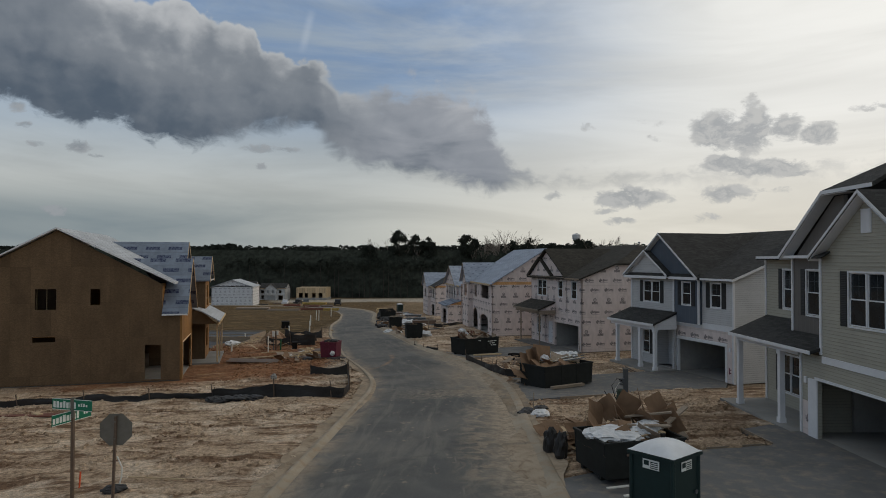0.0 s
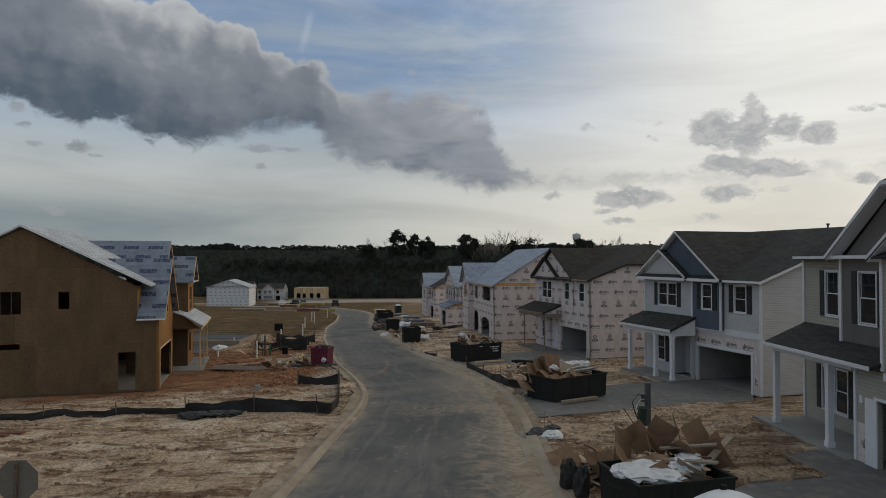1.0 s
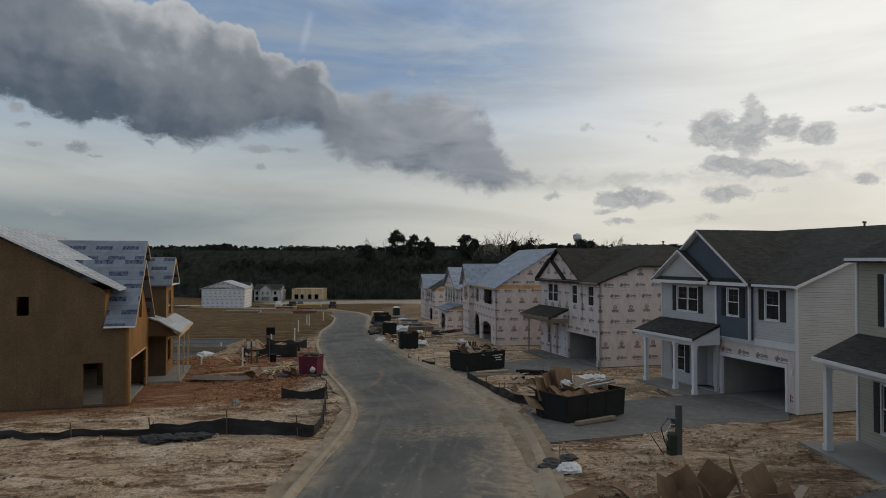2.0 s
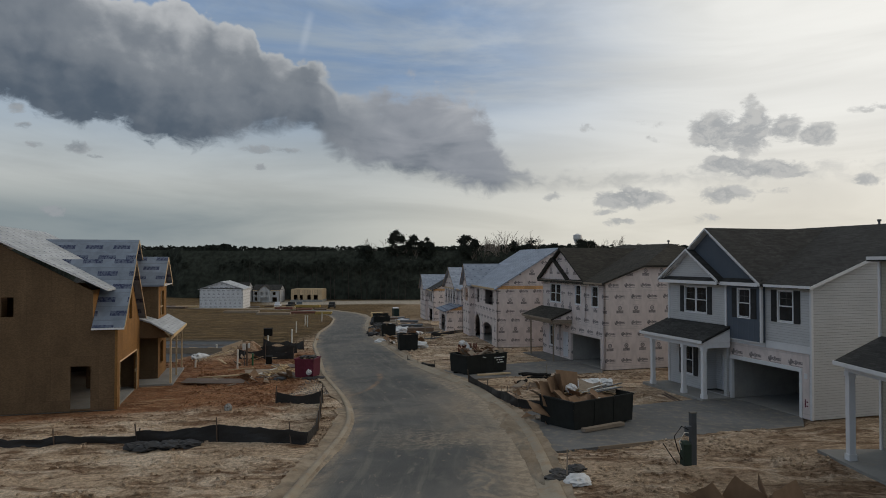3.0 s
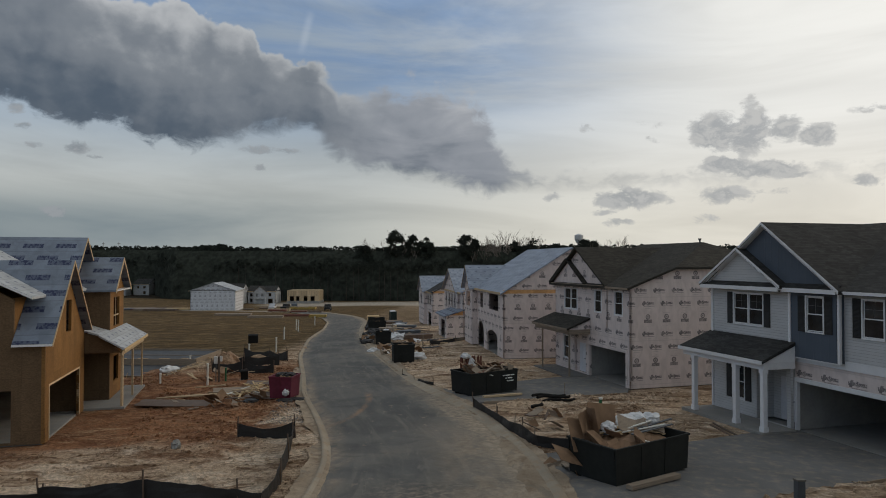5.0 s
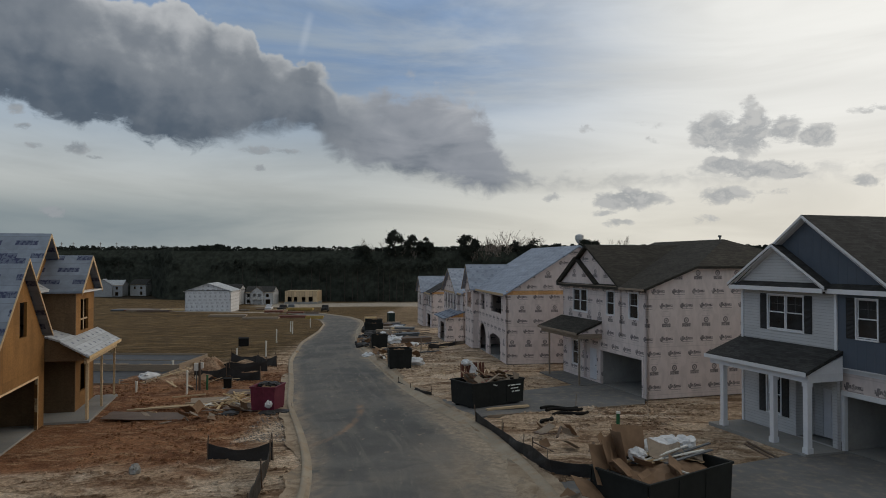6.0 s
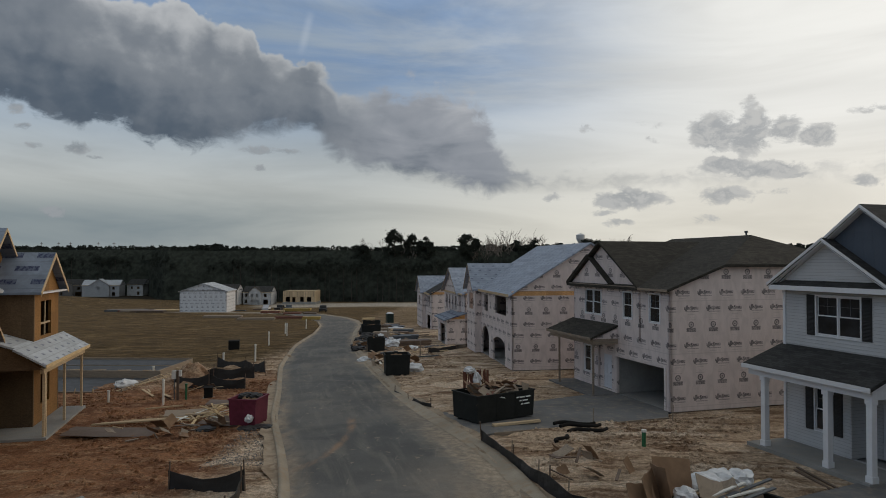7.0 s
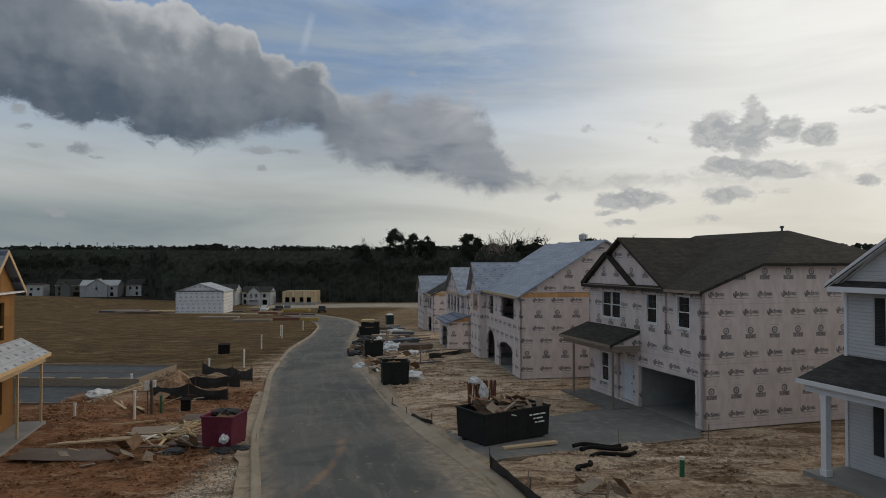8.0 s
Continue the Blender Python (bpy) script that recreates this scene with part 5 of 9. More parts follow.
    # vents on the ridge
    part("roof_vent", Build().tube([(R - 4.2, RIDGE_Y + 0.5, zr - 0.4), (R - 4.2, RIDGE_Y + 0.5, zr + 0.18)], 0.06).tube([(R - 4.2, RIDGE_Y + 0.5, zr + 0.18), (R - 4.2, RIDGE_Y + 0.5, zr + 0.3)], 0.11), "meter_grey", h)
    return h


two_storey(SITE_B, "two-storey house in pale grey siding, dark roof, black shutters", True)
two_storey(SITE_C, "unfinished two-storey house in printed white wrap with shingled roof", False)


def near_house(m):
    """The nearest house: recessed porch side, a dark board-and-batten bay, and the garage block standing forward under a gable."""
    h = thing("house", m, "two-storey house in tan siding with dark bay and porch", "house")
    S, T2, D2 = "siding_tan", "trim_white", "batten_dark"
    E = 7.07
    x0, xb, xg, xe = -4.1, 0.25, 3.93, 11.5     # left wall, bay, garage block, end
    xl = 2.5                                      # lower garage wall reaches farther than the block above
    yb, yg = -1.0, -1.9                          # fronts of bay and garage block; the left wall is at 0
    part("wall", Build().wall("x", x0, xb, 0.0, E, 0.0, TH, [(-2.43, -1.55, 4.65, 6.47), (-2.72, -1.0, 0.70, 2.45)]), S, h)
    part("wall", Build().wall("x", xb, xg, 3.55, E, yb, TH, [(1.35, 2.30, 4.65, 6.50)]), D2, h, "dark board-and-batten bay")
    part("wall", Build().wall("y", yb + 0.01, 0.0, 3.55, E, xb, TH), D2, h)
    part("wall", Build().wall("x", xb, xl, 0.0, 3.55, 0.004, TH, [(0.75, 1.75, 0.1, 2.2)]), S, h)
    part("wall", Build().wall("x", xl, xg, 0.0, 3.24, yg, TH, [(3.64, 3.93, 0.0, 2.28)]), S, h)
    part("wall", Build().wall("y", yg + TH, 0.0, 0.0, 3.24, xl, TH), S, h)
    part("wall", Build().wall("x", xg, xe, 0.0, 3.0, yg, TH, [(3.93, 8.6, 0.0, 2.28)]), S, h)
    part("wall", Build().wall("x", xg, xe, 3.0, E, yg, TH, [(5.68, 7.62, 4.60, 6.48)]), S, h)
    part("wall", Build().wall("y", yg + TH, 5.0, 3.0, E, xg, TH), S, h)
    part("wall", Build().wall("y", 0.14, 5.0, 0.0, 3.0, xl, TH), "drywall", h)
    part("wall", Build().box(xe - TH, xe, yg + TH, 14, 0.0, E), S, h)
    part("wall", Build().box(x0, x0 + TH, TH, 14, 0.0, E), S, h)
    part("wall", Build().box(x0, xe, 14, 14 + TH, 0.0, E), S, h)
    part("floor", Build().box(xl + TH, xe - TH, yg + TH, 5, -0.2, 0.02), "slab_grey", h)
    part("partition", Build().box(xl + TH, xe - TH, 4.6, 4.75, 0.03, 3.0), "drywall", h)
    part("partition", Build().box(xl + TH + 0.01, xe - TH, yg + TH, 4.6, 2.75, 2.9), "drywall", h)
    part("belt_board", Build().box(xg + 0.07, xe, yg - 0.05, yg - 0.003, 3.0, 3.26), T2, h)
    g = Build()
    for a0, a1, c0, c1 in ((3.04, 3.64, 0.0, 2.28), (3.5, 8.75, 2.28, 2.38)):
        g.box(a0, a1, yg - 0.05, yg - 0.003, c0, c1)
    part("garage_casing", g, T2, h)
    part("patch", Build().box(2.58, 3.03, yg - 0.012, yg - 0.003, 0.0, 1.35), "wrap", h, "strip of bare building wrap")
    part("lamp", Build().box(2.75, 2.92, yg - 0.06, yg - 0.003, 2.05, 2.30), T2, h)
    window(h, -2.43, -1.55, 4.65, 6.47, 0.0, 1, 0.36)
    window(h, 1.35, 2.30, 4.65, 6.50, yb, 1, 0.36)
    window(h, -2.72, -1.0, 0.70, 2.45, 0.0, 2, 0.36)
    window(h, 5.68, 7.62, 4.60, 6.48, yg, 2, 0.42)
    d = Build().box(0.75, 1.75, 0.03, 0.09, 0.1, 2.2)
    part("door", d, "door_white", h)
    corner_boards(h, [(x0, 0.0, 0.0, E), (xb, yb, 3.75, E), (xg, yg, 3.3, E), (xl, yg, 0.0, 3.2)])
    laps(h, "x", x0 + 0.06, xb, 4.2, E - 0.06, 0.0, -1, S, [(-2.9, -1.08, 4.5, 6.6)])
    laps(h, "x", x0 + 0.06, xb + 0.4, 0.1, 3.2, 0.0, -1, S, [(-3.2, -0.5, 0.55, 2.6)])
    laps(h, "x", xg + 0.06, xe, 3.27, E, yg, -1, S, [(5.12, 8.18, 4.45, 6.62)])
    laps(h, "x", xg + 0.06, xe, 2.39, 2.99, yg, -1, S)
    laps(h, "x", xl + 0.06, xg + 0.06, 2.39, 3.2, yg, -1, S)
    laps(h, "x", xg - 0.2, xe, E, E + 2.1, yg, -1, S, [(6.35, 7.0, E + 0.75, E + 1.68)], roof=lambda zz: (6.84 - 2.8 + (zz - E) * 1.34, 6.84 + 2.8 - (zz - E) * 1.34))
    # porch
    part("porch_slab", Build().box(x0 - 0.1, xl, -2.35, -0.004, -0.25, 0.03), "slab_grey", h)
    zf, zk = 3.44, 4.1
    part("porch_roof", Build().slab([(-3.15, -2.35, zf), (xg - 0.002, -2.35, zf), (xg - 0.002, -0.004, zk + 0.1), (x0 + 0.02, -0.004, zk + 0.1)], 0.13), "shingle_black", h)
    part("fascia", Build().box(-3.15, xg - 0.01, -2.39, -2.353, zf - 0.13, zf + 0.01), T2, h)
    part("porch_beam", Build().box(-3.0, xl - 0.01, -2.05, -1.83, zf - 0.34, zf - 0.13), T2, h)
    part("porch_beam", Build().box(-3.0, -2.78, -1.83, -0.01, zf - 0.34, zf - 0.13), T2, h)
    part("porch_ceiling", Build().box(-2.77, xl - 0.02, -1.82, -0.01, zf - 0.16, zf - 0.135), T2, h)
    part("porch_end", Build().extrude([(-3.0, -2.0, zf - 0.1), (-3.0, -0.01, zf - 0.1), (-3.0, -0.01, zk - 0.03)], (0.05, 0, 0)), T2, h)
    for x in (-2.86, 0.98):
        column(h, x, -1.94, 0.03, zf - 0.34)
    # roofs
    part("roof", Build().slab([(x0 - 0.02, -0.5, E + 0.02), (xe, -0.5, E + 0.02), (xe, 6.5, E + 4.3), (x0 + 4.2, 6.5, E + 4.3)], 0.15), "shingle_black", h)
    part("roof", Build().slab([(x0 - 0.02, -0.5, E + 0.02), (x0 + 4.2, 6.5, E + 4.3), (x0 - 0.02, 14, E + 0.02)], 0.15), "shingle_black", h)
    part("fascia", Build().box(x0 + 0.05, xb + 0.2, -0.56, -0.51, E - 0.07, E + 0.05), T2, h)
    part("fascia", Build().box(xb - 0.5, xg + 0.5, yb - 0.42, yb - 0.38, E - 0.06, E + 0.06), T2, h)
    part("soffit", Build().box(x0 + 0.02, xg, -0.5, -0.004, E - 0.05, E - 0.01), T2, h)
    part("soffit", Build().box(xb - 0.4, xg - 0.01, yb - 0.38, -0.51, E - 0.055, E - 0.012), T2, h)
    # clipped gable over the bay
    gx0, gx1, gk, gz = 0.12, 9.56, 3.18, 2.47
    part("gable_wall", Build().extrude([(gx0 + 0.35, yb, E + 0.01), (xg, yb, E + 0.01), (xg, yb, E + gz - 0.1), (gx0 + gk + 0.1, yb, E + gz - 0.1)], (0, TH, 0)), D2, h)
    part("gable_roof", Build().slab([(gx0 - 0.1, yb - 0.5, E + 0.08), (gx0 - 0.1, 0.2, E + 0.08), (gx0 + gk, 4.2, E + gz + 0.12), (gx0 + gk, yb - 0.5, E + gz + 0.12)], 0.16), "shingle_black", h)
    part("gable_roof", Build().slab([(gx0 + gk, yb - 0.5, E + gz + 0.12), (gx1 - gk, yb - 0.5, E + gz + 0.12), ((gx0 + gx1) / 2, 2.2, E + 4.35), ((gx0 + gx1) / 2 - 0.4, 2.2, E + 4.35)], 0.16), "shingle_black", h)
    part("gable_roof", Build().slab([(gx0 + gk, yb - 0.5, E + gz + 0.12), ((gx0 + gx1) / 2 - 0.4, 2.2, E + 4.35), ((gx0 + gx1) / 2 - 0.4, 6.4, E + 4.35), (gx0 + gk, 4.2, E + gz + 0.12)], 0.16), "shingle_black", h)
    r = Build().extrude([(gx0 - 0.1, yb - 0.53, E + 0.07), (gx0 + gk, yb - 0.53, E + gz + 0.11), (gx0 + gk, yb - 0.53, E + gz - 0.05), (gx0 - 0.1, yb - 0.53, E - 0.07)], (0, 0.03, 0))
    part("rake_board", r, T2, h)
    part("rake_board", Build().box(gx0 + gk, gx1 - gk, yb - 0.53, yb - 0.50, E + gz - 0.03, E + gz + 0.11), T2, h)
    part("soffit", Build().slab([(gx0 - 0.08, yb - 0.5, E - 0.10), (gx0 - 0.08, yb - 0.004, E - 0.10), (gx0 + gk, yb - 0.004, E + gz - 0.07), (gx0 + gk, yb - 0.5, E + gz - 0.07)], 0.02), T2, h)
    part("soffit", Build().box(gx0 + gk, xg + 1.0, yb - 0.5, yb - 0.004, E + gz - 0.07, E + gz - 0.045), T2, h)
    # gable over the garage block
    px, pz = 6.84, E + 2.21
    part("gable_wall", Build().extrude([(px - 2.85, yg, E + 0.01), (px + 2.85, yg, E + 0.01), (px, yg, pz - 0.12)], (0, TH, 0)), S, h)
    gable_roof(h, "gable_roof", "shingle_black", px, pz + 0.08, (px - 3.08, px + 3.08), E + 0.02, yg - 0.42, (0.0, 5.0))
    rakes(h, px, pz + 0.08, (px - 3.08, px + 3.08), E + 0.02, yg - 0.42, "trim_white", 0.13)
    for s in (-1, 1):
        part("soffit", Build().slab([(px, yg - 0.42, pz - 0.10), (px + s * 3.06, yg - 0.42, E - 0.16), (px + s * 3.06, yg - 0.004, E - 0.16), (px, yg - 0.004, pz - 0.10)], 0.02), T2, h)
    part("pent_roof", Build().slab([(px - 3.05, yg - 0.40, E - 0.02), (px - 2.2, yg - 0.40, E - 0.02), (px - 2.3, yg - 0.004, E + 0.2), (px - 3.1, yg - 0.004, E + 0.2)], 0.06), "shingle_black", h)
    vx = px - 0.16
    v = Build().box(vx - 0.27, vx + 0.27, yg - 0.04, yg - 0.003, E + 0.80, E + 1.63)
    for k in range(9):
        v.box(vx - 0.22, vx + 0.22, yg - 0.055, yg - 0.041, E + 0.85 + k * 0.082, E + 0.90 + k * 0.082)
    part("gable_vent", v, T2, h)
    return h


near_house(SITE_A)


def framed_house(m):
    """House in brown sheathing: tall plain end wall, garage front under a steep gable, a bay and a porch beyond."""
    h = thing("house", m, "unfinished two-storey house in brown sheathing with blue underlay roof", "house")
    W, G2, R2 = "board_brown", "board_sunlit", "underlay_blue"
    yf, zeave, ypk, zpk, yb2 = 1.3, 6.75, 7.92, 10.60, 14.6
    # end wall facing the camera's start, with openings
    holes = [(7.95, 9.25, 5.05, 6.45), (5.25, 5.88, 5.33, 6.42), (8.0, 9.38, 2.87, 3.25), (1.38, 2.42, 0.1, 2.5)]
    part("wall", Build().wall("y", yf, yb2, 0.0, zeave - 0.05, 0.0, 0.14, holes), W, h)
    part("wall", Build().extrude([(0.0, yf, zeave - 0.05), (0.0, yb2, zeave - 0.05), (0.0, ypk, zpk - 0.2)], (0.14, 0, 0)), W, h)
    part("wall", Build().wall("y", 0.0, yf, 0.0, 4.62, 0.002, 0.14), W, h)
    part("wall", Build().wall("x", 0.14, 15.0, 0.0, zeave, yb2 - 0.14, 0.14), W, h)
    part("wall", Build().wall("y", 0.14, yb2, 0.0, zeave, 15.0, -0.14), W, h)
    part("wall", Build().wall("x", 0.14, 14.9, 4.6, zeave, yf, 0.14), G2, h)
    # garage front, sheathing in its lit gold copy, with its gable
    part("wall", Build().wall("x", 0.0, 7.3, 0.0, 4.6, 0.0, 0.14, [(0.75, 6.25, 0.0, 2.55)]), G2, h, "sheathing board in a sunlit golden tone")
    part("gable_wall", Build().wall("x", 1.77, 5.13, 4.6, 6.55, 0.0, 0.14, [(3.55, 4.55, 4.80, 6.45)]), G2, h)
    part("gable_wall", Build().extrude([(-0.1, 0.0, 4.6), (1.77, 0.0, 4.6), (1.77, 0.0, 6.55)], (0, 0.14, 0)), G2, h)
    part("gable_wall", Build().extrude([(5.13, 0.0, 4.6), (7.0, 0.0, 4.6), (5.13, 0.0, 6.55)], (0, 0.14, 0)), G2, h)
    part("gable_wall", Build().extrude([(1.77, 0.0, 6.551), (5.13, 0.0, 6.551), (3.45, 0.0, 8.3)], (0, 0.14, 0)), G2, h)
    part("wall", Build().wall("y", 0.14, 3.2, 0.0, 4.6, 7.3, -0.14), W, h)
    cas = Build()
    for a0, a1, c0, c1 in ((0.66, 0.75, 0.0, 2.55), (6.25, 6.34, 0.0, 2.55), (0.66, 6.34, 2.55, 2.64)):
        cas.box(a0, a1, -0.02, 0.12, c0, c1)
    part("garage_frame", cas, "pale_wood", h)
    # roofs
    part("roof", Build().slab([(-0.35, yf - 0.85, zeave + 0.08), (15.3, yf - 0.85, zeave + 0.08), (15.3, ypk, zpk), (-0.35, ypk, zpk)], 0.12), "underlay_grey", h, "pale grey underlay strips")
    part("roof", Build().slab([(-0.35, ypk, zpk), (15.3, ypk, zpk), (15.3, yb2 + 0.5, zeave - 0.1), (-0.35, yb2 + 0.5, zeave - 0.1)], 0.12), "underlay_grey", h)
    part("rake_board", Build().extrude([(-0.36, yf - 0.86, zeave + 0.06), (-0.36, ypk, zpk - 0.02), (-0.36, ypk, zpk - 0.11), (-0.36, yf - 0.86, zeave - 0.03)], (-0.03, 0, 0)), "trim_white", h)
    part("rake_board", Build().extrude([(-0.36, ypk, zpk - 0.02), (-0.36, yb2 + 0.5, zeave - 0.12), (-0.36, yb2 + 0.5, zeave - 0.21), (-0.36, ypk, zpk - 0.11)], (-0.03, 0, 0)), "trim_white", h)
    # steep front gable: low apex in front, higher one behind it on the same slope
    part("gable_roof", Build().slab([(-0.35, -0.40, 4.67), (-0.35, 1.28, 4.67), (2.10, 1.28, 7.15), (3.45, 3.96, 8.52), (3.45, -0.40, 8.52)], 0.12), R2, h, "blue-grey underlay with dark printed marks")
    part("gable_roof", Build().slab([(3.45, -0.40, 8.52), (7.25, -0.40, 4.67), (7.25, 1.28, 4.67), (3.45, 3.6, 8.52)], 0.12), R2, h)
    # a second steep gable, higher and farther along, over the entry
    part("gable_roof", Build().slab([(10.4, 0.55, 9.92), (7.05, 0.55, 6.84), (7.05, 0.66, 6.84), (10.4, 6.62, 9.92)], 0.12), R2, h)
    part("gable_roof", Build().slab([(10.4, 0.55, 9.92), (13.75, 0.55, 6.84), (13.75, 0.66, 6.84), (10.4, 6.62, 9.92)], 0.12), R2, h)
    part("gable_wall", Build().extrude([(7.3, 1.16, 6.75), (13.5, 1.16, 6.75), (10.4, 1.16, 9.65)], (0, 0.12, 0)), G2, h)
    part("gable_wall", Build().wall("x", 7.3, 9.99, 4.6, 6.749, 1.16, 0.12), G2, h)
    for p, q, y in (((-0.35, 4.67), (3.45, 8.52), -0.40), ((3.45, 8.52), (7.25, 4.67), -0.40), ((7.05, 6.84), (10.4, 9.92), 0.55), ((10.4, 9.92), (13.75, 6.84), 0.55)):
        part("rake_board", Build().extrude([(p[0], y, p[1] - 0.01), (q[0], y, q[1] - 0.01), (q[0], y, q[1] - 0.16), (p[0], y, p[1] - 0.16)], (0, -0.035, 0)), "pale_wood", h)
    part("fascia", Build().box(-0.40, -0.36, -0.4, yf - 0.02, 4.55, 4.65), "trim_white", h)
    # two-storey bay beyond the entry
    bx0, bx1, by = 10.0, 14.2, -0.8
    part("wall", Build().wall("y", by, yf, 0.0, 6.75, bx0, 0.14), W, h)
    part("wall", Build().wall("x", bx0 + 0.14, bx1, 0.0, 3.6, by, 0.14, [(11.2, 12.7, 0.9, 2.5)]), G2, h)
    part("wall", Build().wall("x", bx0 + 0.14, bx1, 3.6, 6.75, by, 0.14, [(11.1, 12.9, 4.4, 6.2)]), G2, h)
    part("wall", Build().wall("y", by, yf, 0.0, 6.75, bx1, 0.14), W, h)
    bar = Build().box(11.1, 12.9, by + 0.05, by + 0.09, 5.0, 5.09)
    bar.box(11.95, 12.05, by + 0.045, by + 0.085, 4.4, 6.2)
    part("window_brace", bar, "pale_wood", h)
    bxm = (bx0 + bx1) / 2
    part("gable_wall", Build().extrude([(bx0, by, 6.75), (bx1 + 0.14, by, 6.75), (bxm + 0.07, by, 8.5)], (0, 0.12, 0)), G2, h)
    gable_roof(h, "gable_roof", R2, bxm, 8.72, (bx0 - 0.35, bx1 + 0.45), 6.72, by - 0.40, (1.2, 5.0), 0.12)
    for fx in (bx0 - 0.35, bx1 + 0.45):
        part("rake_board", Build().extrude([(bxm, by - 0.40, 8.71), (fx, by - 0.40, 6.71), (fx, by - 0.40, 6.50), (bxm, by - 0.40, 8.48)], (0, -0.035, 0)), "pale_wood", h)
    part("soffit", Build().box(bx0 - 0.3, bx1 + 0.4, by - 0.4, by - 0.004, 6.62, 6.70), "trim_white", h, "white eave return")
    # entry wall and porch
    part("wall", Build().wall("x", 7.3, bx0, 0.0, 4.6, yf - 0.02, 0.14, [(8.1, 9.2, 0.1, 2.3)]), W, h)
    part("porch_slab", Build().box(7.5, 14.9, -2.08, by - 0.004, -0.25, 0.04), "slab_grey", h)
    part("porch_slab", Build().box(7.5, 9.98, by - 0.003, yf - 0.03, -0.25, 0.04), "slab_grey", h)
    part("porch_roof", Build().slab([(7.0, -2.16, 3.46), (15.3, -2.16, 3.46), (15.3, by - 0.003, 4.25), (7.0, by - 0.003, 4.25)], 0.10), "underlay_grey", h)
    part("porch_roof", Build().slab([(7.31, by - 0.003, 4.25), (9.99, by - 0.003, 4.25), (9.99, yf - 0.15, 4.9), (7.31, yf - 0.15, 4.9)], 0.10), "underlay_grey", h)
    part("porch_end", Build().extrude([(7.4, -1.95, 3.2), (7.4, yf - 0.1, 3.2), (7.4, yf - 0.1, 4.7), (7.4, by, 4.1)], (0.06, 0, 0)), W, h)
    part("porch_beam", Build().box(7.4, 15.1, -1.98, -1.83, 3.02, 3.3), "pale_wood", h)
    part("porch_fascia", Build().box(7.0, 15.3, -2.20, -2.162, 3.30, 3.47), "new_wood", h)
    for x in (7.75, 7.95, 11.2, 14.7):
        column(h, x, -1.90, 0.04, 3.02, "pale_wood", 0.11, True)
    # inside: floor, studs, a dark back room
    part("floor", Build().box(0.15, 14.9, 0.15, yb2 - 0.15, -0.2, 0.03), "slab_grey", h)
    part("upper_floor", Build().box(0.15, 14.8, yf + 0.15, yb2 - 0.15, 3.2, 3.5), "board_orange", h)
    for k in range(9):
        part("stud", Build().box(0.6 + k * 0.8, 0.64 + k * 0.8, 6.0, 6.09, 0.04, 3.19), "pale_wood", h)
    for k in range(6):
        part("stud", Build().box(1.2, 1.29, 6.4 + k * 0.61, 6.44 + k * 0.61, 3.51, 6.7), "pale_wood", h)
    part("partition", Build().box(0.2, 14.0, 10.0, 10.1, 0.04, 6.7), "board_brown", h)
    return h


framed_house(SITE_L)


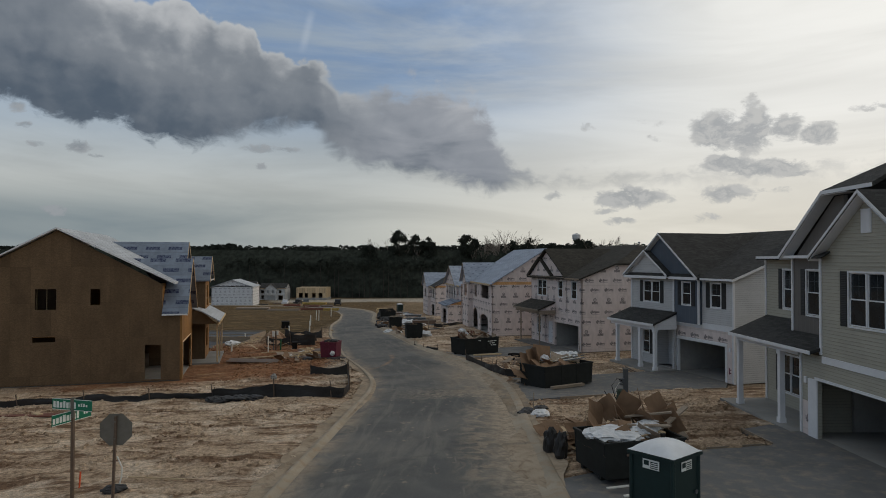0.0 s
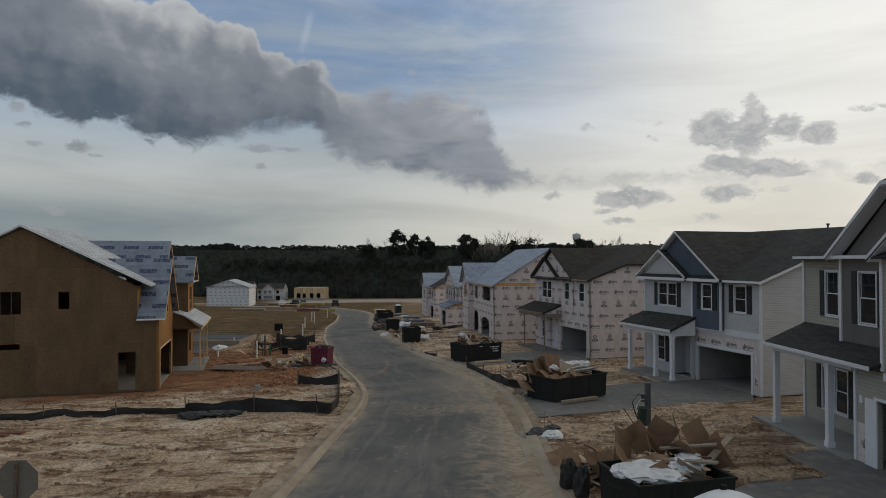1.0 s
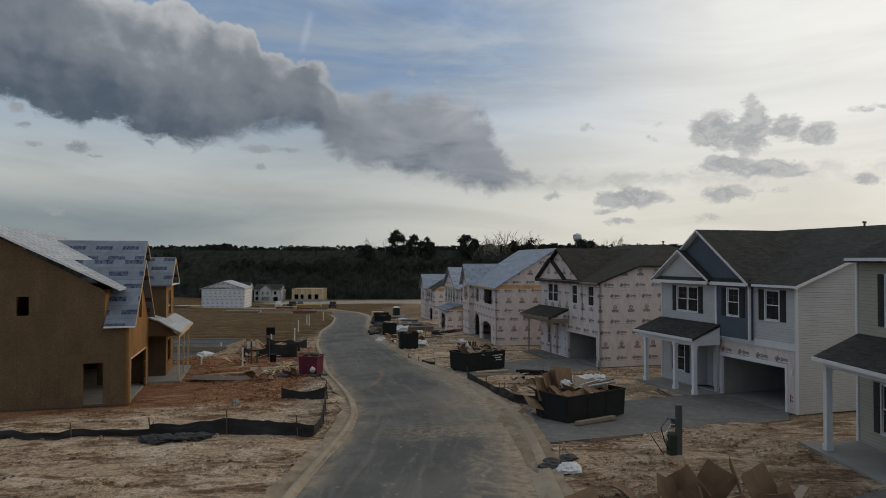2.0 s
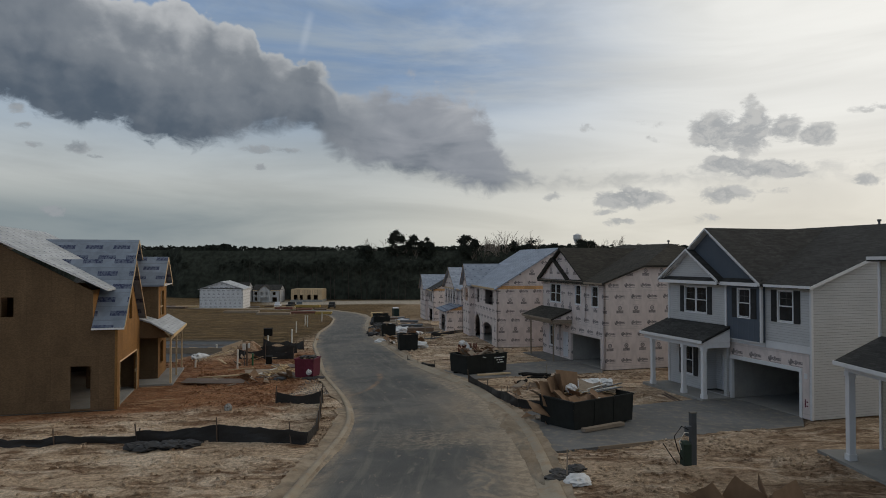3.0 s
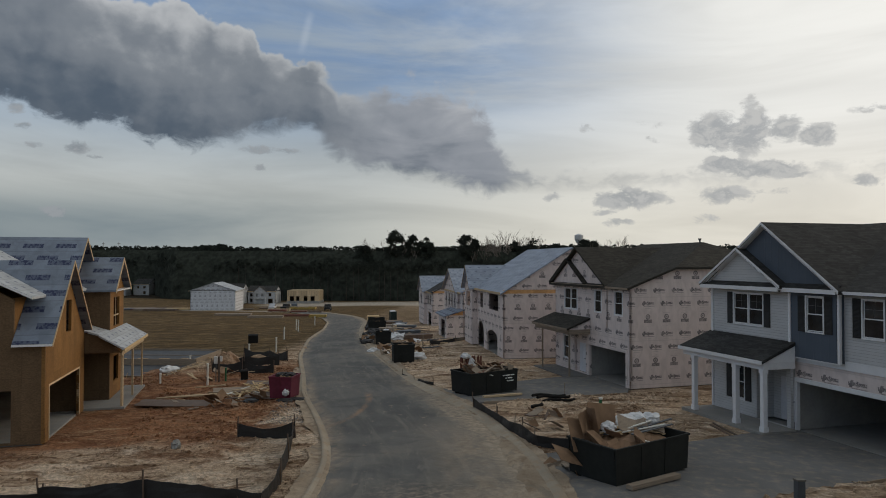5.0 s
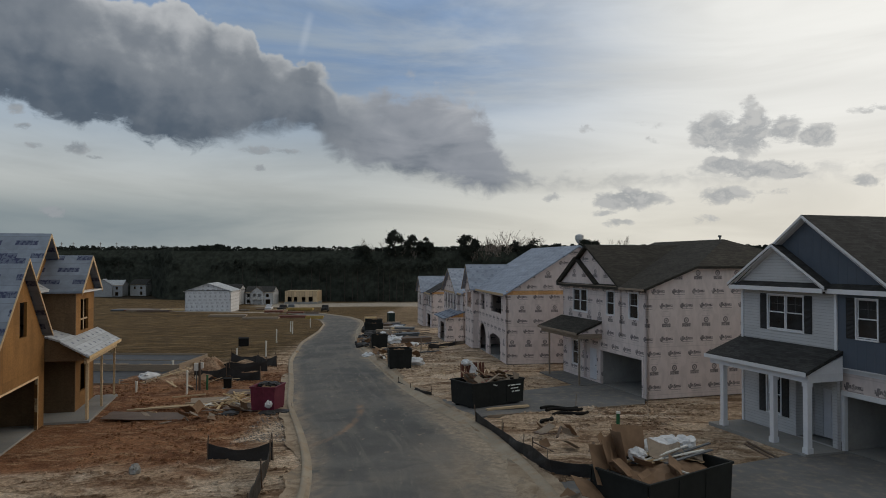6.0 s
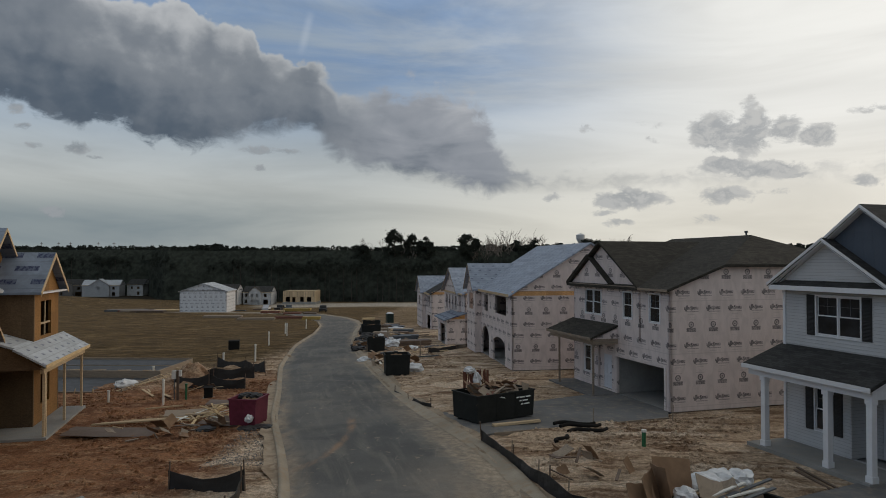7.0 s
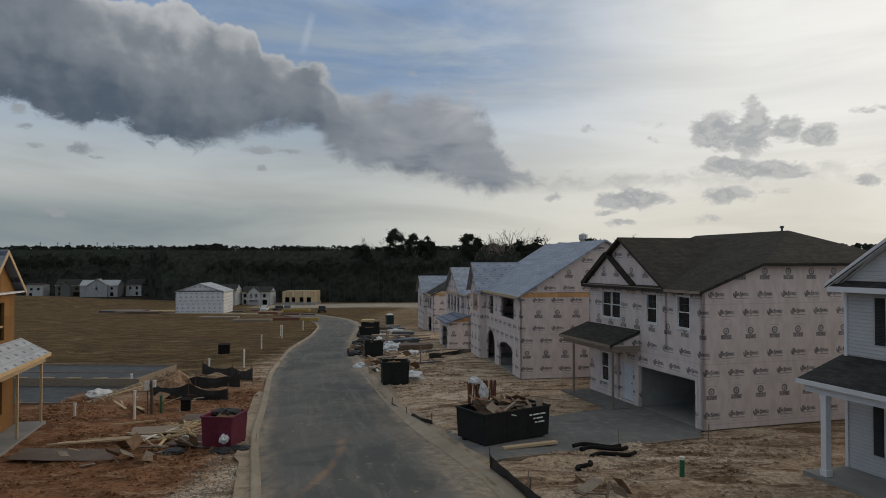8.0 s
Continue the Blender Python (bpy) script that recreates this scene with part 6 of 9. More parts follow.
def wrapped_house(m, label, width, depth, eave, pitch, roof, bay, holes, arches=(), small=True, skin="wrap", band=True, bay_roof=None):
    """Smaller, farther wrapped house: main block with the ridge along the street and a front bay under a gable. x runs from -width to 0."""
    h = thing("house", m, label, "house")
    part("wall", Build().wall("x", -width, 0.0, 0.0, eave, 0.0, 0.14, holes), skin, h)
    part("wall", Build().wall("y", 0.0, depth, 0.0, eave, 0.0, -0.14), skin, h)
    part("wall", Build().wall("y", 0.0, depth, 0.0, eave, -width, 0.14), skin, h)
    part("wall", Build().wall("x", -width, 0.0, 0.0, eave, depth - 0.14, 0.14), skin, h)
    yr, zr = depth / 2, eave + pitch * depth / 2
    part("gable_wall", Build().extrude([(0.0, 0.2, eave + 0.22), (0.0, depth - 0.2, eave + 0.22), (0.0, yr, zr - 0.05)], (-0.12, 0, 0)), skin, h)
    if band:
        part("sheathing_band", Build().box(-0.14, 0.006, 0.0, depth, eave - 0.12, eave + 0.2), "board_orange", h, "bare orange sheathing strip")
    part("gable_wall", Build().extrude([(-width, 0.0, eave), (-width, depth, eave), (-width, yr, zr)], (0.12, 0, 0)), skin, h)
    e = 0.35
    part("roof", Build().slab([(-width - 0.3, -e, eave + 0.1 - pitch * e), (0.3, -e, eave + 0.1 - pitch * e), (0.3, yr, zr + 0.1), (-width - 0.3, yr, zr + 0.1)], 0.12), roof, h)
    part("roof", Build().slab([(-width - 0.3, yr, zr + 0.1), (0.3, yr, zr + 0.1), (0.3, depth + e, eave + 0.1 - pitch * e), (-width - 0.3, depth + e, eave + 0.1 - pitch * e)], 0.12), roof, h)
    part("fascia", Build().box(-width - 0.3, 0.3, -e - 0.04, -e - 0.002, eave - 0.20, eave), "pale_wood", h)
    part("floor", Build().box(-width + 0.15, -0.15, 0.15, depth - 0.15, -0.3, 0.02), "slab_grey", h)
    # indoors in dark brown: the shade of the unlit rooms is put into the colour
    part("upper_floor", Build().box(-width + 0.15, -0.15, 0.16, depth - 0.15, 2.8, 3.05), "board_brown", h)
    part("partition", Build().box(-width + 0.15, -0.15, 4.5, 4.6, 0.03, eave), "board_brown", h)
    for a0, a1, top, rise in arches:
        # rounded head of an entry: two spandrels in the corners of the opening
        r, c = (a1 - a0) / 2, (a0 + a1) / 2
        for s in (-1, 1):
            arc = [(c + s * r * math.sin(k * math.pi / 12), 0.003, top - rise + rise * math.cos(k * math.pi / 12)) for k in range(7)]
            part("arch_head", Build().extrude(arc + [(c + s * r, 0.003, top)], (0, 0.13, 0)), skin, h)
    if bay:
        b0, b1, out, be, bh = bay
        part("wall", Build().wall("x", b0, b1, 0.0, be, -out, 0.14, small if small is not True else ()), skin, h)
        part("wall", Build().wall("y", -out + 0.14, 0.0, 0.0, be, b1, -0.14), skin, h)
        part("wall", Build().wall("y", -out + 0.14, 0.0, 0.0, be, b0, 0.14), skin, h)
        bm2 = (b0 + b1) / 2
        part("gable_wall", Build().extrude([(b0, -out, be), (b1, -out, be), (bm2, -out, be + bh)], (0, 0.12, 0)), skin, h)
        back = min(yr, (be + bh - eave) / pitch)
        gable_roof(h, "gable_roof", bay_roof or roof, bm2, be + bh + 0.12, (b0 - 0.3, b1 + 0.3), be - 0.05, -out - 0.35, (0.2, back), 0.12)
        rakes(h, bm2, be + bh + 0.12, (b0 - 0.3, b1 + 0.3), be - 0.05, -out - 0.35, "grey_wood")
    return h


wrapped_house(SITE_D, "unfinished house in printed pinkish wrap with blue-grey underlay roof", 13.2, 12.4, 5.75, 0.62, "underlay_far", (-14.0, -10.5, 0.6, 5.75, 2.2),
              [(-5.36, -1.75, 3.95, 5.42), (-9.36, -7.97, 3.89, 5.3), (-6.1, -2.1, 0.0, 2.05), (-10.3, -7.5, 0.0, 2.55), (-13.0, -11.2, 3.85, 5.34)], [(-10.3, -7.5, 2.55, 1.2), (-6.1, -2.1, 2.05, 0.55)], small=[(-13.2, -11.3, 3.85, 5.34)])
wrapped_house(SITE_E @ Matrix.Translation((0.0, 2.0, 0)), "unfinished house in printed pale wrap with grey underlay roof", 11.8, 12.0, 5.7, 0.45, "underlay_far", (-11.8, -2.2, 0.3, 5.7, 2.7),
              [(-10.6, -3.4, 3.6, 5.3)], small=[(-10.6, -9.4, 3.6, 5.3), (-8.5, -7.4, 3.6, 5.3), (-6.5, -5.4, 3.6, 5.3), (-4.6, -3.4, 3.6, 5.3)])
wrapped_house(SITE_F, "unfinished house in pale wrap with dark front gable beyond the others", 12.5, 11.0, 5.6, 0.5, "shingle_black", (-12.4, -6.2, 0.6, 5.6, 2.4),
              [(-3.4, -2.0, 3.5, 5.1), (-5.6, -4.4, 3.5, 5.1), (-4.8, -1.6, 0.0, 2.2)], small=[(-10.2, -8.6, 3.4, 5.0)], bay_roof="underlay_far")


def garage_wing(m, label):
    t = thing("garage_wing", m, label, "garage")
    part("wall", Build().wall("x", -6.2, 0.0, 0.0, 2.9, 0.0, 0.14, [(-4.6, -1.4, 0.0, 2.2)]), "wrap", t)
    part("wall", Build().wall("y", 0.14, 4.4, 0.0, 2.9, 0.0, -0.14), "wrap", t)
    part("wall", Build().wall("y", 0.14, 4.4, 0.0, 2.9, -6.2, 0.14), "wrap", t)
    part("roof", Build().slab([(-6.6, -0.4, 2.85), (0.4, -0.4, 2.85), (0.4, 4.4, 4.3), (-6.6, 4.4, 4.3)], 0.12), "underlay_blue", t)
    part("end_wall", Build().extrude([(0.0, 0.1, 2.9), (0.0, 4.4, 2.9), (0.0, 4.4, 4.15)], (-0.12, 0, 0)), "board_orange", t)
    part("floor", Build().box(-6.0, -0.15, 0.1, 4.4, -0.3, 0.02), "slab_grey", t)
    return t


garage_wing(SITE_E, "wrapped garage wing with blue underlay lean-to roof")


# ---- things on the lots ----
def land(x, y, dz=0.0):
    return rough_land(x, y) + dz


def turn(x, y, z, ang=0.0, tilt=(0.0, 0.0)):
    return pose(x, y, z, tilt[0], tilt[1], ang)


def dumpster(x, y, z, ang, size=(4.0, 2.2, 1.4), mat="bin_dark", label="dark steel dumpster heaped with building waste", bars=False):
    """Open container: sloping ends, ribs, rim, and a rough fill. Its long side faces local -y; origin at the middle of its floor."""
    w, d, hgt = size
    t = thing("dumpster", turn(x, y, z, ang), label, "dumpster", "waste dumpsters")
    hx, hy, s, e = w / 2, d / 2, 0.05, 0.05
    b = Build()
    b.extrude([(-hx, -hy, 0.06), (hx, -hy, 0.06), (hx + e, -hy - 0.04, hgt), (-hx - e, -hy - 0.04, hgt)], (0, s, 0))
    b.extrude([(-hx, hy, 0.06), (hx, hy, 0.06), (hx + e, hy + 0.04, hgt), (-hx - e, hy + 0.04, hgt)], (0, -s, 0))
    for sx in (-1, 1):
        b.extrude([(sx * hx, -hy + s, 0.06), (sx * hx, hy - s, 0.06), (sx * (hx + e), hy - s, hgt), (sx * (hx + e), -hy + s, hgt)], (-sx * s, 0, 0))
    b.box(-hx, hx, -hy, hy, 0.02, 0.06)
    part("body", b, mat, t)
    r = Build()
    for y0, y1 in ((-hy - 0.065, -hy - 0.0), (hy, hy + 0.065)):
        r.box(-hx - e - 0.04, hx + e + 0.04, y0, y1, hgt - 0.04, hgt + 0.03)
    for x0 in (-hx - e - 0.05, hx + e - 0.05):
        r.box(x0, x0 + 0.1, -hy, hy, hgt - 0.04, hgt + 0.03)
    part("rim", r, mat, t)
    nr = 2 if w > 1.6 else 1
    for k in range(nr):
        xx = -hx + w * (k + 1) / (nr + 1)
        part("rib", Build().extrude([(xx - 0.04, -hy - 0.002, 0.08), (xx + 0.04, -hy - 0.002, 0.08), (xx + 0.04, -hy - 0.04, hgt - 0.07), (xx - 0.04, -hy - 0.04, hgt - 0.07)], (0, -0.016, 0)), mat, t)
    for sx in (-1, 1):
        part("skid", Build().box(-hx, hx, sx * 0.6 - 0.06, sx * 0.6 + 0.06, -0.1, 0.02), mat, t)
    # heaped fill
    f = Build()
    n1, n2 = 15, 9
    rng = random.Random(int(x * 31 + y * 17))
    grid = []
    for j in range(n2):
        for i in range(n1):
            u, v = -1 + 2 * i / (n1 - 1), -1 + 2 * j / (n2 - 1)
            zz = hgt - 0.34 + 0.30 * (1 - u * u) * (1 - v * v) + rng.uniform(-0.10, 0.10)
            grid.append((u * (hx + e * 0.7), v * (hy - 0.03), zz))
    f.v = grid
    f.f = [(j * n1 + i, j * n1 + i + 1, (j + 1) * n1 + i + 1, (j + 1) * n1 + i) for j in range(n2 - 1) for i in range(n1 - 1)]
    part("rubble", f, "card", t, "mixed brown building rubble")
    if bars:
        for k, (a, c) in enumerate(((0.55, 1.75), (0.75, 1.65), (0.85, 1.55))):
            zz = 0.98 - k * 0.17
            q = a
            for wl in (0.14, 0.34, 0.30, 0.26, 0.2):
                if q + wl < c:
                    part("lettering_bar", Build().box(q, q + wl, -hy - 0.115, -hy - 0.105, zz, zz + 0.06), "sign_white", t)
                q += wl + 0.06
    return t


def plank(p, q, w=0.14, h=0.04, mat="pale_wood", label="loose pale timber board lying on the lot", name="plank", group="loose boards", category="plank"):
    p, q = Vector(p), Vector(q)
    mid = (p + q) / 2
    b = Build().beam(p - mid, q - mid, w, h)
    ob = part(name, b, mat)
    ob.matrix_world = Matrix.Translation(mid)
    return tagged(ob, label, category, group)


def sheet(x, y, z, w, h, ang, tilt, mat="card", label="torn brown cardboard sheet", name="cardboard_sheet", category="cardboard", bend=0.12, group="building waste", seed=0):
    """A bent, torn sheet of board or plastic with thickness."""
    rng = random.Random(seed * 7919 + int(x * 100) + int(y * 10))
    n1, n2 = 6, 5
    b = Build()
    pts = []
    for j in range(n2):
        for i in range(n1):
            u, v = i / (n1 - 1) - 0.5, j / (n2 - 1) - 0.5
            edge = 1.0 if 0 < i < n1 - 1 and 0 < j < n2 - 1 else rng.uniform(0.95, 1.02)
            pts.append((u * w * edge, v * h * edge, bend * (u * u * 3 - abs(v)) + rng.uniform(-0.02, 0.02) * bend * 8))
    k = len(pts)
    b.v = pts + [(p[0], p[1], p[2] - 0.015) for p in pts]
    for j in range(n2 - 1):
        for i in range(n1 - 1):
            a = j * n1 + i
            b.f.append((a, a + 1, a + n1 + 1, a + n1))
            b.f.append((k + a + n1, k + a + n1 + 1, k + a + 1, k + a))
    rim = [i for i in range(n1)] + [j * n1 + n1 - 1 for j in range(1, n2)] + [(n2 - 1) * n1 + i for i in range(n1 - 2, -1, -1)] + [j * n1 for j in range(n2 - 2, 0, -1)]
    for a, c in zip(rim, rim[1:] + rim[:1]):
        b.f.append((c, a, k + a, k + c))
    ob = part(name, b, mat)
    ob.matrix_world = turn(x, y, z, ang, tilt)
    return tagged(ob, label, category, group)


def bag(x, y, z, r, squash=0.6, mat="sheet_plastic", label="crumpled white plastic wrapping on the waste heap", name="plastic_wrap", category="plastic", seed=1, group="building waste"):
    bm = bmesh.new()
    bmesh.ops.create_icosphere(bm, subdivisions=3, radius=r)
    for v in bm.verts:
        k = 1 + 0.38 * noise.noise(v.co * (2.2 / r) + Vector((seed * 3.1, 0, 0))) + 0.18 * noise.noise(v.co * (6.0 / r) + Vector((0, seed * 2.3, 0)))
        v.co = Vector((v.co.x * k, v.co.y * k * 0.85, v.co.z * k * squash))
    me = bpy.data.meshes.new(name)
    bm.to_mesh(me)
    bm.free()
    me.materials.append(M[mat])
    ob = new(name, me)
    ob.matrix_world = turn(x, y, z, seed * 47)
    return tagged(ob, label, category, group)


def silt_fence(pts, label="black fabric silt fence on wooden stakes", hgt=0.66, sag=0.16, every=3.6, lean=0.06):
    """A run of black fabric between stakes: the top droops from stake to stake, the foot is tucked into the sand."""
    pts = [Vector((*p, 0)) for p in pts]
    cum = [0.0]
    for a, c in zip(pts, pts[1:]):
        cum.append(cum[-1] + (c - a).length)

    def along(s):
        for i in range(len(pts) - 1):
            if s <= cum[i + 1] + 1e-6:
                return pts[i].lerp(pts[i + 1], (s - cum[i]) / (cum[i + 1] - cum[i])), (pts[i + 1] - pts[i]).normalized()
        return pts[-1], (pts[-1] - pts[-2]).normalized()

    total = cum[-1]
    rng = random.Random(int(total * 100))
    nst = max(2, round(total / every) + 1)
    stakes = [total * k / (nst - 1) for k in range(nst)]
    p0 = pts[0]
    t = thing("silt_fence", Matrix.Translation((p0.x, p0.y, land(p0.x, p0.y))), label, "fence", "silt fences")
    o = t.matrix_world.translation
    hs = [hgt * rng.uniform(0.75, 1.12) for _ in stakes]
    b = Build()
    n = max(8, int(total / 0.28))
    rows = 6
    for i in range(n + 1):
        s = total * i / n
        p, d = along(s)
        side = Vector((-d.y, d.x, 0))
        k = min(len(stakes) - 2, int(s / total * (nst - 1)))
        f = (s - stakes[k]) / (stakes[k + 1] - stakes[k])
        top = hs[k] * (1 - f) + hs[k + 1] * f - sag * 4 * f * (1 - f) * (0.6 + 0.5 * noise.noise((s * 0.3, total, 0)))
        zb = land(p.x, p.y)
        for j in range(rows):
            v = j / (rows - 1)
            fold = noise.noise((s * 0.9, v * 1.2, total)) * 0.07 + noise.noise((s * 3.0, v * 3.0, 3)) * 0.025
            q = p + side * (fold + lean * v * math.sin(s * 0.7 + total))
            b.v.append((q.x - o.x, q.y - o.y, zb - 0.05 + (top + 0.05) * v - o.z))
    for i in range(n):
        for j in range(rows - 1):
            a = i * rows + j
            b.f.append((a, a + rows, a + rows + 1, a + 1))
    ob = part("fabric", b, "fence_black", t, "sagging black woven fabric")
    so = ob.modifiers.new("thickness", "SOLIDIFY")
    so.thickness = 0.012
    for s, hh in zip(stakes, hs):
        p, d = along(s)
        zb = land(p.x, p.y)
        b = Build().beam((p.x - o.x + 0.03, p.y - o.y, zb - 0.3 - o.z), (p.x - o.x + rng.uniform(-0.1, 0.1), p.y - o.y + rng.uniform(-0.08, 0.08), zb + hh + 0.30 - o.z), 0.045, 0.045, (1, 0, 0))
        part("stake", b, "post_brown", t)
    return t


silt_fence([(-31, 37.6), (-24.6, 37.9), (-18.2, 38.4), (-13.0, 38.25)], hgt=0.40, sag=0.10)
silt_fence([(-13.0, 38.27), (-9.4, 37.9), (-6.6, 37.0), (-5.4, 36.6), (-5.5, 39.6), (-6.0, 43.2), (-6.6, 46.4)], hgt=0.68)
silt_fence([(-9.25, 47.0), (-7.9, 46.6), (-6.5, 46.6)], sag=0.35, hgt=0.75, every=3.2)
silt_fence([(-19.2, 82.0), (-16.5, 80.5), (-13.8, 77.2)], hgt=1.0, sag=0.35)
silt_fence([(-19.8, 76.0), (-17.0, 74.6), (-14.0, 74.8)], hgt=0.85, sag=0.4)
silt_fence([(-18.6, 71.4), (-16.5, 70.6), (-13.2, 69.6)], hgt=0.9, sag=0.35)
silt_fence([(1.75, 52.6), (2.3, 50.9), (3.1, 47.2), (4.0, 43.9), (5.4, 43.0)], hgt=0.55, sag=0.18)
silt_fence([(-2.9, 66.3), (-1.6, 62.4), (-0.5, 60.3)], hgt=0.3, sag=0.1)
silt_fence([(-1.2, 86.6), (1.5, 88.4), (3.6, 90.6)], hgt=0.45, sag=0.1)

# crumpled fabric trodden down before the fence
for k, (x, y) in enumerate(((-11.8, 36.9), (-11.0, 36.8), (-10.3, 37.0), (-12.4, 37.1))):
    bag(x, y, land(x, y, 0.10), 0.55, 0.3, "fence_black", "crumpled black fabric lying before the silt fence", "crumpled_fabric", "fabric", k + 5, "")

# dumpsters
dumpster(5.82, 21.5, lie(6.5, 21.5) + 0.23, 15, (2.6, 2.0, 1.08), label="dark steel dumpster heaped with cardboard and plastic")
dumpster(6.65, 40.1, lie(6.6, 40.4) + 0.15, 34.5, (3.7, 2.1, 1.22), label="dark steel dumpster heaped with boards and insulation wrappers")
dumpster(2.65, 57.7, lie(2.7, 57.7) + 0.17, 34.0, (3.45, 2.0, 1.28), label="dark steel dumpster with white lettering and waste boards", bars=True)
dumpster(-3.25, 73.6, lie(-3.3, 73.6) + 0.16, 10, (1.7, 1.5, 1.4), label="small dark steel dumpster at the street edge")
dumpster(-6.5, 91.2, lie(-6.5, 91.2) + 0.18, 10, (1.6, 1.4, 1.25), label="small dark steel dumpster at the street edge")
dumpster(-9.62, 58.0, land(-9.62, 58.0) + 0.12, -8, (1.30, 1.5, 1.28), "bin_red", "dark red steel dumpster beside a lumber heap")

# waste on the first dumpster
rng = random.Random(4)
Z0 = lie(6.5, 21.5) + 1.30
CARD = [(5.3, 24.4, 0.25, 0.9, 1.0, 35, (78, 20)), (5.9, 24.6, 0.40, 1.1, 0.9, 120, (72, 35)), (6.6, 24.5, 0.45, 0.9, 1.2, 160, (80, -30)), (7.3, 24.4, 0.50, 1.0, 1.1, 62, (70, 38)),
        (7.9, 24.2, 0.45, 0.8, 1.2, 15, (82, -25)), (7.0, 23.6, 0.30, 1.4, 0.6, 95, (40, 25)), (8.2, 23.4, 0.25, 0.7, 1.0, 130, (66, 20)), (6.1, 24.0, 0.35, 1.0, 0.6, 75, (80, 10)), (8.5, 23.9, 0.20, 0.6, 1.1, 40, (75, -15)), (5.0, 23.2, 0.15, 0.8, 0.9, 80, (60, -20))]
for k, (x, y, z, w, h2, a, tl) in enumerate(CARD):
    sheet(5.85 + (x - 6.2) * 0.80, 21.5 + (y - 22.6) * 0.85, Z0 + z, w * 0.85, h2 * 0.9, a, tl, "card", "torn brown cardboard box panel on the waste heap", bend=0.035, seed=k)
for k, (x, y, r, q) in enumerate(((4.9, 22.3, 0.55, 0.35), (5.5, 22.7, 0.5, 0.35), (6.8, 22.7, 0.5, 0.5), (7.4, 23.3, 0.35, 0.6))):
    bag(5.85 + (x - 6.2) * 0.80, 21.5 + (y - 22.6) * 0.85, Z0 + 0.05, r * 0.9, q, seed=k + 1)
for p, q in (((5.6, 23.4, 0.1), (7.3, 22.1, 0.35)), ((6.3, 23.6, 0.3), (7.6, 22.9, 0.6)), ((7.2, 22.6, 0.2), (8.4, 23.9, 0.55))):
    plank((p[0] - 0.3, p[1] - 1.1, Z0 + p[2]), (q[0] - 0.3, q[1] - 1.1, Z0 + q[2]), 0.19, 0.05, "grey_wood", "grey timber offcut sticking out of the waste")
for k, (x, y, z, rad, q) in enumerate(((5.0, 21.1, 0.05, 0.62, 0.26), (5.55, 20.95, 0.04, 0.55, 0.30), (5.4, 21.5, 0.10, 0.5, 0.3), (6.35, 21.6, 0.10, 0.52, 0.36), (6.65, 21.9, 0.14, 0.42, 0.45))):
    bag(x, y, Z0 + z, rad, q, seed=k + 140, label="crumpled white plastic sheeting spread over the waste")
# beside it: fabric cones, boxes, scraps on the sand
for k, (x, y, hh) in enumerate(((3.78, 23.9, 1.0), (3.98, 23.1, 0.95))):
    bag(x, y, land(x, y, 0.38), 0.27, 2.1, "fence_black", "bundle of black silt fabric propped on the sand", "rolled_fabric", "fabric", 31 + k, "")
sheet(4.9, 24.6, land(4.9, 24.6, 0.45), 1.0, 0.9, 20, (60, 0), "card", "brown cardboard box panel propped on the sand", seed=31)
sheet(4.7, 24.1, land(4.7, 24.1, 0.30), 0.8, 0.9, 100, (65, 10), "card", "brown cardboard box panel propped on the sand", seed=32)
bag(4.35, 30.6, land(4.35, 30.6, 0.10), 0.45, 0.35, seed=9, label="crumpled white plastic sheet on the sand")
sheet(5.3, 27.4, land(5.3, 27.4, 0.3), 1.2, 0.7, 70, (30, 10), "card", "brown cardboard panel lying on the sand", seed=33)
for k, (x, y) in enumerate(((3.9, 31.6), (4.3, 31.2), (3.7, 31.0), (4.6, 32.1))):
    bag(x, y, land(x, y, 0.06), 0.35, 0.35, "fence_black", "dark torn fabric scrap on the sand", "crumpled_fabric", "fabric", k + 21, "")
plank((4.1, 31.1, land(4.1, 31.1)), (4.12, 31.1, land(4.1, 31.1, 0.95)), 0.04, 0.04, "grey_wood", "thin upright stake in the sand", "stake", "stakes", "stake")
for a, c in (((5.0, 18.9), (6.4, 19.3)), ((4.7, 19.6), (6.0, 20.0)), ((5.5, 18.5), (6.6, 18.7))):
    plank((*a, lie(*a) + 0.16), (*c, lie(*c) + 0.17), 0.10, 0.03, "pvc", "pale plastic trim strip lying on the concrete")

# waste on and round the second dumpster
Z1 = lie(6.6, 40.4) + 1.31
for k, (x, y, z, w, h2, a, tl) in enumerate([(5.3, 40.9, 0.2, 1.0, 1.3, 60, (75, 0)), (5.0, 40.6, 0.1, 0.9, 1.2, 30, (60, 10)), (5.6, 41.2, 0.35, 0.8, 1.2, 100, (80, 5)), (4.6, 40.2, -0.5, 1.4, 0.8, 30, (30, 20)), (6.0, 41.6, 0.3, 1.2, 1.4, 20, (70, 10))]):
    sheet(x - 0.1, y - 0.65, Z1 + z, w, h2, a, tl, "card", "brown cardboard panel standing in the waste", bend=0.035, seed=k + 50)
for k, (x, y, r, q) in enumerate(((6.9, 42.0, 0.42, 0.55), (7.4, 42.3, 0.45, 0.5), (8.0, 42.3, 0.38, 0.6), (6.1, 41.0, 0.28, 0.7))):
    bag(x - 0.1, y - 0.65, Z1 + 0.28, r, q, seed=k + 61, label="white insulation wrapper on the waste heap")
